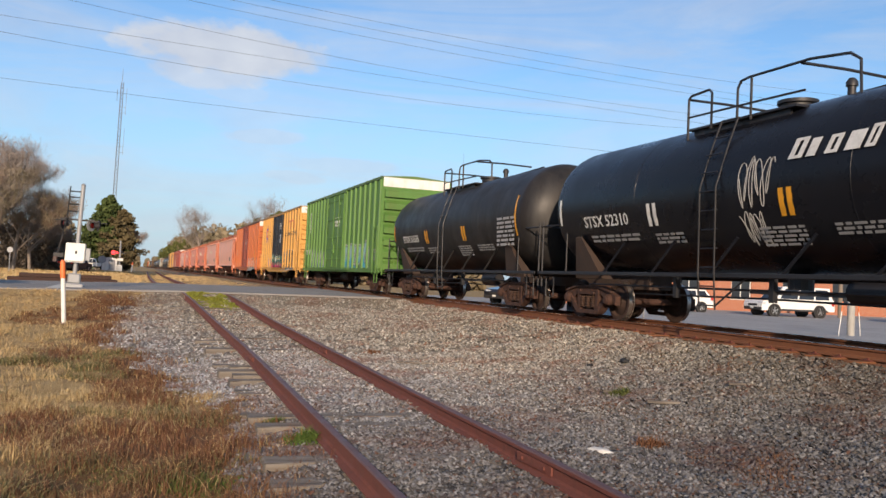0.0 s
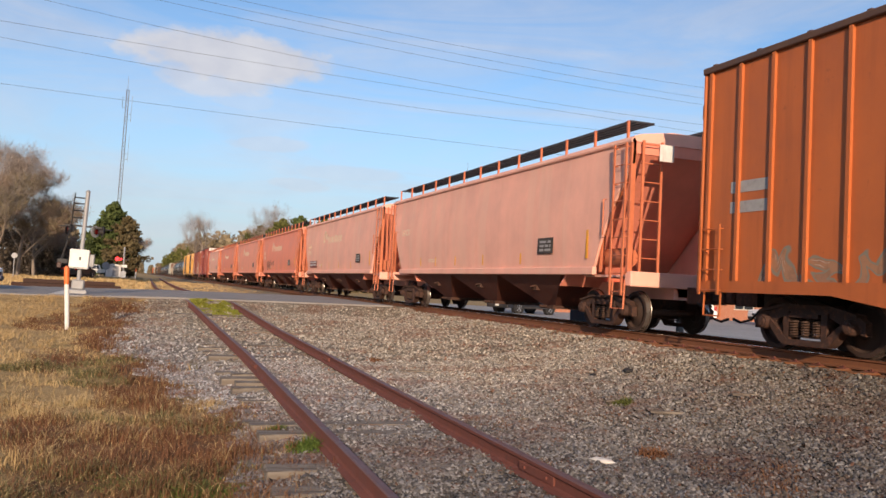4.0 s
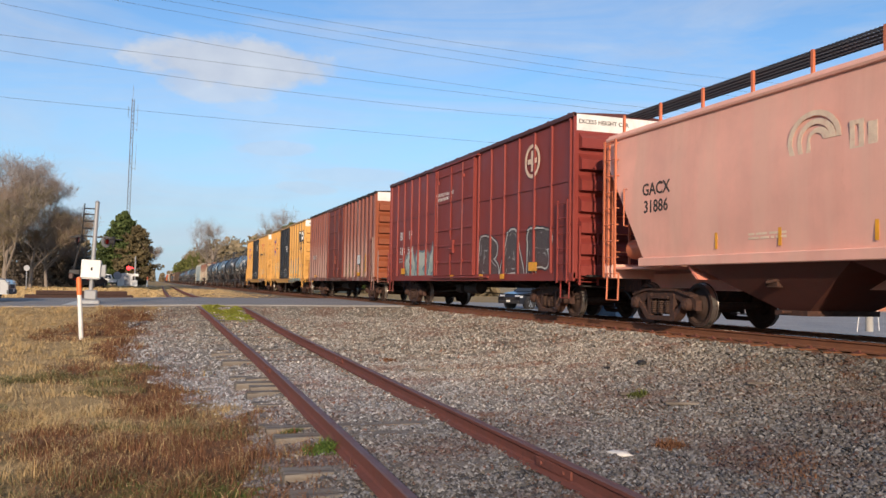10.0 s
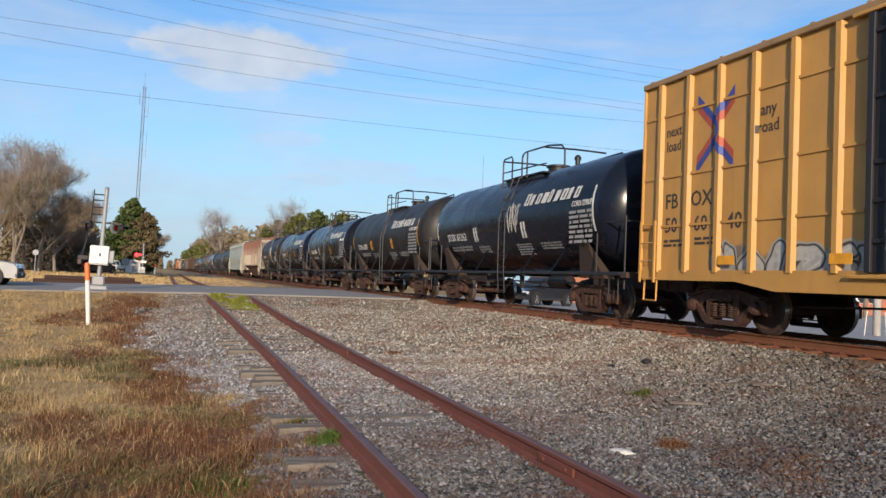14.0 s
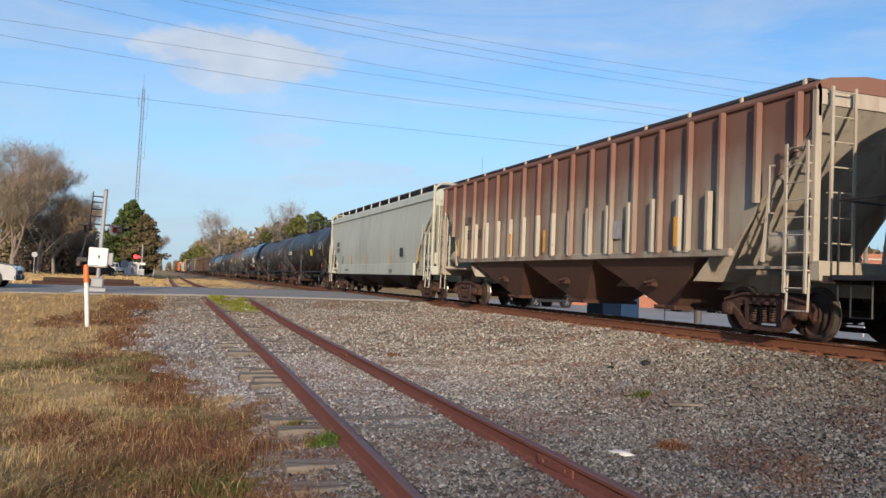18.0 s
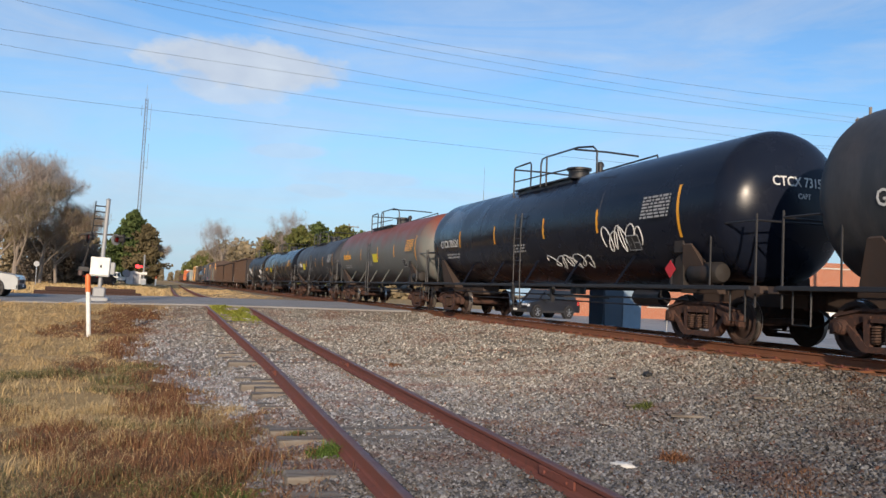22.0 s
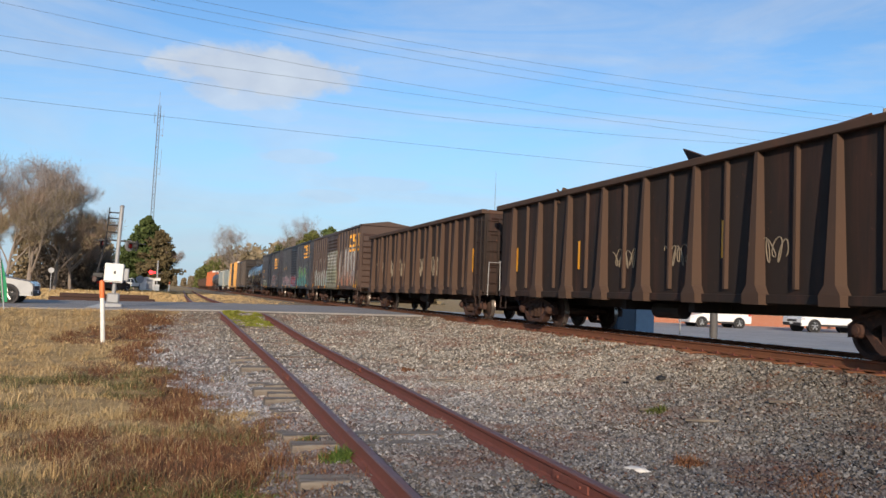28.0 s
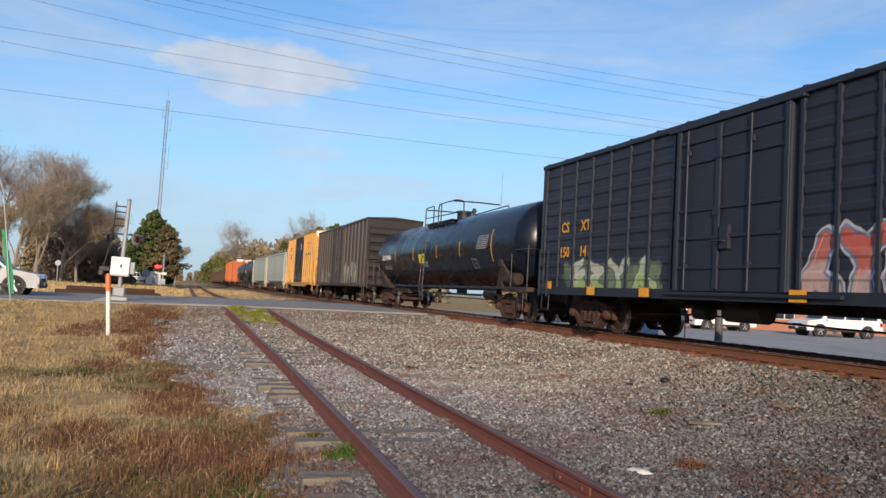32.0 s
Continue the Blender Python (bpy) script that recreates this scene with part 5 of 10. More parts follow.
def hopper(label, s0, s1, mat, z_side=1.36, z_eave=4.1, z_top=4.62, bays=3, rail_mat=None, walk_mat=None, ribs=0, rib_mat=None, sill_deep=0.14, chute_mat=None, bow=0.07, walk_posts=13, cutaway=2.1, end_mat=None, end_in=0.35, hoop=False, shoulder=0.0, side_ladder=None):
    L = s1 - s0
    h = L / 2 - end_in
    side_ladder = side_ladder or z_eave - 0.05
    car = rail_car("covered_hopper", label, s0, s1)
    rail_mat, walk_mat, chute_mat, end_mat = rail_mat or mat, walk_mat or STEEL_DARK, chute_mat or mat, end_mat or mat
    c = cutaway
    # side sheets: bowed, cut back at the lower corners
    for s in (-1, 1):
        vs, fs = [], []
        N = 12
        prof = []
        for i in range(N):
            u = i / (N - 1)
            z = z_side + (z_eave - z_side) * u
            prof.append((s * (1.46 + bow * math.sin(math.pi * min(1, u * 1.15))), z, u))
        for x, z, u in prof:
            cut = max(0.0, c * (1 - u / 0.78)) ** 0.8 if u < 0.78 else 0.0
            for yy in (-h + cut, h - cut):
                vs.append((x, yy, z))
                vs.append((x - s * 0.06, yy, z))
        for i in range(N - 1):
            a, b = 4 * i, 4 * i + 4
            fs += [(a, a + 2, b + 2, b), (a + 1, b + 1, b + 3, a + 3), (a, b, b + 1, a + 1), (a + 2, a + 3, b + 3, b + 2)]
        part("side_sheet", Geo().add(vs, fs), mat, car, smooth=True)
        part("side_sill", Geo().bbox(min(s * 1.42, s * 1.54), max(s * 1.42, s * 1.54), -h + c * 0.85, h - c * 0.85, z_side - sill_deep, z_side + 0.04, 0.015), mat, car)
        part("top_chord", Geo().cyl((s * 1.47, -h, z_eave), (s * 1.47, h, z_eave), 0.055, 8), mat, car, smooth=True)
    # slope sheets at both ends
    for s in (-1, 1):
        g = Geo()
        ya, yb = s * (h - 0.02), s * (h - 3.1)
        zs = z_eave - 0.25
        g.add([(-1.44, ya, zs), (1.44, ya, zs), (1.38, yb, 0.95), (-1.38, yb, 0.95), (-1.44, ya - s * 0.06, zs), (1.44, ya - s * 0.06, zs), (1.38, yb - s * 0.08, 0.95), (-1.38, yb - s * 0.08, 0.95)],
              [(0, 1, 2, 3), (4, 7, 6, 5), (0, 4, 5, 1), (1, 5, 6, 2), (2, 6, 7, 3), (3, 7, 4, 0)])
        part("slope_sheet", g, end_mat, car)
        part("end_wall", Geo().box(-1.45, 1.45, min(ya, ya - s * 0.06), max(ya, ya - s * 0.06), zs - 0.02, z_eave + 0.05), end_mat, car)
        # end frame: corner posts, shelf and braces
        part("end_sill", Geo().bbox(-1.5, 1.5, s * (h + 0.02) - 0.12, s * (h + 0.02) + 0.12, 0.98, 1.3, 0.02).box(-0.3, 0.3, min(s * h, s * (h - 3.2)), max(s * h, s * (h - 3.2)), 0.74, 1.1), mat, car)
        for sx in (-1, 1):
            part("corner_post", Geo().bbox(sx * 1.44 - 0.06, sx * 1.44 + 0.06, s * (h - 0.05) - 0.05, s * (h - 0.05) + 0.05, 1.25, z_eave, 0.012), rail_mat, car)
            part("end_brace", Geo().tube([(sx * 1.38, s * (h - 0.1), zs - 0.35), (sx * 1.36, s * (h - 1.15), 2.45), (sx * 1.36, s * (h - 1.3), 1.3)], 0.05, 6), rail_mat, car)
        part("shear_plate", Geo().box(-1.35, 1.35, min(s * h, s * (h - 2.0)), max(s * h, s * (h - 2.0)), 1.18, 1.23), mat, car)
        part("brake_reservoir", Geo().cyl((-1.1, s * (h - 1.35), 1.62), (-1.1, s * (h - 0.55), 1.62), 0.22, 14), rail_mat, car, smooth=True)
        part("ladder", ladder_geo(-1.5, s * (h - 0.3), 0.78 if s < 0 else 1.0, side_ladder, 0.46, 9 if side_ladder > 3 else 5), rail_mat, car)
        part("end_ladder", ladder_geo(-1.05, s * h if s < 0 else s * h + 0.2, 1.1, z_eave, 0.46, 8, "x", 0.1), rail_mat, car)
        part("grab_iron", Geo().tube([(-1.5, s * (h - 0.9), 2.1), (-1.6, s * (h - 0.9), 2.1), (-1.6, s * (h - 0.9), 2.9), (-1.5, s * (h - 0.9), 2.9)], 0.016, 5), rail_mat, car)
        part("step", Geo().tube([(-1.5, s * (h - 0.55), 1.1), (-1.52, s * (h - 0.55), 0.5), (-1.52, s * (h - 0.08), 0.5), (-1.5, s * (h - 0.08), 1.1)], 0.022, 5), rail_mat, car)
    # roof, hatches and the walkway
    part("roof", Geo().prism([(-1.5, z_eave - 0.02), (-1.44, z_eave + 0.10 + shoulder * 0.55), (-1.25, z_eave + 0.16 + shoulder), (-0.5, z_eave + 0.26 + shoulder), (0.5, z_eave + 0.26 + shoulder), (1.25, z_eave + 0.16 + shoulder), (1.44, z_eave + 0.10 + shoulder * 0.55), (1.5, z_eave - 0.02)], 1, -h, h), mat, car)
    if hoop:
        for s in (-1, 1):
            yy = s * (h + 0.06)
            part("end_hoop", Geo().tube([(-1.48, yy, 1.1), (-1.48, yy, z_top - 0.32), (-1.42, yy, z_top - 0.16), (-1.2, yy, z_top + 0.0), (1.2, yy, z_top + 0.0), (1.42, yy, z_top - 0.16), (1.48, yy, z_top - 0.32), (1.48, yy, 1.1)], 0.05, 8), rail_mat, car)
    part("hatch", Geo().bbox(-0.35, 0.35, -h + 0.8, h - 0.8, z_eave + 0.24 + shoulder, z_eave + 0.36 + shoulder, 0.02), mat, car)
    for sx in (-1, 1):
        g = Geo()
        x = sx * 1.0
        for k in range(5):
            g.box(x - 0.3 + 0.15 * k - 0.006, x - 0.3 + 0.15 * k + 0.006, -h + 0.4, h - 0.4, z_top - 0.04, z_top - 0.008)
        nb = int(L / 0.09)
        for k in range(nb):
            y = -h + 0.4 + (2 * h - 0.8) * k / (nb - 1)
            g.box(x - 0.31, x + 0.31, y - 0.008, y + 0.008, z_top - 0.025, z_top)
        part("walkway", g, walk_mat, car, "open steel grating walkway")
    post_me = Geo().box(-1.35, -1.30, -0.025, 0.025, z_eave + 0.02, z_top - 0.005).mesh("walkway_post", rail_mat)
    for i in range(walk_posts):
        y = -h + 0.45 + (2 * h - 0.9) * i / (walk_posts - 1)
        part("walkway_post", post_me, None, car, at=Matrix.Translation((0, y, 0)))
    for i in range(ribs):
        y = -h + 0.35 + (2 * h - 0.7) * i / (ribs - 1)
        edge = min(y + h, h - y)
        z0 = z_side if edge > c else z_side + (1 - edge / c) * 0.72 * (z_eave - z_side)
        part("post", Geo().prism([(-1.5, y - 0.07), (-1.585, y - 0.035), (-1.585, y + 0.035), (-1.5, y + 0.07)], 2, z0, z_eave - 0.03), rib_mat or mat, car)
    # discharge bays
    span = 2 * h - 2 * 3.0
    for i in range(bays):
        y0 = -h + 3.0 + span * i / bays
        y1 = y0 + span / bays
        ym = (y0 + y1) / 2
        zs = z_side - sill_deep
        g = Geo()
        a = 0.32
        g.add([(-1.44, y0, zs), (1.44, y0, zs), (1.44, y1, zs), (-1.44, y1, zs), (-0.7, ym - a, 0.42), (0.7, ym - a, 0.42), (0.7, ym + a, 0.42), (-0.7, ym + a, 0.42)],
              [(0, 1, 2, 3), (4, 7, 6, 5), (0, 4, 5, 1), (1, 5, 6, 2), (2, 6, 7, 3), (3, 7, 4, 0)])
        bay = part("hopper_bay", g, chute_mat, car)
        part("outlet_gate", Geo().box(-0.8, 0.8, ym - a - 0.06, ym + a + 0.06, 0.34, 0.43).cyl((-1.0, ym, 0.4), (1.0, ym, 0.4), 0.03, 8), TRUCK_RUST, bay)
        part("gate_latch", Geo().tube([(-1.15, ym - 0.15, 0.95), (-1.3, ym, 0.9), (-1.15, ym + 0.2, 0.86)], 0.025).box(-1.2, -1.05, ym - 0.12, ym + 0.12, 0.82, 0.98), TRUCK_RUST, bay)
    part("centre_sill", Geo().box(-0.2, 0.2, -h, h, 0.8, 1.05), mat, car)
    add_running_gear(car, L / 2 - 0.25, h - 1.55)
    return car


def gondola(label, s0, s1, mat, top=3.6, sill=0.82, posts=11, lip=0.0, post_mat=None, load=False, tub=False, inset=1.05):
    L = s1 - s0
    h = L / 2
    car = rail_car("gondola", label, s0, s1)
    post_mat = post_mat or mat
    for s in (-1, 1):
        part("side_wall", Geo().bbox(min(s * 1.38, s * 1.44), max(s * 1.38, s * 1.44), -h, h, sill + 0.05, top, 0.008), mat, car)
        part("end_wall", Geo().bbox(-1.44, 1.44, s * h - 0.06, s * h + 0.04, sill + 0.1, top, 0.012), mat, car)
        for i in range(5):
            z = sill + 0.4 + (top - sill - 0.6) * i / 4
            part("end_rib", Geo().prism([(s * (h + 0.03), z - 0.07), (s * (h + 0.1), z), (s * (h + 0.03), z + 0.07)], 0, -1.2, 0.35), mat, car)
        part("top_rail", Geo().bbox(min(s * 1.36, s * 1.58), max(s * 1.36, s * 1.58), -h - lip, h + lip, top - 0.06, top + 0.09, 0.015), post_mat, car)
        part("end_rail", Geo().bbox(-1.5, 1.5, s * h - 0.08, s * h + 0.12, top - 0.05, top + 0.08, 0.015), post_mat, car)
        part("side_sill", Geo().bbox(min(s * 1.36, s * 1.5), max(s * 1.36, s * 1.5), -h, h, sill, sill + 0.16, 0.012), mat, car)
    part("floor", Geo().box(-1.4, 1.4, -h, h, sill + 0.02, sill + 0.12), mat, car)
    # tapered posts that flare into feet; the ones between are plain
    big = Geo()
    big.add([(-1.43, -0.05, top - 0.05), (-1.43, 0.05, top - 0.05), (-1.56, 0.04, top - 0.05), (-1.56, -0.04, top - 0.05),
             (-1.43, -0.15, sill + 0.32), (-1.43, 0.15, sill + 0.32), (-1.64, 0.11, sill + 0.32), (-1.64, -0.11, sill + 0.32),
             (-1.35, -0.24, sill - 0.02), (-1.35, 0.24, sill - 0.02), (-1.64, 0.22, sill - 0.02), (-1.64, -0.22, sill - 0.02),
             (-1.40, -0.24, sill + 0.16), (-1.40, 0.24, sill + 0.16), (-1.65, 0.22, sill + 0.16), (-1.65, -0.22, sill + 0.16)],
            [(0, 1, 2, 3), (0, 4, 5, 1), (1, 5, 6, 2), (2, 6, 7, 3), (3, 7, 4, 0), (4, 12, 13, 5), (5, 13, 14, 6), (6, 14, 15, 7), (7, 15, 12, 4),
             (12, 8, 9, 13), (13, 9, 10, 14), (14, 10, 11, 15), (15, 11, 8, 12), (8, 11, 10, 9)])
    big_me = big.mesh("post", post_mat)
    thin_me = Geo().prism([(-1.43, -0.05), (-1.51, -0.03), (-1.51, 0.03), (-1.43, 0.05)], 2, sill + 0.25, top - 0.05).mesh("thin_post", post_mat)
    for i in range(posts):
        y = -h + inset + (L - 2 * inset) * i / (posts - 1)
        for turn in (Matrix.Identity(4), Matrix.Rotation(math.pi, 4, "Z")):
            part("post", big_me, None, car, at=Matrix.Translation((0, y, 0)) @ turn)
        if i < posts - 1 and not tub:
            part("thin_post", thin_me, None, car, at=Matrix.Translation((0, y + (L - 2 * inset) / (posts - 1) / 2, 0)))
    part("ladder", ladder_geo(-1.44, -h + 0.22, sill - 0.1, top - 0.2, 0.42, 8), mat, car)
    part("end_ladder", ladder_geo(-1.15, -h, sill, top - 0.2, 0.42, 8, "x", 0.1), mat, car)
    for s in (-1, 1):
        part("step", Geo().tube([(-1.45, s * (h - 0.5), sill), (-1.47, s * (h - 0.5), sill - 0.38), (-1.47, s * (h - 0.08), sill - 0.38), (-1.45, s * (h - 0.08), sill)], 0.02, 5), mat, car)
        part("end_railing", Geo().tube([(-1.35, s * (h + 0.3), 0.8), (-1.35, s * (h + 0.35), 1.9), (-0.4, s * (h + 0.35), 1.9), (-0.4, s * (h + 0.3), 0.9)], 0.02, 5), GREY_MARK, car)
    part("underframe", Geo().box(-0.28, 0.28, -h, h, 0.62, sill + 0.1).box(-1.2, 1.2, -1.4, -1.2, 0.6, sill).box(-1.2, 1.2, 1.2, 1.4, 0.6, sill).cyl((-0.8, -0.5, 0.62), (-0.8, 0.5, 0.62), 0.18, 12), STEEL_DARK, car)
    add_running_gear(car, h, h - 1.9)
    if load:
        rnd = random.Random(5)
        for k in range(26):
            y = rnd.uniform(-h + 0.6, h - 0.6)
            a, b = rnd.uniform(0.25, 0.7), rnd.uniform(0.15, 0.5)
            m = Matrix.Translation((rnd.uniform(-1.0, 1.0), y, top - 0.12)) @ Euler((rnd.uniform(-0.9, 0.9), rnd.uniform(-0.7, 0.7), rnd.uniform(0, 3))).to_matrix().to_4x4()
            part("scrap_plate", Geo().box(-a, a, -b, b, -0.02, 0.02, m), TRUCK_RUST if k % 3 else post_mat, car, "bent rusty scrap sheet")
        for y, z, a, b, tilt in ((-0.6, top + 0.22, 0.75, 0.3, 0.5), (-4.4, top + 0.16, 0.6, 0.25, -0.35), (2.3, top + 0.12, 0.5, 0.22, 0.3)):
            m = Matrix.Translation((-0.5, y, z)) @ Euler((tilt, 0.9, 0.2)).to_matrix().to_4x4()
            part("scrap_plate", Geo().box(-b, b, -a, a, -0.015, 0.015, m), TRUCK_RUST, car, "bent rusty scrap sheet")
        part("scrap_heap", Geo().prism([(-h + 0.2, sill + 0.2), (-h + 0.2, top - 0.5), (-h * 0.4, top - 0.15), (0, top - 0.3), (h * 0.5, top - 0.12), (h - 0.2, top - 0.5), (h - 0.2, sill + 0.2)], 0, -1.36, 1.36), TRUCK_RUST, car)
    return car


# ---- the train, car by car ----
GREEN = side_paints("green boxcar paint", (0.088, 0.195, 0.043), 0.25, emblem=(6.93, 3.75, 0.6), tags=((-6.4, -1.8, 0.8, 2.2, "REPO", (0.32, 0.50, 0.50), (0.03, 0.32, 0.44), (0.012, 0.012, 0.015), (0.6, 0.62, 0.6), (0.10, 0.17, 0.09), 3, 0.115, 0.04), (2.1, 6.25, 0.8, 2.05, "KUR6", (0.50, 0.52, 0.48), (0.13, 0.24, 0.33), (0.015, 0.015, 0.02), (0.4, 0.44, 0.44), (0.2, 0.26, 0.3), 8, 0.12, 0.09)))
BOX_Y = (0.56, 0.30, 0.08)


def yellow(name, tags=(), rust=0.3, c=BOX_Y):
    return side_paints(name, c, rust, (0.22, 0.10, 0.035), tags=tags, scale=1.2)


TANK_BLACK = car_paint("black tank enamel", (0.009, 0.010, 0.014), 0.1, (0.035, 0.026, 0.021), rough=0.26, spec=0.2)
TANK_GREY = car_paint("dusty charcoal tank paint", (0.013, 0.0135, 0.016), 0.2, (0.035, 0.028, 0.023), rough=0.45, chalk=0.05)
TANK_BROWN = car_paint("dusty black-brown tank paint", (0.015, 0.0145, 0.015), 0.3, (0.05, 0.034, 0.025), rough=0.45, chalk=0.05, spec=0.25)
TANK_BLUEBLACK = car_paint("blue-black tank enamel", (0.008, 0.011, 0.021), 0.1, (0.03, 0.025, 0.024), rough=0.24, spec=0.22)
TANK_RUST = car_paint("grey tank paint under red rust", (0.13, 0.135, 0.125), 0.35, (0.16, 0.06, 0.035), rough=0.55, top_rust=(2.75, 3.45, (0.19, 0.05, 0.03)))
TANK_PALE = car_paint("weathered blue-grey tank paint", (0.03, 0.033, 0.039), 0.3, (0.06, 0.042, 0.032), rough=0.5, chalk=0.08)
DULL_TAG = paint("dull tan spray paint", (0.22, 0.18, 0.13), 0.8, 0.0, (0.06, 0.045, 0.03), 0.5, 6.0, 0.05)
TAG_WHITE = paint("white spray paint", (0.55, 0.55, 0.55), 0.7, 0.0, (0.2, 0.2, 0.2), 0.4, 6.0, 0.05)
LOGO_RED = paint("faded red logo paint", (0.40, 0.08, 0.045), 0.6, 0.0, (0.2, 0.1, 0.04), 0.3, 4.0, 0.05)
LOGO_BLUE = paint("faded blue logo paint", (0.04, 0.07, 0.30), 0.6, 0.0, (0.2, 0.15, 0.1), 0.3, 4.0, 0.05)
LOGO_YELLOW = paint("yellow logo paint", (0.75, 0.36, 0.03), 0.55, 0.0, (0.3, 0.15, 0.03), 0.3, 4.0, 0.05)
LOGO_PALE = paint("faded pale logo paint", (0.78, 0.60, 0.44), 0.6, 0.0, (0.6, 0.25, 0.16), 0.6, 4.0, 0.05)


def squiggle(car, y, z, w, hgt, mat, seed, x=None, R=1.5, zc=2.62, r=0.016):
    """A sprayed tag as a flattened looping line that hugs a barrel or a flat side (x given)."""
    rnd = random.Random(seed)
    pts = []
    n = 90
    ph = rnd.uniform(0, 6)
    for i in range(n):
        u = i / (n - 1)
        yy = y - w / 2 + w * u + 0.09 * w * math.sin(38 * u + ph)
        zz = z + hgt / 2 * math.cos(38 * u + ph + 0.9 * math.sin(11 * u)) * (0.5 + 0.5 * abs(math.sin(9 * u + ph)))
        xx = x if x is not None else -(R + 0.002) * math.cos(math.asin(max(-0.95, min(0.95, (zz - zc) / R))))
        pts.append((xx, yy, zz))
    return part("spray_tag", Geo().tube(pts, r, 5), mat, car, "white sprayed scrawl")


def brand_bars(car, y, z, w, hgt, n, mat, x=-1.6, slant=0.1, tilt=0.0):
    """A maker's or owner's name as plain blocks of its size and colour: tall first ones, lower ones between."""
    u = -w / 2
    k = w / n
    for i in range(n):
        wide = k * (0.78, 0.5, 0.66)[i % 3]
        top = hgt / 2 if i in (0, n // 2) else hgt * 0.36
        low = -hgt / 2
        st = wide * 0.36
        bar = hgt * 0.15
        lean = slant * (top - low)
        # plain leaning blocks, every other one hollow
        ring = [(u, low), (u + wide, low), (u + wide + lean, top), (u + lean, top)]
        g = Geo()
        if i % 2:
            g.prism(ring, 2, 0.0, 0.004)
        else:
            lo2, hi2 = slant * bar, lean - slant * bar
            g.prism([ring[0], (u + st, low), (u + st + lean, top), ring[3]], 2, 0.0, 0.004)
            g.prism([(u + wide - st, low), ring[1], ring[2], (u + wide - st + lean, top)], 2, 0.0, 0.004)
            g.prism([ring[0], ring[1], (u + wide + lo2, low + bar), (u + lo2, low + bar)], 2, 0.0, 0.005)
            g.prism([(u + hi2, top - bar), (u + wide + hi2, top - bar), ring[2], ring[3]], 2, 0.0, 0.005)
        part("name_block", g, mat, car, at=on_side(y, z, x - 0.002, tilt))
        u += k


def syrup_tank(label, s0, s1, mark, white_stripes=False, named=True, tags=0, mat=TANK_BLACK, ahead=0.0):
    car = tank_car(label, s0, s1, mat, stripes=2, stripe_mat=WHITE_TAPE if white_stripes else YELLOW_TAPE, full_sill=True, plat=(-3.1 + ahead, 1.05 + ahead), ladder_y=-0.35 + ahead)
    st = WHITE_TAPE if white_stripes else YELLOW_TAPE
    h = (s1 - s0) / 2
    tank_words(car, mark, h - 3.2, 2.2, 0.36, WHITE_MARK, squeeze=1.0)
    tank_bars(car, h - 3.4, 1.88, 2, 1.9, 0.06, GREY_MARK, seed=len(mark))
    for y, tape in ((h - 4.85, st), (h - 5.05, st), (-1.55, st if mat is TANK_BLUEBLACK else YELLOW_TAPE), (-1.73, st if mat is TANK_BLUEBLACK else YELLOW_TAPE)):
        strip_on_tank(car, y, 2.62, 1.5, 2.25, 0.45, tape, 0.11)
    if named:
        a = math.asin((3.1 - 2.62) / 1.5)
        brand_bars(car, -3.35, 3.08, 3.3, 0.36, 9, WHITE_MARK, -1.5 * math.cos(a) - 0.018, 0.22, a)
        tank_words(car, "CORN SYRUP", -h + 1.9, 2.75, 0.2, WHITE_MARK, squeeze=0.85)
    tank_bars(car, -h + 1.95, 2.55, 7, 1.15, 0.07, GREY_MARK, seed=5)
    tank_bars(car, -1.4, 1.85, 5, 1.0, 0.045, GREY_MARK, seed=6)
    tank_bars(car, -3.1, 1.85, 3, 1.2, 0.045, GREY_MARK, seed=7)
    tank_bars(car, 1.6, 1.85, 3, 0.9, 0.05, GREY_MARK, seed=9)
    for k in range(tags):
        squiggle(car, (-0.95, -0.8, -3.6)[k % 3], (2.65, 1.85, 1.9)[k % 3], (0.8, 0.5, 1.0)[k % 3], (0.9, 0.6, 0.6)[k % 3], GREY_MARK, 20 + k, r=0.008)
    return car


# two syrup tanks lead what is seen
car = syrup_tank("black corn syrup tank car with white lettering and white stripes", 5.0, 18.9, "STSX 52310", True, True, 2, ahead=0.5)
car = syrup_tank("dusty black tank car with yellow stripes and white stencils", 18.9, 32.6, "STSX 51535", False, False, 0, TANK_BROWN, 0.5)

# green boxcar
car = boxcar("green boxcar with sprayed tags and a white end band", 33.3, 49.5, GREEN, GREEN, roof_mat=paint("green roof paint", (0.09, 0.16, 0.04)), post_n=16, post="hat")
letters("IBT", 0.4, WHITE_MARK, car, on_side(7.32, 2.46, -1.535))
letters("189", 0.42, WHITE_MARK, car, on_side(7.3, 2.0, -1.612))
letters("00", 0.42, WHITE_MARK, car, on_side(6.47, 2.0, -1.612))
bars(car, 7.3, 1.7, 2, 0.5, 0.05, GREY_MARK, -1.535, seed=3)
bars(car, 6.45, 1.7, 3, 0.5, 0.05, GREY_MARK, -1.535, seed=13)
bars(car, -7.2, 1.9, 5, 0.6, 0.06, GREY_MARK, -1.535, seed=5)


def door_words(car, y, z, size=0.17, words="CLOSE AND LOCK\nDOORS BEFORE\nMOVING CAR"):
    letters(words, size, WHITE_MARK, car, on_side(y, z, -1.603), squeeze=0.9)


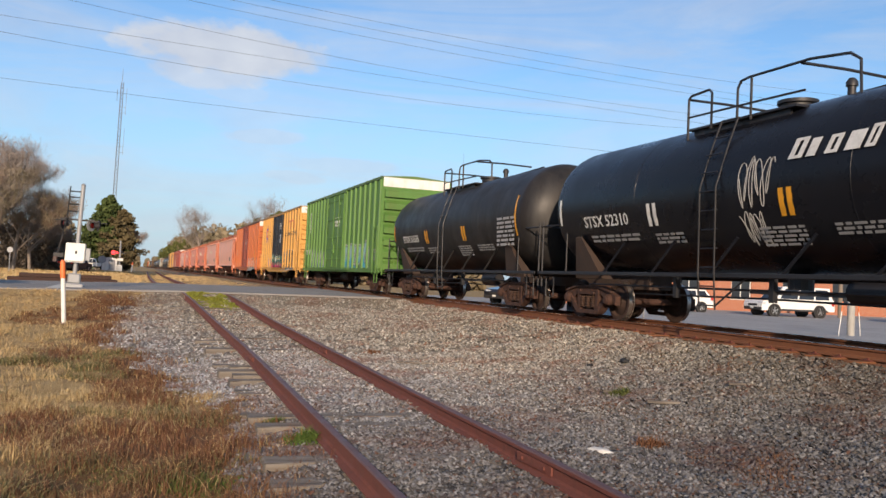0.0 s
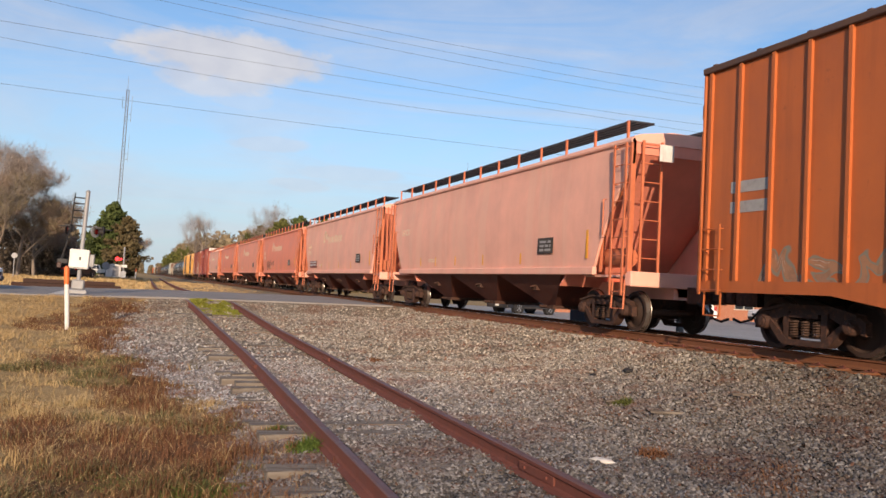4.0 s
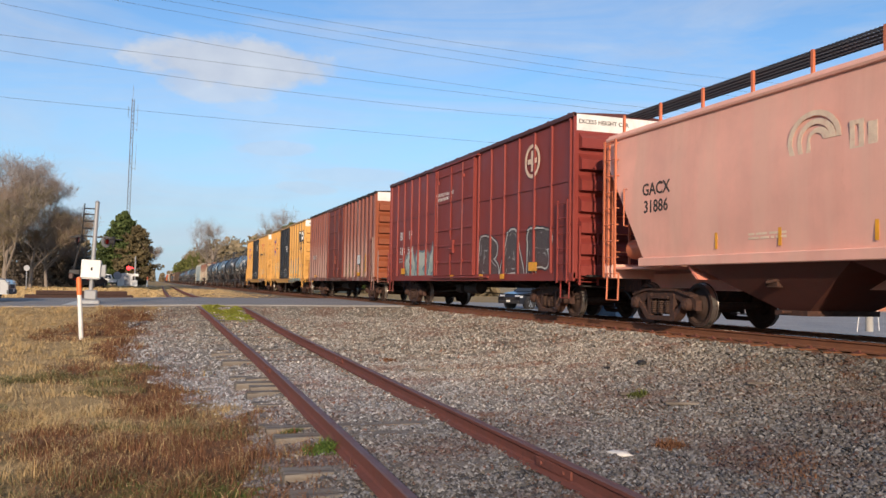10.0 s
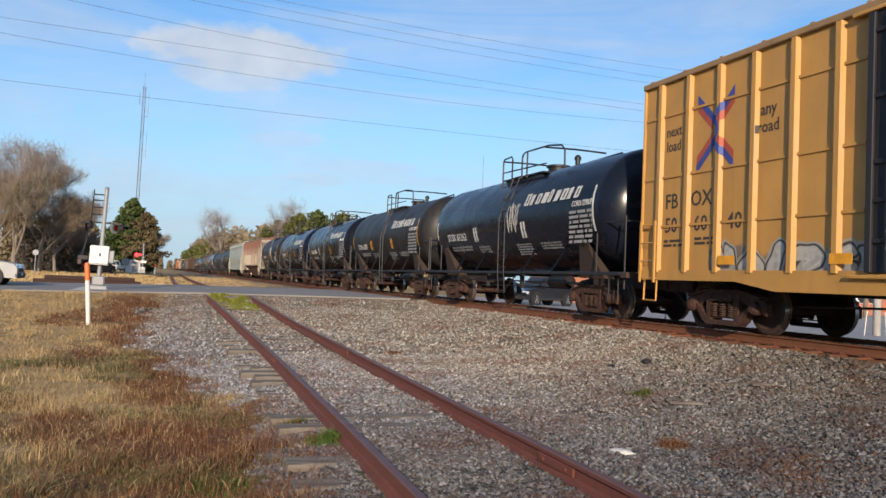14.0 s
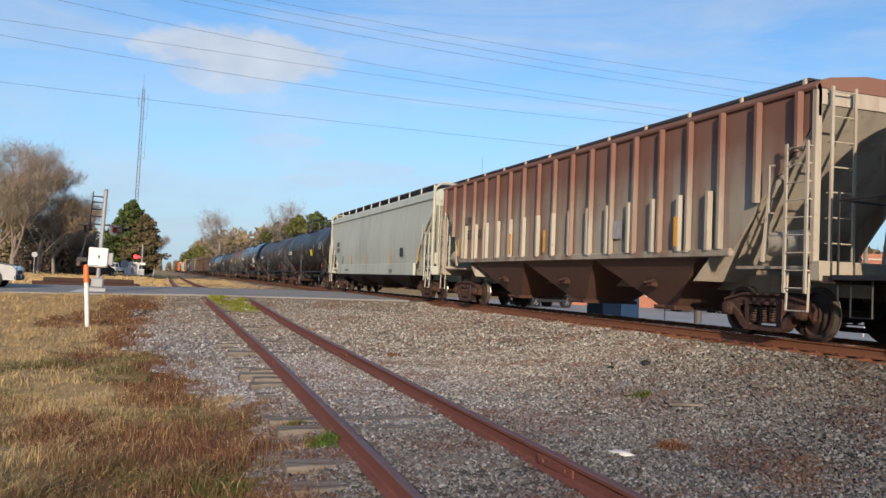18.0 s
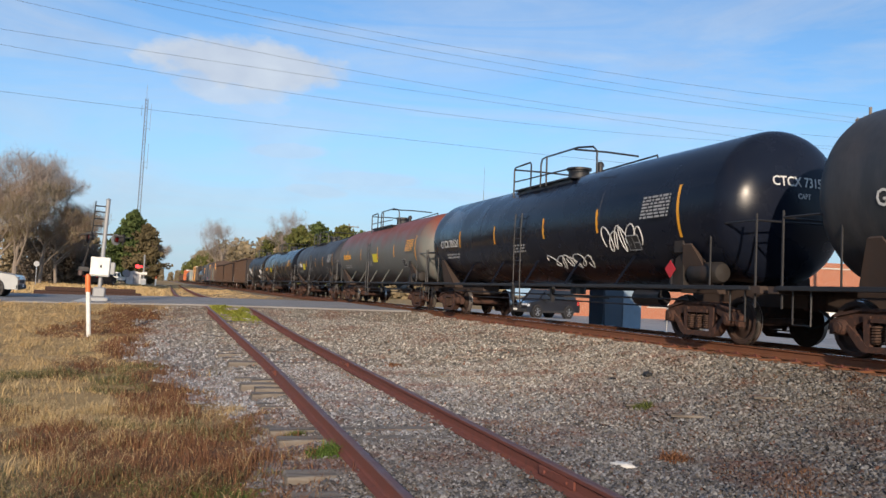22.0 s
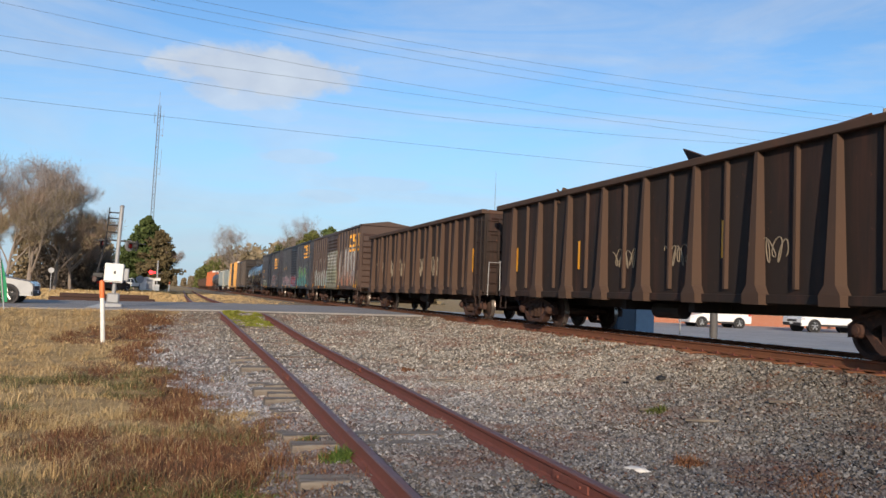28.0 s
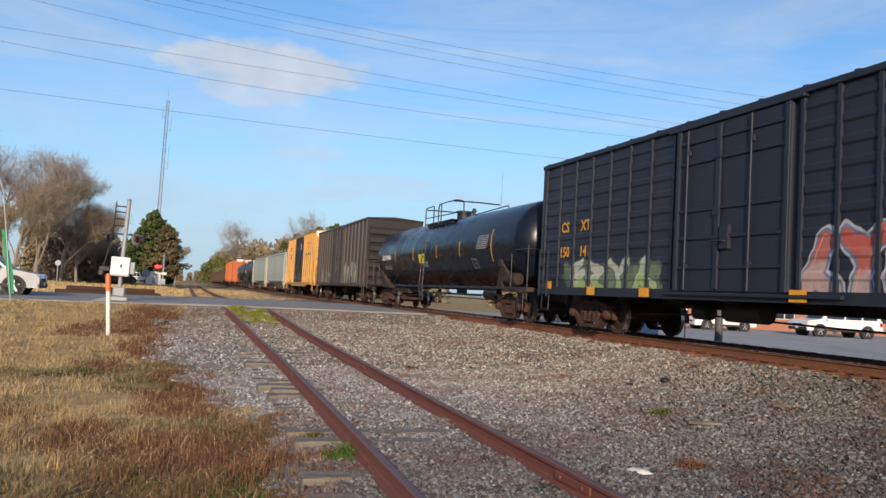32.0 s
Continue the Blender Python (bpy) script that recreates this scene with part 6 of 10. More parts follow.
def crossed_logo(car, y, z, k=1.0, x=-1.532):
    """Crossed double bands in red and blue with a blue bow in the middle."""
    k = k * 0.66
    for sx, sz in ((1, 1), (1, -1), (-1, 1), (-1, -1)):
        for near, m in ((0.0, LOGO_RED), (0.25, LOGO_BLUE)):
            # bands run out from the middle; the blue one lies above or below the red one
            o = near * sz * k
            r = 0.24 * k
            q = [(sx * 0.1 * k, sz * 0.02 * k + o), (sx * 0.8 * k, sz * 0.66 * k + o), (sx * 0.8 * k, sz * 0.66 * k + o + sz * r), (sx * 0.1 * k, sz * 0.02 * k + o + sz * r)]
            wrapped(part("logo_band", Geo().prism(q, 2, 0.0, 0.004 + 0.002 * (m is LOGO_BLUE)), m, car, at=on_side(y, z, x)), car, y)
    vs, fs = [], []
    for i in range(13):
        a = radians(-75 + 150 * i / 12)
        for r in (0.26, 0.5):
            for zz in (0.0, 0.009):
                vs.append((k * (r * math.cos(a) - 0.22), k * r * 0.95 * math.sin(a), zz))
    for i in range(12):
        p, q = 4 * i, 4 * i + 4
        fs += [(p + 1, p + 3, q + 3, q + 1), (p, q, q + 2, p + 2), (p, p + 1, q + 1, q), (p + 2, q + 2, q + 3, p + 3)]
    wrapped(part("logo_bow", Geo().add(vs, fs), LOGO_BLUE, car, at=on_side(y, z, x)), car, y)


def rail_box(label, s0, s1, tags, mark, sign, seed, tint=1.0, signmat=None):
    mat = yellow("yellow boxcar paint", tags, 0.3, shade(BOX_Y, tint))
    door = car_paint("black boxcar door paint", (0.02, 0.021, 0.025), 0.2, (0.08, 0.06, 0.05), tags=((-1.6, 0.4, 1.2, 1.9, "5361", (0.42, 0.42, 0.42), (0.36, 0.36, 0.36), None, None, None, seed, 0.03, 0.12), (0.5, 1.8, 1.25, 1.75, "213", (0.35, 0.36, 0.36), (0.3, 0.3, 0.3), None, None, None, seed + 3, 0.04, 0.12)) if seed != 2 else ((-1.6, 2.1, 1.6, 2.0, "6116", (0.06, 0.24, 0.17), (0.5, 0.33, 0.05), (0.5, 0.5, 0.46), None, (0.05, 0.2, 0.14), 9, 0.13, 0.2), (-1.6, 2.1, 1.0, 1.5, "4326154", (0.36, 0.28, 0.19), (0.45, 0.04, 0.12), (0.06, 0.02, 0.03), None, (0.34, 0.05, 0.12), 4, 0.1, 0.1)))
    car = boxcar(label, s0, s1, mat, mat, post_n=12, post_in=0.65, post_d=0.6, end_ribs=6, fishbelly=True, door=(-1.75, 2.15), door_mat=door, roof_mat=paint("tan roof paint", (0.34, 0.21, 0.09)), seams=(2.0, 3.0, 4.25), post="hat")
    crossed_logo(car, 5.7, 3.72)
    bays = (7.0, 6.06, 5.1)          # the marks stand in the bays between the posts
    wrapped(letters("next\nload", 0.3, DARK_MARK, car, on_side(6.98, 3.75, -1.534), squeeze=0.95), car, 6.98)
    wrapped(letters("any\nroad", 0.3, DARK_MARK, car, on_side(4.3, 3.72, -1.534), squeeze=0.95), car, 4.3)
    letters("FB", 0.42, DARK_MARK, car, on_side(bays[0], 2.48, -1.534))
    letters("OX", 0.42, DARK_MARK, car, on_side(bays[1], 2.48, -1.534))
    for k in range(3):
        letters(mark[2 * k:2 * k + 2], 0.42, DARK_MARK, car, on_side(bays[k], 2.0, -1.534))
    bars(car, 6.92, 1.7, 2, 0.62, 0.05, DARK_MARK, -1.534, seed=8)
    bars(car, 5.95, 1.72, 2, 0.55, 0.05, DARK_MARK, -1.534, seed=9)
    sm = signmat or LOGO_RED
    board = sm is BLACK_PAINT
    ey = -6.65 if board else -5.0
    shapes = (Geo().prism([(-0.75, 0.3), (-0.75, 0.2), (-0.5, 0.2), (-0.5, -0.3), (-0.36, -0.3), (-0.36, 0.2), (-0.1, 0.2), (-0.1, 0.3)], 2, 0, 0.006),
              Geo().prism([(0.0, 0.3), (0.0, 0.2), (0.2, 0.2), (0.2, -0.3), (0.34, -0.3), (0.34, 0.2), (0.6, 0.2), (0.6, 0.3)], 2, 0, 0.006),
              Geo().prism([(0.62, -0.3), (0.78, -0.3), (1.3, 0.3), (1.13, 0.3)], 2, 0, 0.006), Geo().prism([(0.62, 0.3), (0.78, 0.3), (1.3, -0.3), (1.13, -0.3)], 2, 0, 0.009))
    if board:
        wrapped(part("emblem_board", Geo().box(-1.12, 1.12, -0.36, 0.36, 0, 0.004), BLACK_PAINT, car, "black painted board", at=on_side(-6.9, 3.97, -1.532)), car, -6.9)
        bars(car, -7.0, 2.88, 1, 1.3, 0.24, DARK_MARK, -1.532, seed=31)
    for g in shapes:
        wrapped(part("emblem_capital", g, WHITE_MARK if board else sm, car, "slab capital", at=on_side(ey, 3.97, -1.538)), car, ey)
    sy = -6.9 if board else -4.8
    wrapped(letters(sign, 0.36, DARK_MARK, car, on_side(sy, 3.36, -1.534), squeeze=0.95), car, sy)
    for y, z in ((-3.1, 1.35), (2.6, 1.3), (5.2, 1.3), (-5.4, 1.35)):
        plate(car, y - 0.22, y + 0.22, z - 0.08, z + 0.08, YELLOW_TAPE, -1.612, "reflective_strip")
    letters("EXCESS HEIGHT CAR", 0.15, DARK_MARK, car, on_end(-0.55, 4.82, -(s1 - s0) / 2 - 0.008))
    door_words(car, -0.85, 4.05 if seed != 7 else 3.3)
    bars(car, -0.85, 3.4, 4, 0.95, 0.09, WHITE_MARK, -1.603, seed=12) if seed == 2 else None
    return car


door_words(CONSIST[2][0], -0.3, 3.45)
rail_box("yellow boxcar with a black door and violet sprayed tags", 51.7, 67.95, ((-6.2, -1.85, 0.95, 2.25, "BAKER", (0.035, 0.033, 0.035), (0.05, 0.048, 0.05), (0.012, 0.012, 0.012), (0.55, 0.53, 0.5), None, 5, 0.13, 0.05), (2.1, 5.2, 0.8, 1.9, "DOU", (0.27, 0.22, 0.47), (0.16, 0.12, 0.36), (0.1, 0.09, 0.18), (0.5, 0.48, 0.55), (0.14, 0.18, 0.2), 6, 0.13, 0.08)), "506627", "RAILCAR POOLING EXPERTS", 2)

# orange-brown boxcar
ORANGE = side_paints("orange-brown boxcar paint", (0.46, 0.125, 0.038), 0.3, (0.12, 0.04, 0.022), tags=((-7.9, -1.75, 0.68, 1.95, "1324513", (0.52, 0.51, 0.47), (0.38, 0.38, 0.35), (0.015, 0.015, 0.02), (0.04, 0.10, 0.25), (0.04, 0.30, 0.36), 4, 0.10, 0.12), (3.0, 6.6, 0.85, 1.7, "3236", (0.36, 0.18, 0.10), (0.30, 0.16, 0.10), (0.20, 0.20, 0.16), None, None, 9, 0.07, 0.2)))
car = boxcar("orange-brown boxcar with a pale sprayed tag", 70.4, 86.7, ORANGE, ORANGE, door_mat=car_paint("red-brown door paint", (0.27, 0.066, 0.04), 0.3), post_n=16, post="thin", fishbelly=True, roof_mat=paint("rust roof", (0.1, 0.05, 0.03)))
bars(car, 6.9, 2.75, 2, 0.9, 0.2, GREY_MARK, -1.535, seed=6)
bars(car, -6.6, 4.7, 3, 1.2, 0.07, GREY_MARK, -1.535, seed=7)
door_words(car, -0.3, 3.42)
plate(car, -0.5, -0.1, 2.62, 2.9, WHITE_MARK, -1.604, "sticker")
plate(car, -7.3, -6.5, 1.05, 1.22, YELLOW_TAPE, -1.612)
plate(car, -6.7, -6.55, 1.6, 2.5, YELLOW_TAPE, -1.612)

# six salmon-pink covered hoppers
PINK_MAT = car_paint("salmon hopper paint", (0.78, 0.275, 0.19), 0.12, (0.42, 0.14, 0.09), chalk=0.0, rough=0.6)
PINK_FADED = car_paint("bleached salmon hopper paint", (0.80, 0.42, 0.33), 0.12, (0.45, 0.17, 0.11), fade=(0.76, 0.48, 0.37), fade_amt=0.4, rough=0.65)
PINK_MID = car_paint("sun-bleached salmon hopper paint", (0.80, 0.33, 0.24), 0.12, (0.45, 0.16, 0.1), rough=0.6)
PINK_SCRAWLED = car_paint("salmon hopper paint with a black scrawl", (0.78, 0.275, 0.19), 0.12, (0.42, 0.14, 0.09), rough=0.6, tags=((3.5, 5.5, 1.5, 2.25, "62616326", (0.66, 0.22, 0.15), (0.6, 0.2, 0.14), (0.035, 0.025, 0.02), None, None, 33, 0.02, 0.2), (1.9, 3.3, 1.8, 2.15, "61342", (0.05, 0.03, 0.03), (0.05, 0.03, 0.03), None, None, None, 35, 0.06, 0.06)))
PINK_RAIL = paint("orange-pink railing paint", (0.55, 0.16, 0.075), 0.55, 0.0, (0.25, 0.08, 0.04), 0.3)
# dirty salmon, with the shade under the car put into its colour
PINK_CHUTE_SHADED = paint("dirty salmon chute paint darkened for shade", (0.12, 0.036, 0.025), 0.75, 0.0, (0.07, 0.035, 0.025), 0.6)
GRATE = paint("galvanised dark grating", (0.05, 0.052, 0.06), 0.6, 0.3, (0.12, 0.05, 0.03), 0.3)
p0 = 88.3
for i, (mark, mat, sign) in enumerate((("", PINK_FADED, 0.4), ("31536", PINK_FADED, 0.7), ("31564", PINK_SCRAWLED, 1.0), ("31577", PINK_MID, 1.0), ("1837", PINK_MAT, 1.0), ("31886", PINK_FADED, 1.0))):
    a, b = p0 + 19.05 * i, p0 + 19.05 * (i + 1)
    car = hopper("salmon-pink covered hopper car with rooftop grating walkways", a, b, mat, cutaway=1.6, end_in=0.8, rail_mat=PINK_RAIL, walk_mat=GRATE, chute_mat=PINK_CHUTE_SHADED, end_mat=PINK_MAT)
    letters("GACX\n" + mark, 0.36, DARK_MARK if mark == "31886" else LOGO_PALE, car, on_side(6.75, 2.62, -1.534), squeeze=0.95)
    if sign > 0.45:
        brand_bars(car, 0.2, 3.05, 3.3, 0.46, 10, LOGO_PALE, -1.517, 0.0)
        # arched bands, one inside the other
        for k in range(3):
            r1 = 0.48 - 0.14 * k
            arch = [(r1 * math.cos(a) * 1.15 + 0.05 * k, r1 * math.sin(a)) for a in [radians(180 - 15 * j) for j in range(13)]]
            inner = [(q[0] * (1 - 0.085 / r1), q[1] * (1 - 0.085 / r1)) for q in arch]
            legs_l = [(-0.75 * r1 * 1.15 - 0.0, -0.5 + 0.1 * k), (-0.75 * r1 * 1.15 + 0.13, -0.5 + 0.1 * k)]
            g = Geo().prism([legs_l[0]] + arch + inner[::-1] + [legs_l[1]], 2, 0, 0.004)
            part("emblem_band", g, LOGO_PALE, car, at=on_side(2.55, 3.1, -1.517))
    for y in (4.9, 3.3, 1.4, -0.9, -3.5):
        plate(car, y - 0.035, y + 0.035, 1.5, 1.95, YELLOW_TAPE, -1.494, "reflective_strip")
    plate(car, -7.1, -7.0, 1.6, 2.6, YELLOW_TAPE, -1.52, "reflective_strip")
    g = Geo().box(-0.42, 0.42, -0.2, 0.2, 0, 0.004)
    part("data_panel", g, DARK_MARK, car, "dark data panel", at=on_side(-5.0, 1.95, -1.535))
    bars(car, -5.0, 2.05, 3, 0.6, 0.06, GREY_MARK, -1.543, seed=i)
    bars(car, 3.6, 1.72, 2, 0.9, 0.04, LOGO_PALE, -1.492, seed=20 + i)
    if i == 1:
        plate(car, 4.6, 6.6, 1.55, 1.95, paint("dark red patch paint", (0.22, 0.05, 0.04)), -1.515, "repaint_patch")
        bars(car, 5.6, 1.87, 2, 1.8, 0.09, WHITE_MARK, -1.522, seed=40 + i)
    part("end_panel", Geo().box(-1.2, -0.85, -9.3, -9.295, 3.6, 3.95), WHITE_MARK, car) if i in (0, 1, 4) else None

# maroon boxcar, then a weathered one
MAROON = side_paints("maroon boxcar paint", (0.215, 0.036, 0.028), 0.22, (0.06, 0.025, 0.018), tags=((-7.2, -1.95, 0.85, 2.3, "BAF", (0.05, 0.035, 0.035), (0.07, 0.035, 0.035), (0.55, 0.54, 0.50), (0.03, 0.03, 0.035), None, 7, 0.17, 0.06), (1.6, 5.8, 0.85, 2.1, "621", (0.48, 0.52, 0.45), (0.33, 0.42, 0.38), (0.05, 0.06, 0.05), (0.12, 0.28, 0.36), (0.30, 0.36, 0.33), 3, 0.15, 0.2)))
car = boxcar("maroon boxcar with a round white emblem and sprayed tags", 203.2, 219.45, MAROON, MAROON, door=(-1.75, 2.05), post_n=14, seams=(2.3, 3.4), post="thin", roof_mat=paint("maroon roof", (0.08, 0.02, 0.016)))
g = Geo()
vs, fs = [], []
for i in range(36):
    a = 2 * math.pi * i / 36
    for r in (0.36, 0.46):
        for zz in (0.0, 0.006):
            vs.append((r * math.cos(a), r * math.sin(a), zz))
for i in range(36):
    p, q = 4 * i, 4 * ((i + 1) % 36)
    fs += [(p + 1, p + 3, q + 3, q + 1), (p, q, q + 2, p + 2), (p, p + 1, q + 1, q), (p + 2, q + 2, q + 3, p + 3)]
g.add(vs, fs)
g.box(-0.28, 0.28, -0.07, 0.07, 0, 0.005).box(-0.07, 0.07, -0.28, 0.28, 0, 0.006)
door_words(car, 1.05, 3.85, 0.16, "CLOSE AND LOCK DOORS\nBEFORE MOVING CAR")
part("round_emblem", g, LOGO_PALE, car, "cream ring with a cross", at=on_side(-5.8, 4.15, -1.56))
for k, yy in enumerate((6.3, 5.2)):
    letters(("BN", "SF")[k], 0.46, WHITE_MARK, car, on_side(yy, 2.72, -1.534))
    letters(("728", "564")[k], 0.46, WHITE_MARK, car, on_side(yy, 2.12, -1.534))
bars(car, 6.3, 1.8, 2, 0.7, 0.06, GREY_MARK, -1.534, seed=4)
letters("EXCESS HEIGHT CAR", 0.15, DARK_MARK, car, on_end(-0.75, 4.82, -8.135))
for y, z, w in ((-6.0, 1.3, 0.5), (-2.4, 1.05, 0.3), (-4.0, 1.05, 0.3), (5.9, 1.3, 0.5), (0.2, 1.05, 0.3)):
    plate(car, y - w / 2, y + w / 2, z - 0.07 * w / 0.3, z + 0.07 * w / 0.3, YELLOW_TAPE, -1.612, "reflective_strip")
FADED = side_paints("bleached red-brown boxcar paint", (0.19, 0.055, 0.038), 0.4, (0.13, 0.045, 0.028), fade=(0.36, 0.31, 0.28), fade_amt=0.6, tags=((-6.2, -2.0, 0.95, 2.0, "36245", (0.25, 0.13, 0.10), (0.3, 0.2, 0.1), (0.05, 0.03, 0.03), (0.32, 0.26, 0.1), None, 5, 0.08, 0.15), (2.0, 5.8, 0.95, 1.8, "4132", (0.22, 0.12, 0.09), (0.28, 0.15, 0.11), (0.07, 0.035, 0.03), None, None, 15, 0.08, 0.15)))
FADED_END = car_paint("red-orange boxcar end paint", (0.26, 0.07, 0.03), 0.3)
car = boxcar("bleached and peeling red-brown boxcar", 221.8, 238.1, FADED, FADED_END, post_n=18, post="hat", door_mat=car_paint("red-brown plug door paint", (0.17, 0.04, 0.028), 0.25))
letters("1002 81", 0.34, GREY_MARK, car, on_side(6.2, 2.35, -1.612))
for y, z in ((-5.2, 1.25), (5.9, 1.2)):
    plate(car, y - 0.28, y + 0.28, z - 0.08, z + 0.08, YELLOW_TAPE, -1.612, "reflective_strip")
plate(car, -6.6, -6.5, 1.35, 2.2, YELLOW_TAPE, -1.612, "reflective_strip")
part("data_panel", Geo().box(-0.3, 0.3, -0.22, 0.22, 0, 0.004), WHITE_MARK, car, at=on_side(-5.2, 1.95, -1.612))

rail_box("yellow boxcar with a black door and grey-green sprayed tags", 240.4, 256.5, ((-7.4, -1.95, 0.85, 2.6, "636", (0.30, 0.32, 0.32), (0.22, 0.42, 0.40), (0.03, 0.03, 0.035), (0.42, 0.36, 0.16), (0.20, 0.20, 0.21), 11, 0.15, 0.16), (2.0, 5.6, 0.85, 2.45, "353", (0.38, 0.40, 0.33), (0.26, 0.31, 0.28), (0.04, 0.05, 0.04), (0.2, 0.3, 0.2), None, 4, 0.14, 0.14)), "505157", "Railcar Pooling\nExperts", 7, 1.0, BLACK_PAINT)
rail_box("weathered yellow boxcar with a black door and silver tags", 258.8, 274.9, ((-7.6, -2.2, 0.8, 1.95, "134512", (0.44, 0.41, 0.36), (0.28, 0.15, 0.06), (0.07, 0.06, 0.05), (0.46, 0.44, 0.40), None, 13, 0.12, 0.12), (1.7, 5.7, 0.72, 1.65, "361243", (0.45, 0.44, 0.40), (0.33, 0.33, 0.31), (0.03, 0.03, 0.03), (0.34, 0.33, 0.3), (0.16, 0.15, 0.13), 9, 0.11, 0.12)), "506040", "Railcar Pooling Experts", 5, 0.92)

# five syrup tanks
syrup_tank("blue-black corn syrup tank car with white stripes", 275.7, 289.7, "STSX 61262", True, True, 1, TANK_BLUEBLACK)
syrup_tank("black corn syrup tank car with yellow stripes", 289.7, 303.5, "STSX 61250", False, True, 0, TANK_BROWN)
syrup_tank("black corn syrup tank car with white lettering", 303.5, 317.3, "STSX 52306", True, True, 0, TANK_BLACK)
syrup_tank("blue-black corn syrup tank car with yellow stripes", 317.3, 331.0, "STSX 3413", False, True, 0, TANK_BLUEBLACK)
syrup_tank("dusty black tank car with a white sprayed scrawl", 331.0, 344.1, "STSX 51329", False, False, 3, TANK_BROWN)

# ribbed rusty hopper and smooth grey hopper
RUSTY_HOP = car_paint("pale hopper paint eaten by rust", (0.34, 0.30, 0.24), 0.6, (0.16, 0.075, 0.05), fade=(0.2, 0.10, 0.07), fade_amt=0.6, scale=1.4, rough=0.8, top_rust=(2.35, 3.5, (0.175, 0.08, 0.058)))
RUSTY_RIB = car_paint("pale post paint with rust runs", (0.40, 0.36, 0.295), 0.6, (0.2, 0.10, 0.06), rough=0.8)
car = hopper("rust-streaked pale ribbed covered hopper car", 344.1, 362.4, RUSTY_HOP, 1.5, 4.06, 4.3, 3, end_in=0.25, side_ladder=3.2, rail_mat=RUSTY_RIB, walk_mat=GRATE, ribs=19, rib_mat=RUSTY_HOP, end_mat=RUSTY_RIB, chute_mat=paint("brown-black chute paint", (0.13, 0.07, 0.05), 0.8, 0, (0.2, 0.09, 0.055), 0.5), bow=0.0, walk_posts=12, cutaway=2.3, sill_deep=0.1)
for i in range(19):
    y = -8.15 + 16.3 * i / 18
    if abs(y) < 6.6:
        part("post_foot", Geo().prism([(-1.505, y - 0.075), (-1.595, y - 0.04), (-1.595, y + 0.04), (-1.505, y + 0.075)], 2, 1.52, 2.62), RUSTY_RIB, car, "pale lower half of a post")
letters("EURX", 0.4, DARK_MARK, car, on_side(6.2, 2.75, -1.512), squeeze=1.2)
letters("832103", 0.4, DARK_MARK, car, on_side(5.6, 2.3, -1.512), squeeze=1.25)
for y in (6.9, 2.6, 0.4, -5.4):
    plate(car, y - 0.06, y + 0.06, 1.62, 2.2, YELLOW_TAPE, -1.592, "reflective_strip")
plate(car, -3.3, -2.75, 1.85, 2.25, GREY_MARK, -1.515, "data_panel")
GREY_HOP = car_paint("grey-green hopper paint with black drips", (0.44, 0.47, 0.41), 0.32, (0.09, 0.085, 0.075), rough=0.6, scale=0.6)
GREY_RAIL = paint("pale grey railing paint", (0.46, 0.45, 0.38), 0.6, 0.0, (0.16, 0.12, 0.08), 0.4)
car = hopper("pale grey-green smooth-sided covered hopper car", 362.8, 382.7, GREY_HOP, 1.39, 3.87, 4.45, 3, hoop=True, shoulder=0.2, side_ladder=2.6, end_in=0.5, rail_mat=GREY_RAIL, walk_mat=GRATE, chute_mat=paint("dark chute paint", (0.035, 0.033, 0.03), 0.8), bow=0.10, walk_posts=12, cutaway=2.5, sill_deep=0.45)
letters("GSRX\n37640", 0.34, DARK_MARK, car, on_side(7.1, 2.4, -1.57))
for y, z, w in ((5.9, 1.7, 0.0), (3.9, 1.75, 1), (0.9, 1.8, 1), (-3.9, 1.75, 1), (-7.9, 2.0, 2)):
    plate(car, y - 0.05, y + 0.05, z - 0.22 - 0.15 * w, z + 0.22 + 0.15 * w, YELLOW_TAPE if w else DARK_MARK, -1.53, "reflective_strip")
bars(car, -4.0, 1.15, 2, 0.6, 0.05, DARK_MARK, -1.545, seed=3)
bars(car, 4.8, 1.15, 1, 0.9, 0.06, DARK_MARK, -1.545, seed=6)
part("data_panel", Geo().box(-0.25, 0.25, -0.18, 0.18, 0, 0.004), BLACK_PAINT, car, at=on_side(-5.6, 1.9, -1.55))


def saddle_dark():
    return bpy.data.materials["dark underframe steel"]


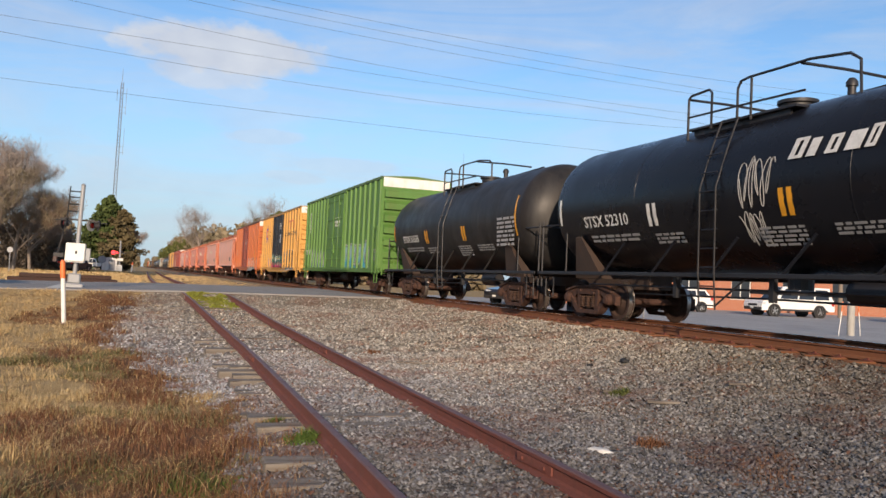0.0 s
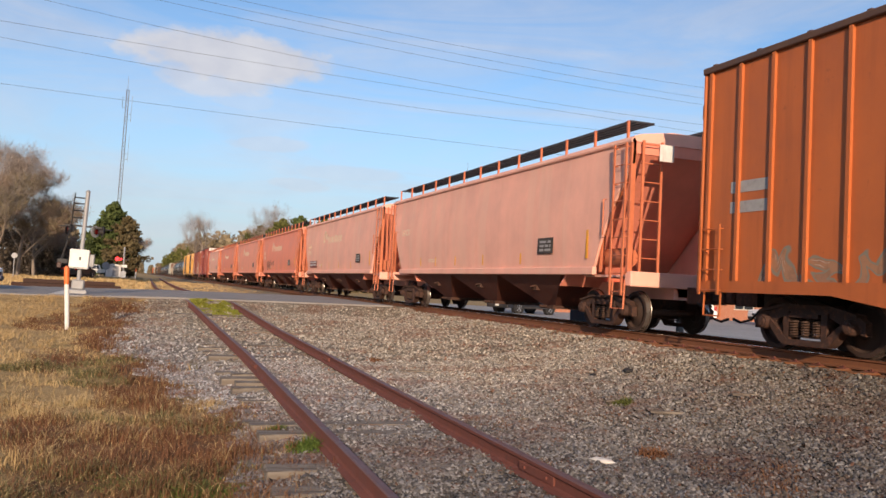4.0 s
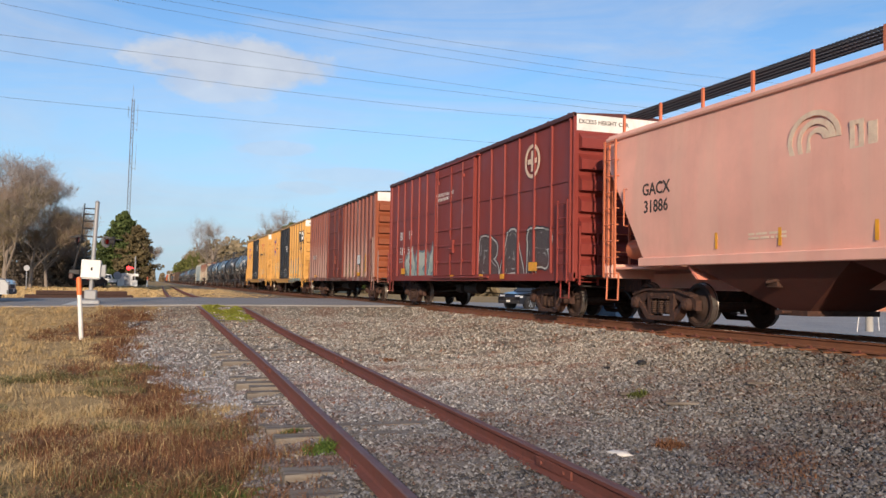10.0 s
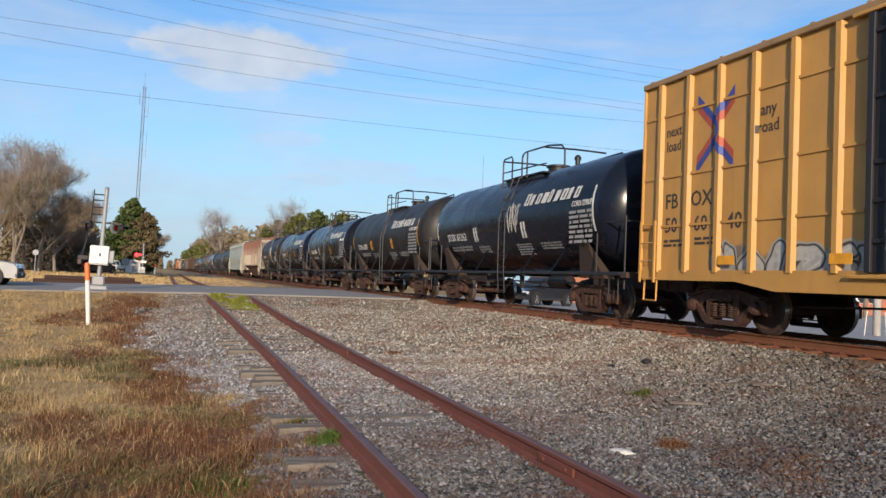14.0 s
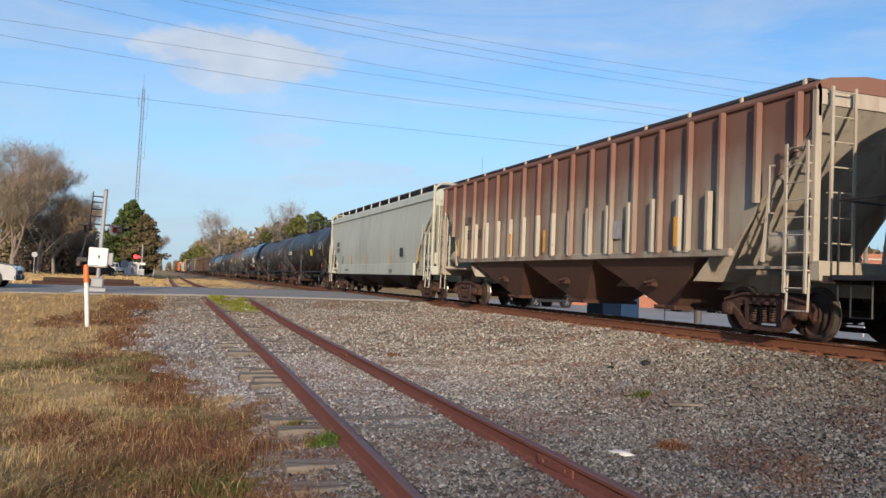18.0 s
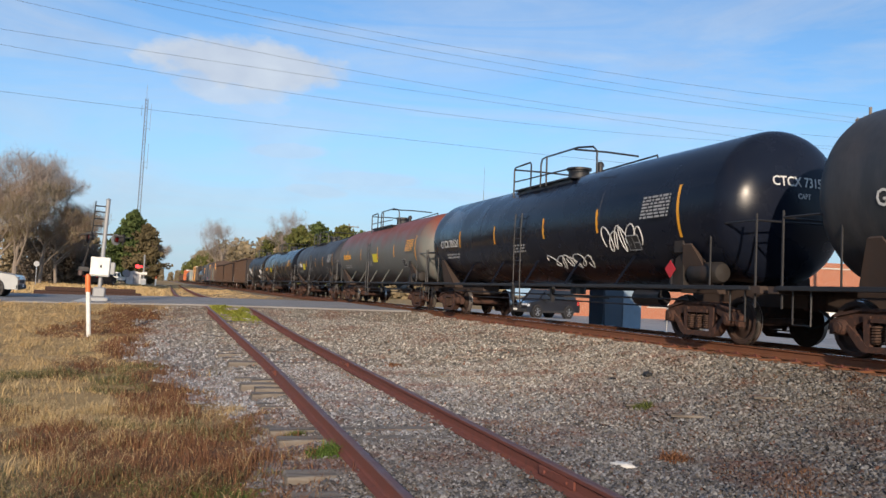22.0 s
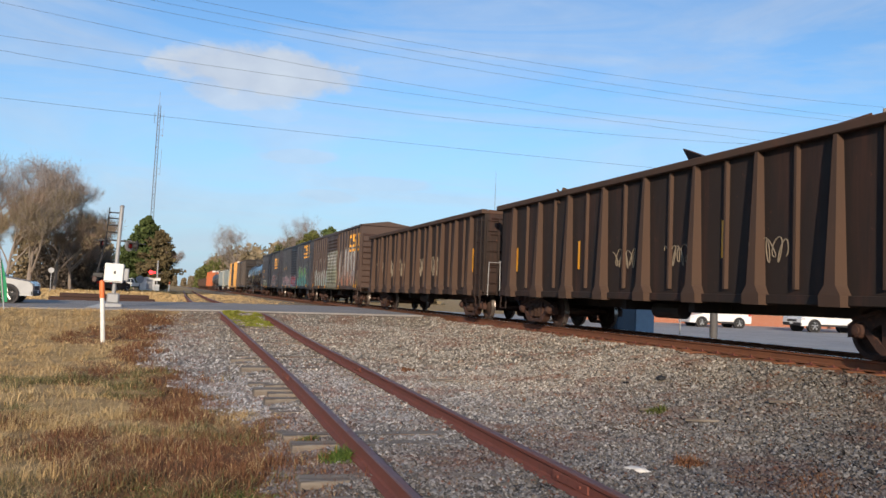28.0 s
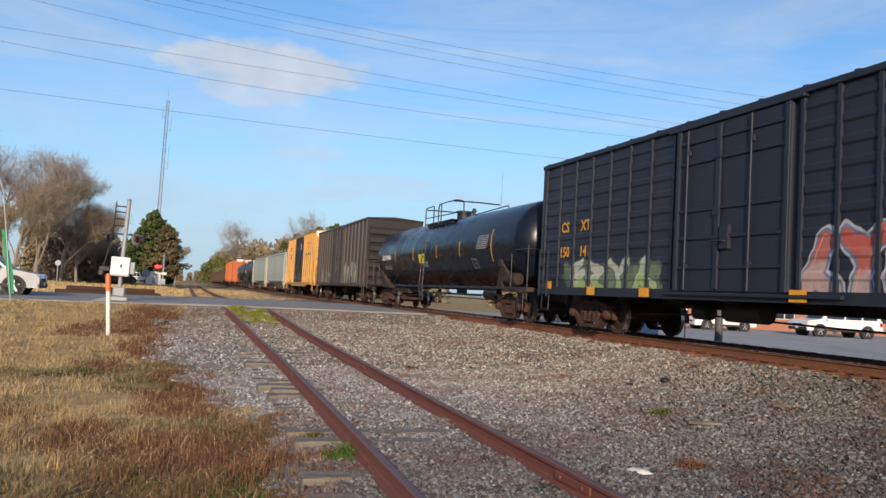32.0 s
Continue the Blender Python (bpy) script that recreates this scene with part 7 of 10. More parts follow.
def long_tank(label, s0, s1, mat, mark, tags=0, stripes=5, yellow_plate=False, named=WHITE_MARK, R=1.5, zc=2.62, plate_y=1.0, stripe_ys=(-7.1, -3.9, -1.05, 2.35, 5.4), plat=(-2.9, 2.15)):
    h = (s1 - s0) / 2
    car = tank_car(label, s0, s1, mat, R, zc, stripes=stripes, plat=plat, ladder_y=0.45, rail_h=0.64, first=1.2, gap=1.86, ladder_top=zc + 0.45, manway=0.14, stripe_ys=stripe_ys, full_sill=True)
    h = (s1 - s0) / 2
    if mark:
        tank_words(car, mark, h - 2.9, zc - 0.19, 0.36, named, R, zc, 0.85)
    else:
        a = math.asin(-0.1 / R)
        brand_bars(car, h - 3.1, zc - 0.1, 1.7, 0.27, 9, named, -R * math.cos(a) - 0.012, 0.0, a)
    tank_bars(car, h - 3.1, zc - 0.55, 2, 1.3, 0.06, GREY_MARK, R, zc, 4)
    tank_bars(car, stripe_ys[0] + 0.75, zc + 0.3, 7, 1.0, 0.042, named if named is YELLOW_TAPE else GREY_MARK, R, zc, 7)
    tank_bars(car, 0.6, zc - 0.45, 3, 0.8, 0.05, GREY_MARK, R, zc, 9)
    # the mark again on the near head, brake gear on the near platform and a framed notice
    if mark:
        t = h - 0.45
        for words, size, z in ((mark, 0.26, zc + 0.42), ("CAPT", 0.14, zc + 0.16)):
            ob = letters(words, size, named, car, on_end(0.0, z, -t), squeeze=0.85)
            for v in ob.data.vertices:
                r = min(0.98, math.hypot(v.co.x, v.co.y + z - zc) / R) ** (1 / 0.92)
                v.co.z -= 0.72 * (1 - math.sqrt(1 - r * r)) - 0.006
    yb = -h + 0.9
    part("air_reservoir", Geo().lathe([(0.0, 0.05), (0.03, 0.17), (0.1, 0.21), (0.85, 0.21), (0.92, 0.17), (0.95, 0.05)], 1, 16, (-1.12, yb + 0.35, 1.33)), saddle_dark(), car, smooth=True)
    part("brake_stand", Geo().prism([(yb + 1.35, 1.08), (yb + 1.75, 1.08), (yb + 1.62, 1.62), (yb + 1.4, 1.75)], 0, -1.3, -1.1).bbox(-1.36, -1.04, yb + 1.3, yb + 1.62, 1.72, 1.98, 0.02), saddle_dark(), car)
    a = math.asin(-0.62 / R)
    frame_m = on_side(stripe_ys[0] + 1.75, zc - 0.62, -R * math.cos(a) - 0.012, a)
    part("notice_frame", Geo().prism([(-0.24, -0.18), (0.24, -0.18), (0.24, 0.18), (-0.24, 0.18)], 2, 0, 0.003), GREY_MARK, car, at=frame_m)
    part("notice_sheet", Geo().box(-0.215, -0.01, -0.155, 0.155, 0.003, 0.005).box(0.01, 0.215, 0.01, 0.155, 0.003, 0.005).box(0.01, 0.215, -0.155, -0.01, 0.003, 0.005), BLACK_PAINT, car, at=frame_m)
    if yellow_plate:
        a = math.asin(-0.3 / R)
        part("notice_plate", Geo().bbox(-0.42, 0.42, -0.2, 0.2, 0, 0.008, 0.002), paint("yellow notice", (0.75, 0.62, 0.03), 0.5), car, at=on_side(plate_y, zc - 0.3, -R * math.cos(a) - 0.02, a))
        bars(car, plate_y, zc - 0.24, 2, 0.6, 0.06, DARK_MARK, -R * math.cos(a) - 0.032, a, seed=2)
    for k in range(tags):
        squiggle(car, (-2.1, -4.9, 4.0)[k % 3], (zc - 0.95, zc - 0.5, zc - 0.4)[k % 3], (2.1, 1.5, 1.3)[k % 3], (0.35, 0.6, 0.5)[k % 3], TAG_WHITE, 60 + k, None, R, zc)
    return car


RED_PLACARD = paint("red placard", (0.5, 0.02, 0.03), 0.5)


def placard(car, y, z):
    m = on_side(y, z, -1.42) @ Matrix.Rotation(radians(45), 4, "Z")
    part("placard", Geo().bbox(-0.13, 0.13, -0.13, 0.13, 0, 0.01, 0.003), RED_PLACARD, car, "red diamond placard", at=m)
    part("placard_holder", Geo().box(-0.02, 0.02, -0.3, 0.2, -0.04, 0.0).box(-0.2, 0.2, -0.02, 0.02, -0.04, -0.02), BLACK_PAINT, car, at=on_side(y, z, -1.42))


car = long_tank("charcoal tank car with yellow stripes and a yellow notice", 383.0, 401.1, TANK_GREY, "GATS 206310", yellow_plate=True, plate_y=-3.1)
placard(car, -6.7, 1.4)
car = long_tank("charcoal grey tank car with yellow stripes", 401.6, 419.6, TANK_PALE, "GATX 36384", R=1.47, zc=2.54)
placard(car, -6.2, 1.45)
car = long_tank("glossy blue-black tank car with white scrawls", 420.05, 438.7, TANK_BLUEBLACK, "CTCX 731521", 2)
placard(car, -6.8, 1.4)
car = long_tank("grey tank car with a red rusted crown", 438.7, 455.8, TANK_RUST, "", yellow_plate=True, named=YELLOW_TAPE, plate_y=-0.6, R=1.45, zc=2.52)
car = long_tank("dusty grey-black tank car with yellow stripes", 455.8, 471.8, TANK_PALE, "UTLX 221332", yellow_plate=True, plate_y=3.4, R=1.42, zc=2.4, stripe_ys=(-6.6, -3.5, -1.0, 2.35, 4.9))
car = long_tank("black tank car with yellow lettering and stripes", 471.8, 491.7, TANK_BLACK, "WCHX 23204", 0, 5, True, YELLOW_TAPE, 1.42, 2.38, 4.05, (-7.7, -5.5, -3.2, -0.6, 2.2), (-2.9, 2.15))
car = long_tank("black tank car with sprayed scrawls", 491.7, 507.3, TANK_BROWN, "", 3, R=1.42, zc=2.45)

# gondolas
GON = car_paint("brown-black gondola paint", (0.024, 0.016, 0.013), 0.7, (0.075, 0.03, 0.019), rough=0.8, tags=())
GON_POST = car_paint("rusty brown gondola post paint", (0.068, 0.04, 0.027), 0.6, (0.10, 0.046, 0.028), rough=0.8)
GON_TAG = car_paint("dark gondola paint with pale tags", (0.042, 0.034, 0.032), 0.5, (0.1, 0.05, 0.03), rough=0.75, tags=((0.2, 4.9, 1.0, 2.3, "6463", (0.17, 0.22, 0.23), (0.05, 0.05, 0.055), (0.5, 0.5, 0.48), None, None, 5, 0.16, 0.2),))
car = gondola("dark brown gondola with a pale sprayed tag", 508.0, 523.9, GON_TAG, 3.66, posts=8, lip=0.3, post_mat=GON_POST)
for k, yy in enumerate((6.4, 5.45)):
    letters(("DR", "EX")[k], 0.42, WHITE_MARK, car, on_side(yy, 2.76, -1.455), squeeze=1.1)
    letters(("104", "015")[k], 0.42, WHITE_MARK, car, on_side(yy, 2.34, -1.455), squeeze=1.0)
plate(car, 7.55, 7.68, 1.05, 1.95, YELLOW_TAPE, -1.46, "reflective_strip")
plate(car, 4.0, 4.6, 0.92, 1.05, YELLOW_TAPE, -1.505, "reflective_strip")
car = gondola("rusty brown gondola heaped with scrap sheet", 527.05, 543.55, GON, 3.54, posts=9, lip=0.25, post_mat=GON_POST, load=True)
for y, z in ((-2.6, 2.0), (3.1, 1.9), (-7.2, 2.0), (7.0, 1.9)):
    plate(car, y - 0.05, y + 0.05, z - 0.35, z + 0.35, YELLOW_TAPE, -1.455, "reflective_strip")
for k, y in enumerate((-1.2, -3.8, 0.9)):
    squiggle(car, y, 1.75, 0.9, 0.45, DULL_TAG, 80 + k, -1.446, r=0.012)
car = gondola("rusty brown gondola with faint sprayed scrawls", 545.2, 561.5, GON, 3.58, posts=10, lip=0.1, post_mat=GON_POST)
for k, y in enumerate((6.0, 3.8, 1.6, -0.8, -3.2)):
    squiggle(car, y, 1.9, 1.2, 0.8, DULL_TAG, 90 + k, -1.446, r=0.016)
plate(car, -7.3, -7.18, 1.6, 2.4, YELLOW_TAPE, -1.46, "reflective_strip")

# three boxcars of one owner
PALE = (0.52, 0.50, 0.45)
BROWN_BOX = side_paints("dull brown boxcar paint", (0.062, 0.037, 0.028), 0.4, (0.04, 0.03, 0.027), tags=(
    (-6.75, -1.6, 0.85, 3.3, "1ABR", (0.52, 0.50, 0.46), (0.46, 0.20, 0.12), (0.04, 0.03, 0.03), (0.45, 0.40, 0.32), None, 5, 0.095, 0.07, 0.36),
    (-7.75, -6.75, 0.8, 1.9, "6", (0.52, 0.36, 0.22), (0.5, 0.36, 0.08), (0.2, 0.06, 0.03), None, (0.45, 0.36, 0.16), 12, 0.2, 0.1),
    (-1.4, 1.9, 1.1, 3.4, "253", PALE, (0.34, 0.36, 0.24), (0.12, 0.1, 0.07), None, (0.36, 0.35, 0.24), 17, 0.07, 0.15),
    (2.1, 7.2, 0.95, 2.2, "666U", (0.48, 0.5, 0.47), (0.30, 0.40, 0.37), (0.16, 0.2, 0.18), None, (0.36, 0.38, 0.3), 9, 0.17, 0.1),
    (2.6, 7.2, 2.3, 3.2, "515", (0.4, 0.38, 0.35), (0.4, 0.38, 0.35), None, None, None, 10, 0.025, 0.2)))
NAVY = side_paints("navy boxcar paint", (0.024, 0.030, 0.044), 0.22, (0.05, 0.04, 0.035), tags=(
    (1.6, 7.9, 0.75, 1.95, "23546163", (0.52, 0.29, 0.32), (0.42, 0.34, 0.38), (0.10, 0.08, 0.11), (0.5, 0.46, 0.47), (0.34, 0.26, 0.29), 12, 0.13, 0.12),
    (-1.2, 1.4, 1.05, 1.9, "135", (0.5, 0.035, 0.05), (0.34, 0.02, 0.035), (0.06, 0.02, 0.03), (0.46, 0.46, 0.48), (0.05, 0.18, 0.36), 6, 0.13, 0.1),
    (-1.9, 1.5, 0.74, 1.02, "6161", (0.42, 0.5, 0.08), (0.36, 0.45, 0.1), None, None, (0.4, 0.42, 0.38), 7, 0.22, 0.1),
    (-7.4, -1.9, 0.75, 2.5, "A631", (0.16, 0.46, 0.05), (0.02, 0.32, 0.30), (0.015, 0.02, 0.03), (0.45, 0.52, 0.5), (0.04, 0.2, 0.18), 5, 0.15, 0.12, 0.62)))
NAVY2 = side_paints("dark slate boxcar paint", (0.019, 0.023, 0.036), 0.2, (0.06, 0.045, 0.035), tags=(
    (-4.8, -2.2, 0.9, 2.1, "153", (0.48, 0.10, 0.06), (0.5, 0.34, 0.3), (0.10, 0.16, 0.28), (0.45, 0.44, 0.44), None, 7, 0.13, 0.12),
    (2.0, 6.2, 0.85, 1.8, "4251", (0.48, 0.5, 0.42), (0.34, 0.44, 0.16), (0.08, 0.1, 0.07), None, (0.2, 0.26, 0.16), 3, 0.12, 0.12)))


def owner_letters(car, y0, z, size, x):
    """Three underlined capitals of the owner, as plain slab shapes."""
    for k, y in enumerate((y0 + size * 1.55, y0, y0 - size * 1.55)):
        g = Geo()
        w = size * 0.42
        if k == 0:
            g.box(-w, -w + 0.22, -size / 2, size / 2, 0, 0.004).box(-w, w, size / 2 - 0.19, size / 2, 0, 0.005).box(-w, w, -size / 2, -size / 2 + 0.15, 0, 0.005)
        elif k == 1:
            g.box(-w, w, size / 2 - 0.14, size / 2, 0, 0.005).box(-w, w, -0.07, 0.07, 0, 0.005).box(-w, w, -size / 2, -size / 2 + 0.14, 0, 0.005).box(-w, -w + 0.2, 0, size / 2, 0, 0.004).box(w - 0.2, w, -size / 2, 0, 0, 0.004)
        else:
            g.prism([(-w, -size / 2), (-w + 0.27, -size / 2), (w, size / 2), (w - 0.27, size / 2)], 2, 0, 0.004).prism([(-w, size / 2), (-w + 0.27, size / 2), (w, -size / 2), (w - 0.27, -size / 2)], 2, 0, 0.006)
        g.box(-w, w, -size / 2 - 0.26, -size / 2 - 0.12, 0, 0.005)
        wrapped(part("owner_capital", g, LOGO_YELLOW, car, "yellow slab capital", at=on_side(y, z, x)), car, y)


def slab_box(label, s0, s1, mat, letters_y, letters_z, post="thin", louvre=True, hribs=0, mark="", door=(-1.6, 1.7), owner_mark=False):
    car = boxcar(label, s0, s1, mat, mat, top=4.46, sill=0.9, post_n=16, post=post, band=False, door=door, louvre=louvre, hribs=hribs, end_ribs=9, roof_mat=mat, peak=0.24, ladder_z=2.2)
    owner_letters(car, letters_y, letters_z, 0.72, -1.532 if not hribs else -1.554)
    for y, z, w in ((-7.0, 1.1, 0.7), (-2.2, 1.02, 0.4), (2.4, 1.02, 0.4), (4.8, 1.02, 0.4), (7.2, 1.15, 0.4)):
        plate(car, y - w / 2, y + w / 2, z - 0.1, z + 0.1, YELLOW_TAPE, -1.612, "reflective_strip")
    if mark or owner_mark:
        for k, yy in enumerate((6.42, 5.3)):
            if mark:
                letters(mark[3 * k:3 * k + 3], 0.38, LOGO_YELLOW, car, on_side(yy, 2.0, -1.556))
            letters(("CS", "XT")[k], 0.38, LOGO_YELLOW, car, on_side(yy, 2.65, -1.556))
    bars(car, -6.5, 1.9, 3, 0.9, 0.06, GREY_MARK, -1.588, seed=len(label))
    return car


slab_box("brown boxcar covered in white and orange sprayed tags", 563.6, 579.25, BROWN_BOX, -6.2, 3.68)
slab_box("navy boxcar with a green sprayed tag and yellow capitals", 580.85, 596.8, NAVY, -6.3, 3.85, owner_mark=True)
slab_box("dark slate boxcar with yellow capitals", 599.3, 615.1, NAVY2, -5.43, 3.4, "thin", False, 9, "150141", (-1.95, 1.3))

# what is still to come when the film stops
car = long_tank("glossy black tank car with a yellow notice", 616.3, 636.6, TANK_BLUEBLACK, "", yellow_plate=True, R=1.42, zc=2.5)
car = boxcar("dark brown boxcar with a pale sprayed tag", 637.7, 654.0, side_paints("dark brown boxcar paint", (0.07, 0.055, 0.045), 0.4, tags=((-6, -2, 1.0, 2.3, "6351", (0.45, 0.45, 0.4), (0.35, 0.36, 0.3), (0.1, 0.1, 0.08), None, None, 4), (3, 6, 0.9, 2.0, "342", (0.4, 0.42, 0.3), (0.3, 0.32, 0.25), (0.1, 0.1, 0.08), None, None, 9))), STEEL_DARK, top=4.7, band=False, post_n=14)
rail_box("yellow boxcar with a dark door and mixed tags", 655.6, 671.6, ((-6.8, 6.5, 0.9, 2.1, "1426351436", (0.5, 0.12, 0.08), (0.5, 0.5, 0.5), (0.2, 0.1, 0.1), None, None, 4),), "503310", "Railcar Pooling Experts", 3)
hopper("pale grey covered hopper car", 673.0, 691.0, GREY_HOP, 1.3, 3.9, 4.3, 3, rail_mat=GREY_RAIL, walk_mat=GRATE, walk_posts=8)
hopper("pale grey covered hopper car", 691.0, 709.0, GREY_HOP, 1.3, 3.9, 4.3, 3, rail_mat=GREY_RAIL, walk_mat=GRATE, walk_posts=8)
long_tank("dusty charcoal tank car with stencils", 709.0, 726.0, TANK_GREY, "")
long_tank("dusty black-brown tank car with stencils", 726.0, 743.0, TANK_BROWN, "")
boxcar("orange-brown boxcar with sprayed tags", 744.5, 760.5, ORANGE, ORANGE, post_n=10)
boxcar("orange-brown boxcar with sprayed tags", 762.0, 778.0, ORANGE, ORANGE, post_n=10)
for i in range(5):
    gondola("dark brown high-sided gondola car", 779.5 + 18 * i, 796 + 18 * i, GON, 3.4, posts=9, post_mat=GON_POST)


# ---- trees ----
BARK = paint("grey-brown bark", (0.24, 0.20, 0.165), 0.95, 0.0, (0.19, 0.15, 0.12), 0.5, 2.0, 0.6)
TWIG = paint("grey winter twigs", (0.26, 0.22, 0.195), 0.95, 0.0, (0.17, 0.14, 0.125), 0.4, 0.4, 0.0, streak=False)
TWIG_RED = paint("russet winter twigs", (0.25, 0.185, 0.14), 0.95, 0.0, (0.13, 0.09, 0.065), 0.4, 0.4, 0.0, streak=False)


def foliage(name, a, b):
    n = Nodes(name, 0.85)
    n.bsdf.inputs["Specular IOR Level"].default_value = 0.2
    isl = n.t.nodes.new("ShaderNodeNewGeometry").outputs["Random Per Island"]
    base = n.mix(isl, a, b)
    base = n.mix(n.map(n.noise(0.25, 3, 0.6), 0.35, 0.7, 0, 0.6), base, shade(a, 0.55))
    return n.done(base)


PINE = foliage("dark pine needles", (0.045, 0.07, 0.022), (0.11, 0.14, 0.045))
OLIVE_TWIG = foliage("olive-brown twigs", (0.22, 0.185, 0.11), (0.30, 0.255, 0.16))
PINE_BROWN = foliage("brown-green needles", (0.10, 0.08, 0.04), (0.17, 0.135, 0.07))
OLIVE = foliage("olive-green foliage", (0.07, 0.085, 0.025), (0.15, 0.15, 0.045))
WOODS = foliage("russet and olive woodland", (0.20, 0.165, 0.10), (0.27, 0.215, 0.14))
# darker woodland colour that holds the shade at the foot of the trees
WOODS_SHADED = foliage("dark woodland shade", (0.10, 0.085, 0.07), (0.17, 0.14, 0.115))


def flakes(name, centers, spread, n, size, mat, parent=None, label="", long=1.0, up=0.0, seed=0, shells=False):
    """n small leaf or twig faces scattered about centres; long: how drawn out each face is."""
    r = np.random.RandomState(seed)
    centers = np.asarray(centers, float)
    idx = r.randint(0, len(centers), n)
    off = r.normal(size=(n, 3))
    off /= np.linalg.norm(off, axis=1)[:, None] + 1e-9
    off *= (r.rand(n, 1) ** (0.35 if shells else 0.55))
    sp = np.asarray(spread, float)
    sp = sp[idx] if sp.ndim == 2 else sp
    p = centers[idx] + off * sp
    d = off + r.normal(size=(n, 3)) * 0.5 + np.array([0, 0, up])
    d /= np.linalg.norm(d, axis=1)[:, None] + 1e-9
    q = np.cross(d, r.normal(size=(n, 3)))
    q /= np.linalg.norm(q, axis=1)[:, None] + 1e-9
    s = size * (0.6 + 0.8 * r.rand(n, 1))
    a, b = d * s * long, q * s
    v = np.stack([p - a - b * 0.5, p - a * 0.3 + b, p + a, p + a * 0.2 - b], 1).reshape(-1, 3)
    me = bpy.data.meshes.new(name)
    me.vertices.add(4 * n)
    me.vertices.foreach_set("co", v.ravel())
    me.loops.add(4 * n)
    me.loops.foreach_set("vertex_index", np.arange(4 * n))
    me.polygons.add(n)
    me.polygons.foreach_set("loop_start", np.arange(0, 4 * n, 4))
    me.materials.append(mat)
    me.update()
    me.validate()
    return part(name, me, mat, parent, label)


def limbs(height, trunk_r, seed, levels=4, spread=0.55, first=0.3, fan=4):
    """Trunk and limbs as tapered tubes; returns their geometry, split trunk and limbs, and the twig ends."""
    rnd = random.Random(seed)
    trunk, boughs, ends = Geo(), Geo(), []

    def grow(p, d, length, r, level):
        pts, q, k = [p], p, 4
        for i in range(k):
            d = (d + Vector((rnd.uniform(-1, 1), rnd.uniform(-1, 1), rnd.uniform(-0.2, 0.7))) * 0.13).normalized()
            q = q + d * length / k
            pts.append(q)
        g = trunk if level == 0 else boughs
        n = 8 if level == 0 else (5 if level < 3 else 3)
        for i in range(k):
            g.cyl(pts[i], pts[i + 1], r * (1 - 0.16 * i), n, r * (1 - 0.16 * (i + 1)), caps=False)
        if level >= levels:
            ends.append(q)
            return
        for j in range(fan + (1 if level == 0 else 0)):
            start = pts[rnd.randint(2, 4)] if level else pts[0] + (pts[-1] - pts[0]) * rnd.uniform(first, 1.0)
            side = Vector((rnd.uniform(-1, 1), rnd.uniform(-1, 1), 0)).normalized()
            nd = (d * (1 - spread) + side * spread + Vector((0, 0, 0.25))).normalized()
            grow(start, nd, length * rnd.uniform(0.5, 0.72), r * 0.5, level + 1)
        if level:
            ends.append(q)

    grow(Vector((0, 0, -0.3)), Vector((0, 0, 1)), height * 0.55, trunk_r, 0)
    return trunk, boughs, ends


def bare_tree(label, x, y, height, seed, mat=None, twigs=9000, spread=0.55, leaves=0):
    t = thing("tree", label, "tree", at=pose(x, y, ground_z(x, y)))
    trunk, boughs, ends = limbs(height, height * 0.022, seed, 4, spread)
    part("trunk", trunk, BARK, t, smooth=True)
    part("branching", boughs, BARK, t)
    pts = [tuple(e) for e in ends]
    flakes("crown", pts, (height * 0.075,) * 3, twigs, 0.011, mat or TWIG, t, "a haze of leafless twigs", 34.0, 0.6, seed)
    if leaves:
        flakes("shoot_haze", [p for p in pts if p[2] < height * 0.8], (height * 0.06,) * 3, leaves // 2, 0.014, OLIVE_TWIG, t, "dense olive-brown shoots", 26.0, 0.9, seed + 1)
    return t


def pine_tree(label, x, y, height, width, seed, mat=PINE, n=9000, low=0.12):
    t = thing("tree", label, "tree", at=pose(x, y, ground_z(x, y)))
    rnd = random.Random(seed)
    part("trunk", Geo().cyl((0, 0, -0.3), (0.1, 0, height * 0.5), height * 0.025, 9, height * 0.017).cyl((0.1, 0, height * 0.5), (0, 0.1, height * 0.96), height * 0.017, 9, 0.03), BARK, t, smooth=True)
    g, cs, sp = Geo(), [], []
    for i in range(46):
        u = low + (1 - low) * i / 45
        z = height * u
        # widest a third of the way up, ragged
        reach = width / 2 * (min(1.0, (u - low) / 0.22 + 0.45) * (1 - max(0, (u - 0.35) / 0.65) ** 2.4) + 0.12) * rnd.uniform(0.6, 1.12)
        a = i * 2.4 + rnd.uniform(-0.4, 0.4)
        tip = Vector((math.cos(a) * reach, math.sin(a) * reach, z + rnd.uniform(-0.3, 0.5)))
        g.cyl((0, 0, z - 0.3), tip, 0.06, 4, 0.02)
        for k in (0.45, 0.75, 1.0):
            cs.append((tip.x * k, tip.y * k, z + 0.2))
            sp.append((reach * 0.3 + 0.4, reach * 0.3 + 0.4, height * 0.035 + 0.25))
    part("branching", g, BARK, t)
    flakes("crown", cs, np.array(sp), n, 0.17, mat, t, "ragged tufts of needles", 1.6, 0.3, seed)
    return t


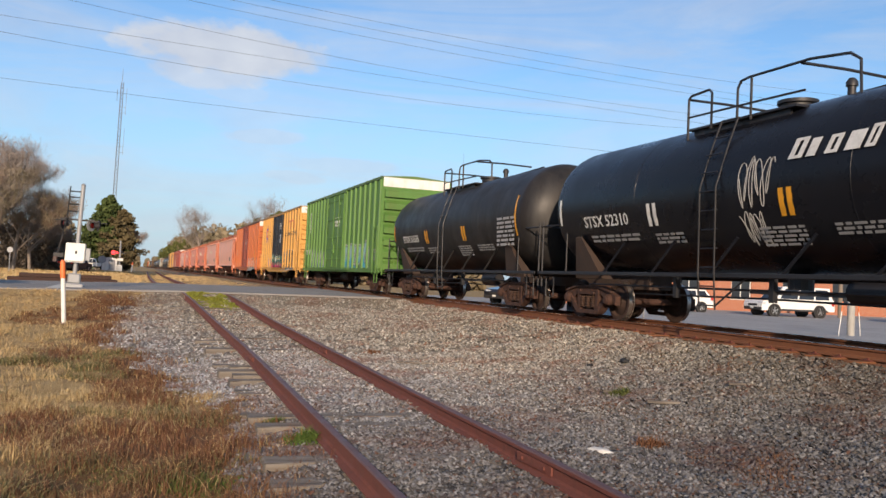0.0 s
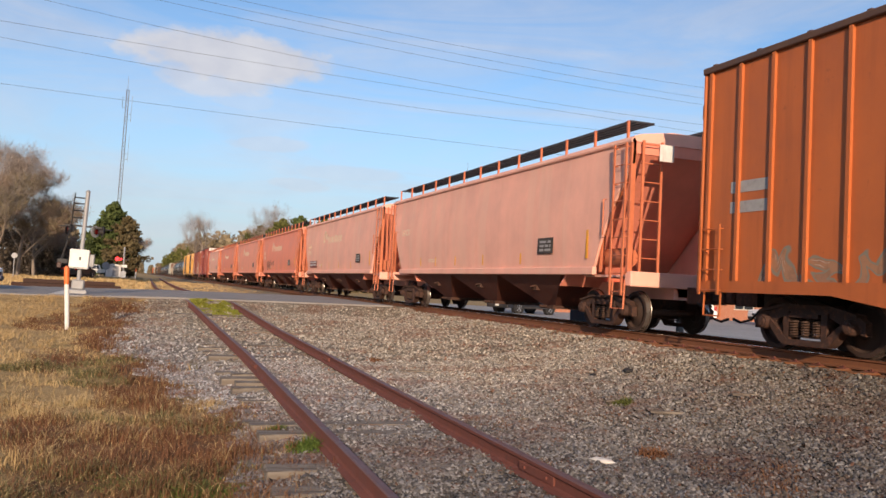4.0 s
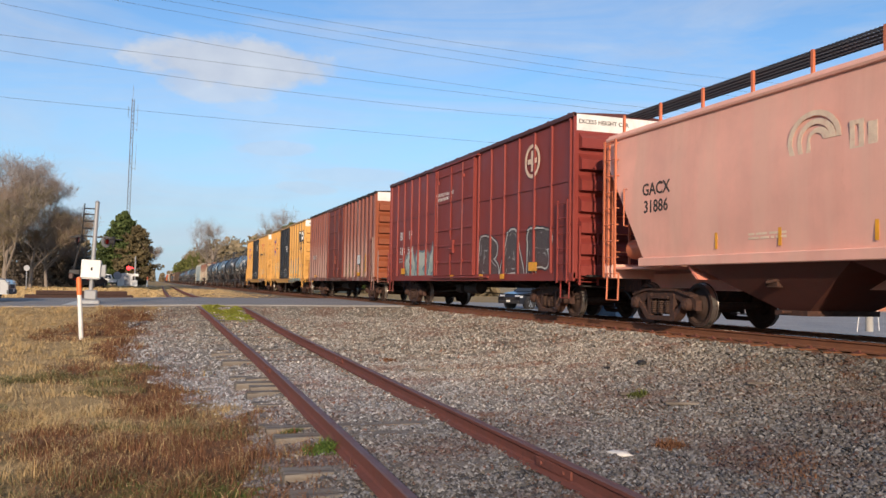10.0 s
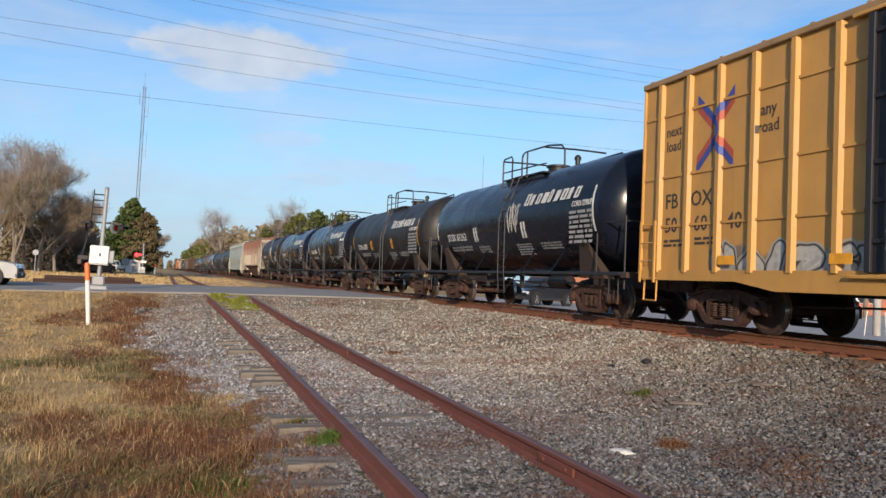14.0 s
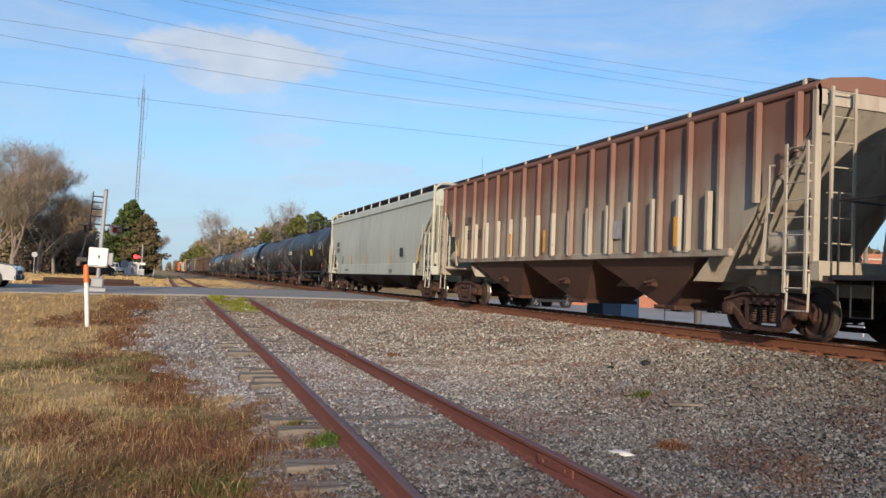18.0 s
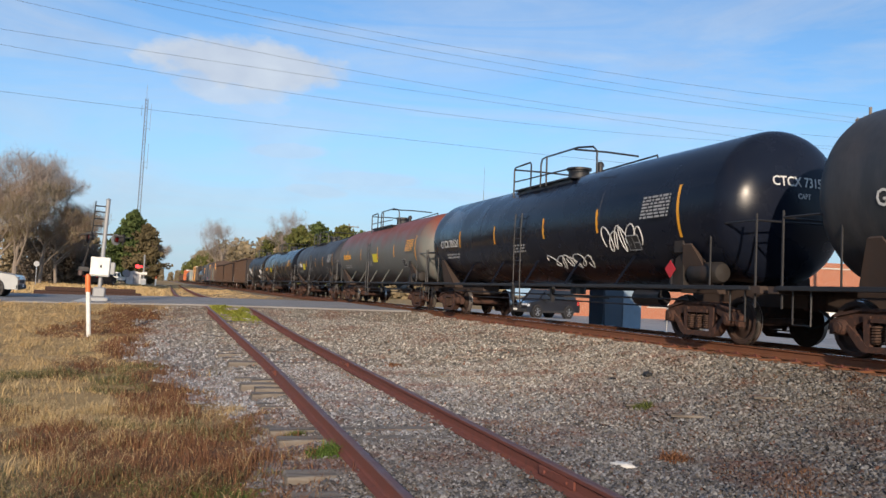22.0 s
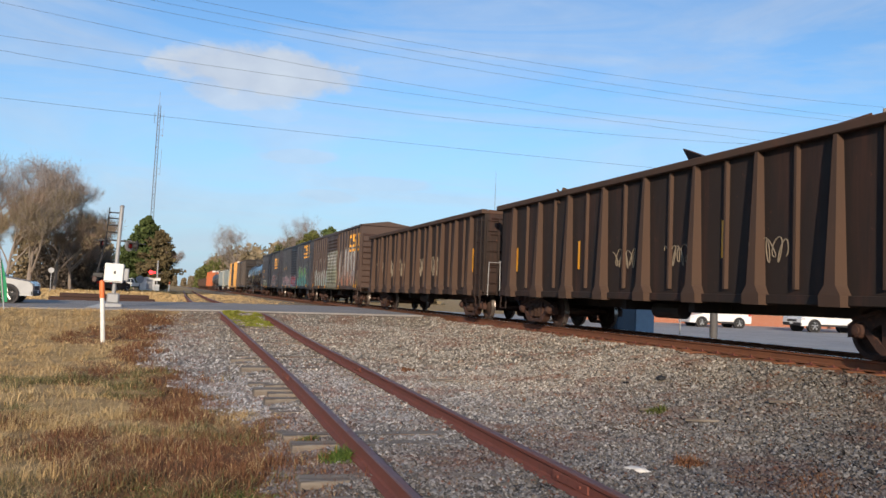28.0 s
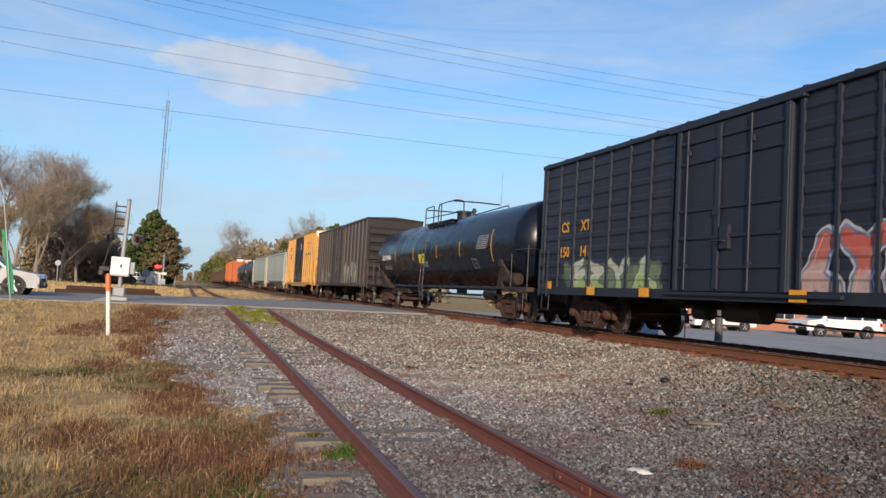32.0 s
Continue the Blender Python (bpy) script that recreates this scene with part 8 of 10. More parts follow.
bare_tree("tall leafless tree with a grey crown", -16.5, 92, 14.0, 4, TWIG, 13000)
bare_tree("leafless tree with many upright stems", -13.0, 86, 11.5, 9, TWIG, 13000, 0.42, 12000)
bare_tree("broad leafless tree with olive-brown shoots", -11.4, 90, 10.0, 15, TWIG_RED, 11000, 0.6, 6000)
bare_tree("slender grey leafless winter tree", -10.6, 97, 9.0, 21, TWIG, 9000)
bare_tree("small russet leafless winter tree", -9.4, 104, 7.0, 27, TWIG_RED, 7000)
bare_tree("tall leafless tree at the wood's edge", -20.5, 90, 14, 33, TWIG, 9000)
bare_tree("low leafless tree with olive-brown shoots", -14.8, 85, 9.0, 35, TWIG_RED, 7000, 0.5, 9000)
pine_tree("dark green pine beside the railway", -4.7, 150, 12.0, 6.2, 3, PINE, 14000, 0.08)
pine_tree("dark brown-green pine beside the railway", -2.4, 147, 9.6, 5.0, 8, PINE_BROWN, 9000, 0.05)
bare_tree("russet leafless tree beside the pines", -1.7, 149, 7.0, 41, TWIG_RED, 8000)
pine_tree("dark green pine beside the railway", -6.6, 156, 9.5, 6.5, 12, PINE, 6000, 0.05)
bare_tree("grey leafless tree behind the train", 17.5, 124, 11.8, 51, TWIG, 7000)
bare_tree("leafless tree over the far wood", 13.5, 190, 15.5, 57, TWIG, 6000)
for i, (x, y, hh, w) in enumerate(((19.5, 122, 9.5, 6.5), (22.5, 124, 10.4, 7.5), (26, 122, 10.2, 7), (29.5, 125, 9.6, 7), (17.6, 132, 9.0, 6))):
    pine_tree("round-headed pine behind the train", x, y, hh, w, 60 + i, PINE if i % 2 else OLIVE, 5000, 0.1)


def wood(name, label, line, width, height, n, mat, seed, size=0.3):
    """A belt of woodland along a line, as crowns with an uneven top."""
    rnd = random.Random(seed)
    cs, sp = [], []
    for (xa, ya, ha), (xb, yb, hb) in zip(line, line[1:]):
        k = max(2, int(math.hypot(xb - xa, yb - ya) / 4))
        for i in range(k):
            u = (i + rnd.random()) / k
            hh = (ha + (hb - ha) * u) * height * rnd.uniform(0.75, 1.1)
            x, y = xa + (xb - xa) * u + rnd.uniform(-width, width) / 2, ya + (yb - ya) * u + rnd.uniform(-2, 2)
            z0 = ground_z(x, y)
            for lev in (0.15, 0.42, 0.72):
                cs.append((x, y, z0 + hh * lev))
                sp.append((2.6 * (1.15 - lev * 0.5), 2.6, hh * 0.3))
    ob = flakes(name, cs, np.array(sp), n, size, mat, None, "", 1.3, 0.2, seed)
    return tagged(ob, label, "woodland", kind="stuff")


wood("far_woods", "russet and olive winter woods along the railway", [(19, 128, 8), (19.5, 170, 10.5), (20, 220, 12.5), (21, 300, 15), (22, 400, 17), (24, 600, 19)], 9, 1.0, 60000, WOODS, 3, 0.34)
wood("far_woods", "olive-green woods far along the railway", [(19, 300, 13), (19, 420, 13), (21, 700, 14)], 8, 1.0, 26000, OLIVE, 6, 0.5)
wood("undergrowth", "undergrowth below the bare trees, coloured dark for the shade there", [(-34, 104, 6.4), (-20, 102, 6.0), (-12, 103, 5.2), (-8, 106, 4.0)], 6, 1.0, 44000, WOODS_SHADED, 7, 0.1)
wood("far_woods", "grey-brown winter woods behind the bare trees", [(-60, 130, 9), (-30, 128, 8.5), (-16, 125, 8), (-9, 128, 6)], 10, 1.0, 30000, WOODS, 8, 0.2)
wood("far_woods", "hazy woods where the railway ends", [(-30, 900, 14), (-6, 900, 13), (8, 900, 10), (30, 900, 18)], 12, 1.0, 9000, WOODS, 9, 1.0)
# added out of view, so that the tank flanks reflect something darker than sky
wood("unseen_woods_west", "unseen belt of winter woods added to darken reflections on the cars", [(-42, 64, 12), (-46, 40, 13), (-48, 10, 13), (-50, -25, 12)], 9, 1.0, 14000, WOODS, 12, 0.5)
wood("far_woods", "winter woods behind the brick building", [(30, 128, 9), (60, 110, 9), (110, 80, 9), (130, 30, 9)], 10, 1.0, 16000, WOODS, 10, 0.5)

# ---- lattice mast ----
GALV = paint("galvanised steel", (0.36, 0.37, 0.38), 0.55, 0.5, (0.2, 0.17, 0.14), 0.3)
mast_thing = thing("lattice_mast", "tall thin galvanised lattice radio mast", "radio mast", at=pose(-6.6, 230, ground_z(-6.7, 230)) @ Matrix.Rotation(radians(0.57), 4, "Y"))
MAST_STEEL = paint("dull mast steel", (0.15, 0.16, 0.18), 0.6, 0.2, (0.1, 0.09, 0.08), 0.3)
H = 49.0
g = Geo()
for a in range(3):
    ang = a * 2 * math.pi / 3
    g.cyl((0.55 * math.cos(ang), 0.55 * math.sin(ang), 0), (0.4 * math.cos(ang), 0.4 * math.sin(ang), H), 0.085, 5)
    part("mast_leg", g, MAST_STEEL, mast_thing)
    g = Geo()
g = Geo()
k = 50
for i in range(k):
    z0, z1 = H * i / k, H * (i + 1) / k
    r0, r1 = 0.55 - 0.15 * i / k, 0.55 - 0.15 * (i + 1) / k
    for a in range(3):
        p, q = a * 2 * math.pi / 3, (a + 1) * 2 * math.pi / 3
        g.cyl((r0 * math.cos(p), r0 * math.sin(p), z0), (r1 * math.cos(q), r1 * math.sin(q), z1), 0.045, 4)
part("lattice", g, MAST_STEEL, mast_thing)
for z0 in (30.5, 41.0):
    part("aerial", Geo().tube([(0.3, 0, z0), (1.3, 0, z0)], 0.06, 4).tube([(1.3, 0, z0 - 0.5), (1.3, 0, z0 + 6.5)], 0.06, 4).tube([(0.3, 0, z0 + 1.5), (1.3, 0, z0 + 1.5)], 0.06, 4), MAST_STEEL, mast_thing)
part("aerial", Geo().tube([(-0.3, 0, H * 0.9), (-1.0, 0, H * 0.9), (-1.0, 0, H * 0.96)], 0.06, 4).tube([(0, 0, H), (0, 0, H + 3.6)], 0.06, 4), MAST_STEEL, mast_thing)

whip = thing("radio_mast", "thin distant steel radio mast behind the trees", "radio mast", at=pose(83.6, 210, -0.6))
part("pole", Geo().cyl((0, 0, 0), (0, 0, 31), 0.09, 6, 0.06), MAST_STEEL, whip)
part("aerial", Geo().cyl((0, 0, 31), (0, 0, 36.5), 0.04, 5), MAST_STEEL, whip)

# ---- overhead wires and poles ----
WOODPOLE = paint("weathered pole timber", (0.2, 0.165, 0.13), 0.9, 0.0, (0.08, 0.06, 0.045), 0.5, 2.0, 0.4)
WIRE = paint("dark overhead cable", (0.05, 0.05, 0.06), 0.6)
WY = 44.0


def utility_pole(x, y, height, arms, label, r=0.16, yaw=0.0):
    t = thing("utility_pole", label, "utility pole", at=pose(x, y, ground_z(x, y), 0, 0, yaw))
    part("pole", Geo().cyl((0, 0, -0.3), (0, 0, height), r, 12, r * 0.65), WOODPOLE, t, smooth=True)
    for z, w in arms:
        arm = part("crossarm", Geo().bbox(-0.06, 0.06, -w, w, z - 0.07, z + 0.07, 0.01), WOODPOLE, t)
        for dy in (-w * 0.85, -w * 0.4, w * 0.4, w * 0.85):
            part("insulator", Geo().lathe([(z + 0.07, 0.03), (z + 0.12, 0.06), (z + 0.17, 0.06), (z + 0.2, 0.03)], 2, 8, (0, dy, 0)), GALV, arm)
        part("brace", Geo().tube([(0, -w * 0.5, z - 0.05), (0, 0, z - 0.6), (0, w * 0.5, z - 0.05)], 0.02, 4), GALV, t)
    return t


utility_pole(46.5, WY, 15.7, ((15.0, 1.3), (13.9, 1.1), (12.4, 1.0)), "tall weathered wooden utility pole with crossarms")
utility_pole(-14, WY, 17.4, ((16.6, 1.3), (14.6, 1.1), (12.3, 1.0)), "tall weathered wooden utility pole with crossarms")
utility_pole(30.7, 140, 12.6, ((12.1, 1.8), (11.2, 1.8)), "distant wooden utility pole with two crossarms", yaw=90)
# heights of each cable at x = -20, 20 and 46.5
for dy, (za, zm, zb) in ((0, (9.75, 9.22, 9.41)), (0.6, (12.82, 10.98, 12.2)), (-0.5, (12.83, 11.92, 11.62)), (0, (15.52, 12.36, 12.71)), (0.9, (16.55, 13.86, 13.85)), (-0.9, (16.79, 14.23, 14.07)), (0, (17.45, 14.82, 15.09))):
    pts = []
    for i in range(31):
        x = -14 + 60.5 * i / 30
        z = za * (x - 20) * (x - 46.5) / (40 * 66.5) - zm * (x + 20) * (x - 46.5) / (40 * 26.5) + zb * (x + 20) * (x - 20) / (66.5 * 26.5)
        pts.append((x, WY + dy * 0.2, z))
    tagged(part("overhead_cable", Geo().tube(pts, 0.008, 5), WIRE), "dark overhead cable strung between wooden poles", "cable", "overhead cables")

# ---- crossing signal and small things by the road ----
ALU = paint("silver-grey signal paint", (0.30, 0.31, 0.32), 0.55, 0.2, (0.3, 0.24, 0.18), 0.3)
WHITE_BOX = paint("white cabinet paint", (0.74, 0.74, 0.7), 0.55, 0.0, (0.35, 0.27, 0.18), 0.3)
DARK_SIG = paint("black signal paint", (0.02, 0.02, 0.022), 0.6)
LENS = paint("dark red signal glass", (0.12, 0.01, 0.01), 0.2)


def glow(name, c, k):
    n = Nodes(name, 0.4)
    n.bsdf.inputs["Emission Color"].default_value = col(c)
    n.bsdf.inputs["Emission Strength"].default_value = k
    return n.done(c)


RED_GLOW = glow("lit red signal lens", (1.0, 0.02, 0.03), 3.0)


def light_head(parent, x, y, z, lens, turn, back):
    """A flashing-light head turned about the mast, with its round background."""
    m = Matrix.Translation((x, y, z)) @ Matrix.Rotation(radians(turn), 4, "Z")
    hd = part("signal_light", Geo().cyl((-0.14, 0, 0), (0.08, 0, 0), 0.12, 14), DARK_SIG, parent, at=m)
    part("target_disc", Geo().cyl((0.0, 0, 0), (0.02, 0, 0), 0.25, 22), back, hd)
    part("visor", Geo().prism([(0.03, 0.11), (0.36, 0.1), (0.36, 0.13), (0.03, 0.14)], 1, -0.12, 0.12), DARK_SIG, hd)
    part("lens", Geo().cyl((0.08, 0, 0), (0.095, 0, 0), 0.11, 14), lens, hd)
    return hd


sx, sy = -2.12, 33.0
sz = ground_z(sx, sy)
sig = thing("crossing_signal", "silver railway crossing signal with a white box and black lights", "crossing signal", at=pose(sx, sy, sz, 0, 2.0, 0) @ Matrix.Diagonal((0.9, 0.9, 0.87, 1)))
part("base", Geo().bbox(-0.38, 0.38, -0.38, 0.38, -0.1, 0.2, 0.04).bbox(-0.24, 0.24, -0.24, 0.24, 0.2, 0.62, 0.05), ALU, sig)
part("mast", Geo().cyl((0, 0, 0.3), (0, 0, 4.35), 0.085, 14).lathe([(4.35, 0.085), (4.4, 0.1), (4.46, 0.03)], 2, 14), ALU, sig, smooth=True)
part("gate_box", Geo().bbox(-0.42, 0.32, -0.28, 0.28, 1.08, 1.9, 0.03), WHITE_BOX, sig, "white gate mechanism box")
part("box_lid", Geo().bbox(0.32, 0.52, -0.18, 0.18, 1.2, 1.72, 0.02), ALU, sig)
part("box_seam", Geo().box(-0.4, 0.3, -0.286, -0.28, 1.12, 1.14).box(-0.05, 0.02, -0.295, -0.28, 1.45, 1.58), DARK_SIG, sig)
g = Geo()
g.tube([(-0.72, 0.1, 1.3), (-0.6, 0.1, 2.3), (-0.5, 0.1, 3.0), (-0.48, 0.1, 4.3)], 0.025, 5)
for z in (3.25, 3.55, 3.85, 4.1):
    g.tube([(-0.48, 0.1, z), (-0.06, 0.05, z)], 0.03, 5)
part("ladder_bracket", g, DARK_SIG, sig)
part("cross_arm", Geo().bbox(-0.75, 0.8, -0.03, 0.03, 2.86, 2.93, 0.008), DARK_SIG, sig)
for dx, dy, turn, back in ((-0.52, -0.12, 190, DARK_SIG), (0.42, 0.1, -40, ALU), (-0.62, 0.3, 160, DARK_SIG), (0.7, -0.1, 12, DARK_SIG)):
    light_head(sig, dx, dy, 2.72, LENS, turn, back)
part("gate_arm_stub", Geo().bbox(-0.85, -0.45, -0.35, -0.25, 1.25, 1.45, 0.02).tube([(-0.75, -0.3, 1.3), (-0.55, -0.3, 2.2)], 0.03, 5), DARK_SIG, sig)
part("counterweight", Geo().bbox(-0.85, -0.68, -0.38, -0.24, 1.05, 1.3, 0.03), paint("dark counterweight", (0.06, 0.03, 0.025)), sig)

POST_WHITE = paint("white plastic post", (0.72, 0.71, 0.68), 0.55, 0.0, (0.4, 0.3, 0.2), 0.35, 4.0)
POST_ORANGE = paint("orange post cap", (0.75, 0.17, 0.04), 0.5, 0.0, (0.4, 0.12, 0.04), 0.3, 4.0)


def marker_post(x, y, hgt, lean, r=0.05, label="white marker post with a rounded orange top in dry grass"):
    t = thing("marker_post", label, "marker post", at=pose(x, y, ground_z(x, y) - 0.05, 0, lean, 0))
    part("stake", Geo().cyl((0, 0, 0), (0, 0, hgt * 0.72), r * 0.9, 14), POST_WHITE, t, smooth=True)
    part("cap", Geo().lathe([(hgt * 0.72, r), (hgt * 0.95, r * 1.05), (hgt * 0.985, r * 0.85), (hgt, r * 0.3)], 2, 14), POST_ORANGE, t, smooth=True)
    return t


marker_post(-1.62, 22.6, 1.66, -4.0, 0.062)


def round_sign(x, y, hgt, r, label):
    t = thing("road_sign", label, "road sign", at=pose(x, y, ground_z(x, y)))
    part("post", Geo().cyl((0, 0, -0.2), (0, 0, hgt), 0.04, 8), GALV, t)
    part("disc", Geo().cyl((0, -0.06, hgt - r), (0, -0.045, hgt - r), r, 20), ALU, t)
    return t


round_sign(-10.1, 78, 2.1, 0.24, "round pale road sign on a thin post by the verge")
round_sign(-5.0, 137, 2.3, 0.6, "round pale railway sign seen from behind")

# far crossing: second signal, its cabinet and a short marker
fx, fy = -2.4, 134.0
far = thing("crossing_signal", "distant crossing signal with a lit red light", "crossing signal", at=pose(fx, fy, ground_z(fx, fy)))
part("base", Geo().bbox(-0.4, 0.4, -0.4, 0.4, -0.1, 1.0, 0.04), WHITE_BOX, far)
part("mast", Geo().cyl((0, 0, 0), (0, 0, 4.7), 0.12, 8), ALU, far)
part("cross_arm", Geo().box(-0.75, 0.75, -0.06, 0.06, 2.7, 2.85), DARK_SIG, far)
part("red_light", Geo().cyl((-0.95, -0.2, 2.85), (-0.95, -0.1, 2.85), 0.3, 14), RED_GLOW, far, "lit red light")
part("red_light", Geo().cyl((-0.4, -0.2, 2.85), (-0.4, -0.1, 2.85), 0.16, 14), RED_GLOW, far, "lit red light")
part("bell_box", Geo().box(-0.3, 0.5, -0.3, 0.3, 1.6, 2.0), WHITE_BOX, far)
marker_post(-0.6, 128, 1.6, 3, 0.12, "white marker post by the far crossing")
hut = thing("signal_cabinet", "white steel signal cabinet with a low pitched roof", "cabinet", at=pose(-3.9, 138, ground_z(-3.9, 138)))
part("body", Geo().bbox(-1.1, 1.1, -0.8, 0.8, 0, 1.9, 0.03), WHITE_BOX, hut)
part("roof", Geo().prism([(-1.2, 1.9), (0, 2.12), (1.2, 1.9)], 1, -0.9, 0.9), WHITE_BOX, hut)
part("cabinet_door", Geo().bbox(-0.1, 0.8, -0.83, -0.8, 0.15, 1.75, 0.01), ALU, hut)

# stacked old ties beside the road
stack = thing("tie_stack", "low stack of old dark red-brown railway ties", "timber stack", at=pose(-3.3, 45.4, ground_z(-3.3, 45.4), 0, 0, 6))
for lay in range(2):
    for i in range(5 - 2 * lay):
        part("tie", Geo().bbox(-2.6 + lay * 0.5, 2.4 - lay * 0.3, -0.7 + i * 0.28, -0.47 + i * 0.28, lay * 0.2, lay * 0.2 + 0.19, 0.015), paint("dark red-brown tie", (0.05, 0.026, 0.02), 0.95, 0, (0.03, 0.02, 0.015), 0.5) if (lay, i) == (0, 0) else bpy.data.materials["dark red-brown tie"], stack)

# feather banner at the roadside
BAN_G = paint("green banner cloth", (0.02, 0.28, 0.12), 0.8)
fl = thing("feather_banner", "green and yellow feather banner on a thin leaning pole", "banner", at=pose(-5.15, 29.6, ground_z(-5.15, 29.6), 0, -6, 0))
part("pole", Geo().tube([(0, 0, 0), (-0.05, 0, 2.2), (-0.1, 0, 3.6), (-0.25, 0, 4.3)], 0.022, 6), GALV, fl)
g = Geo()
strip = [(-0.02 - 0.03 * i, 0.0, 0.25 + 0.42 * i, 0.34 - 0.1 * abs(i - 4) / 4) for i in range(9)]
for i in range(5):
    a, b = strip[i], strip[i + 1]
    g.add([(a[0] - 0.02, 0.02, a[2]), (a[0] + 0.12 + 0.05 * math.sin(i), 0.04, a[2]), (b[0] + 0.12 + 0.05 * math.sin(i + 1), 0.05, b[2]), (b[0] - 0.02, 0.02, b[2]),
           (a[0] - 0.02, 0.01, a[2]), (a[0] + 0.12 + 0.05 * math.sin(i), 0.03, a[2]), (b[0] + 0.12 + 0.05 * math.sin(i + 1), 0.04, b[2]), (b[0] - 0.02, 0.01, b[2])],
          [(0, 1, 2, 3), (7, 6, 5, 4), (0, 4, 5, 1), (2, 6, 7, 3), (1, 5, 6, 2), (0, 3, 7, 4)])
part("cloth", g, BAN_G, fl)


# ---- road vehicles ----
def car_body_paint(name, c, metal=0.35):
    n = Nodes(name, 0.3, metal)
    n.bsdf.inputs["Coat Weight"].default_value = 0.5
    f = n.noise(3, 4, 0.6)
    return n.done(n.mix(n.map(f, 0.3, 0.7), shade(c, 0.92), shade(c, 1.05)))


SILVER = car_body_paint("silver car paint", (0.3, 0.31, 0.32), 0.4)
WHITE_CAR = car_body_paint("white car paint", (0.72, 0.72, 0.7), 0.0)
BLACK_CAR = car_body_paint("black car paint", (0.02, 0.02, 0.025), 0.3)
GLASS = Nodes("dark tinted glass", 0.08)
GLASS = GLASS.done((0.02, 0.024, 0.03))
TYRE = paint("tyre rubber", (0.018, 0.018, 0.018), 0.85)
RIM = paint("alloy rim", (0.5, 0.5, 0.5), 0.35, 0.8, (0.15, 0.12, 0.1), 0.2)
LAMP_CLEAR = paint("clear headlight", (0.7, 0.72, 0.75), 0.15, 0.2, (0.5, 0.5, 0.5), 0.1)
LAMP_RED = paint("red tail light", (0.45, 0.02, 0.02), 0.25)
TRIM = paint("black plastic trim", (0.025, 0.025, 0.027), 0.7)

# side outlines (length, height): lower body and the glasshouse (foot front, foot back, roof front, roof back, roof height)
SHAPES = {
    "suv": dict(L=4.7, W=1.86, low=[(0.0, 0.32), (0.0, 0.72), (0.12, 0.88), (1.0, 1.02), (1.25, 1.06), (4.55, 1.08), (4.7, 0.8), (4.68, 0.36)], glass=(1.15, 4.6, 1.95, 4.2, 1.70), wheels=(0.92, 3.7), r=0.36),
    "hatch": dict(L=4.3, W=1.78, low=[(0.0, 0.28), (0.0, 0.62), (0.15, 0.76), (0.95, 0.92), (4.2, 1.0), (4.3, 0.7), (4.28, 0.32)], glass=(0.85, 4.25, 1.75, 3.8, 1.50), wheels=(0.82, 3.45), r=0.32),
    "van": dict(L=5.4, W=2.0, low=[(0.0, 0.38), (0.0, 0.8), (0.1, 1.0), (1.2, 1.15), (5.3, 1.18), (5.4, 0.8), (5.38, 0.42)], glass=(1.05, 5.36, 1.75, 5.15, 1.95), wheels=(0.95, 4.3), r=0.38),
    "pickup": dict(L=5.6, W=1.95, low=[(0.0, 0.42), (0.0, 0.85), (0.1, 1.02), (1.25, 1.1), (3.4, 1.12), (5.55, 1.12), (5.6, 0.9), (5.58, 0.46)], glass=(1.15, 3.5, 1.8, 3.2, 1.80), wheels=(0.98, 4.4), r=0.39),
}


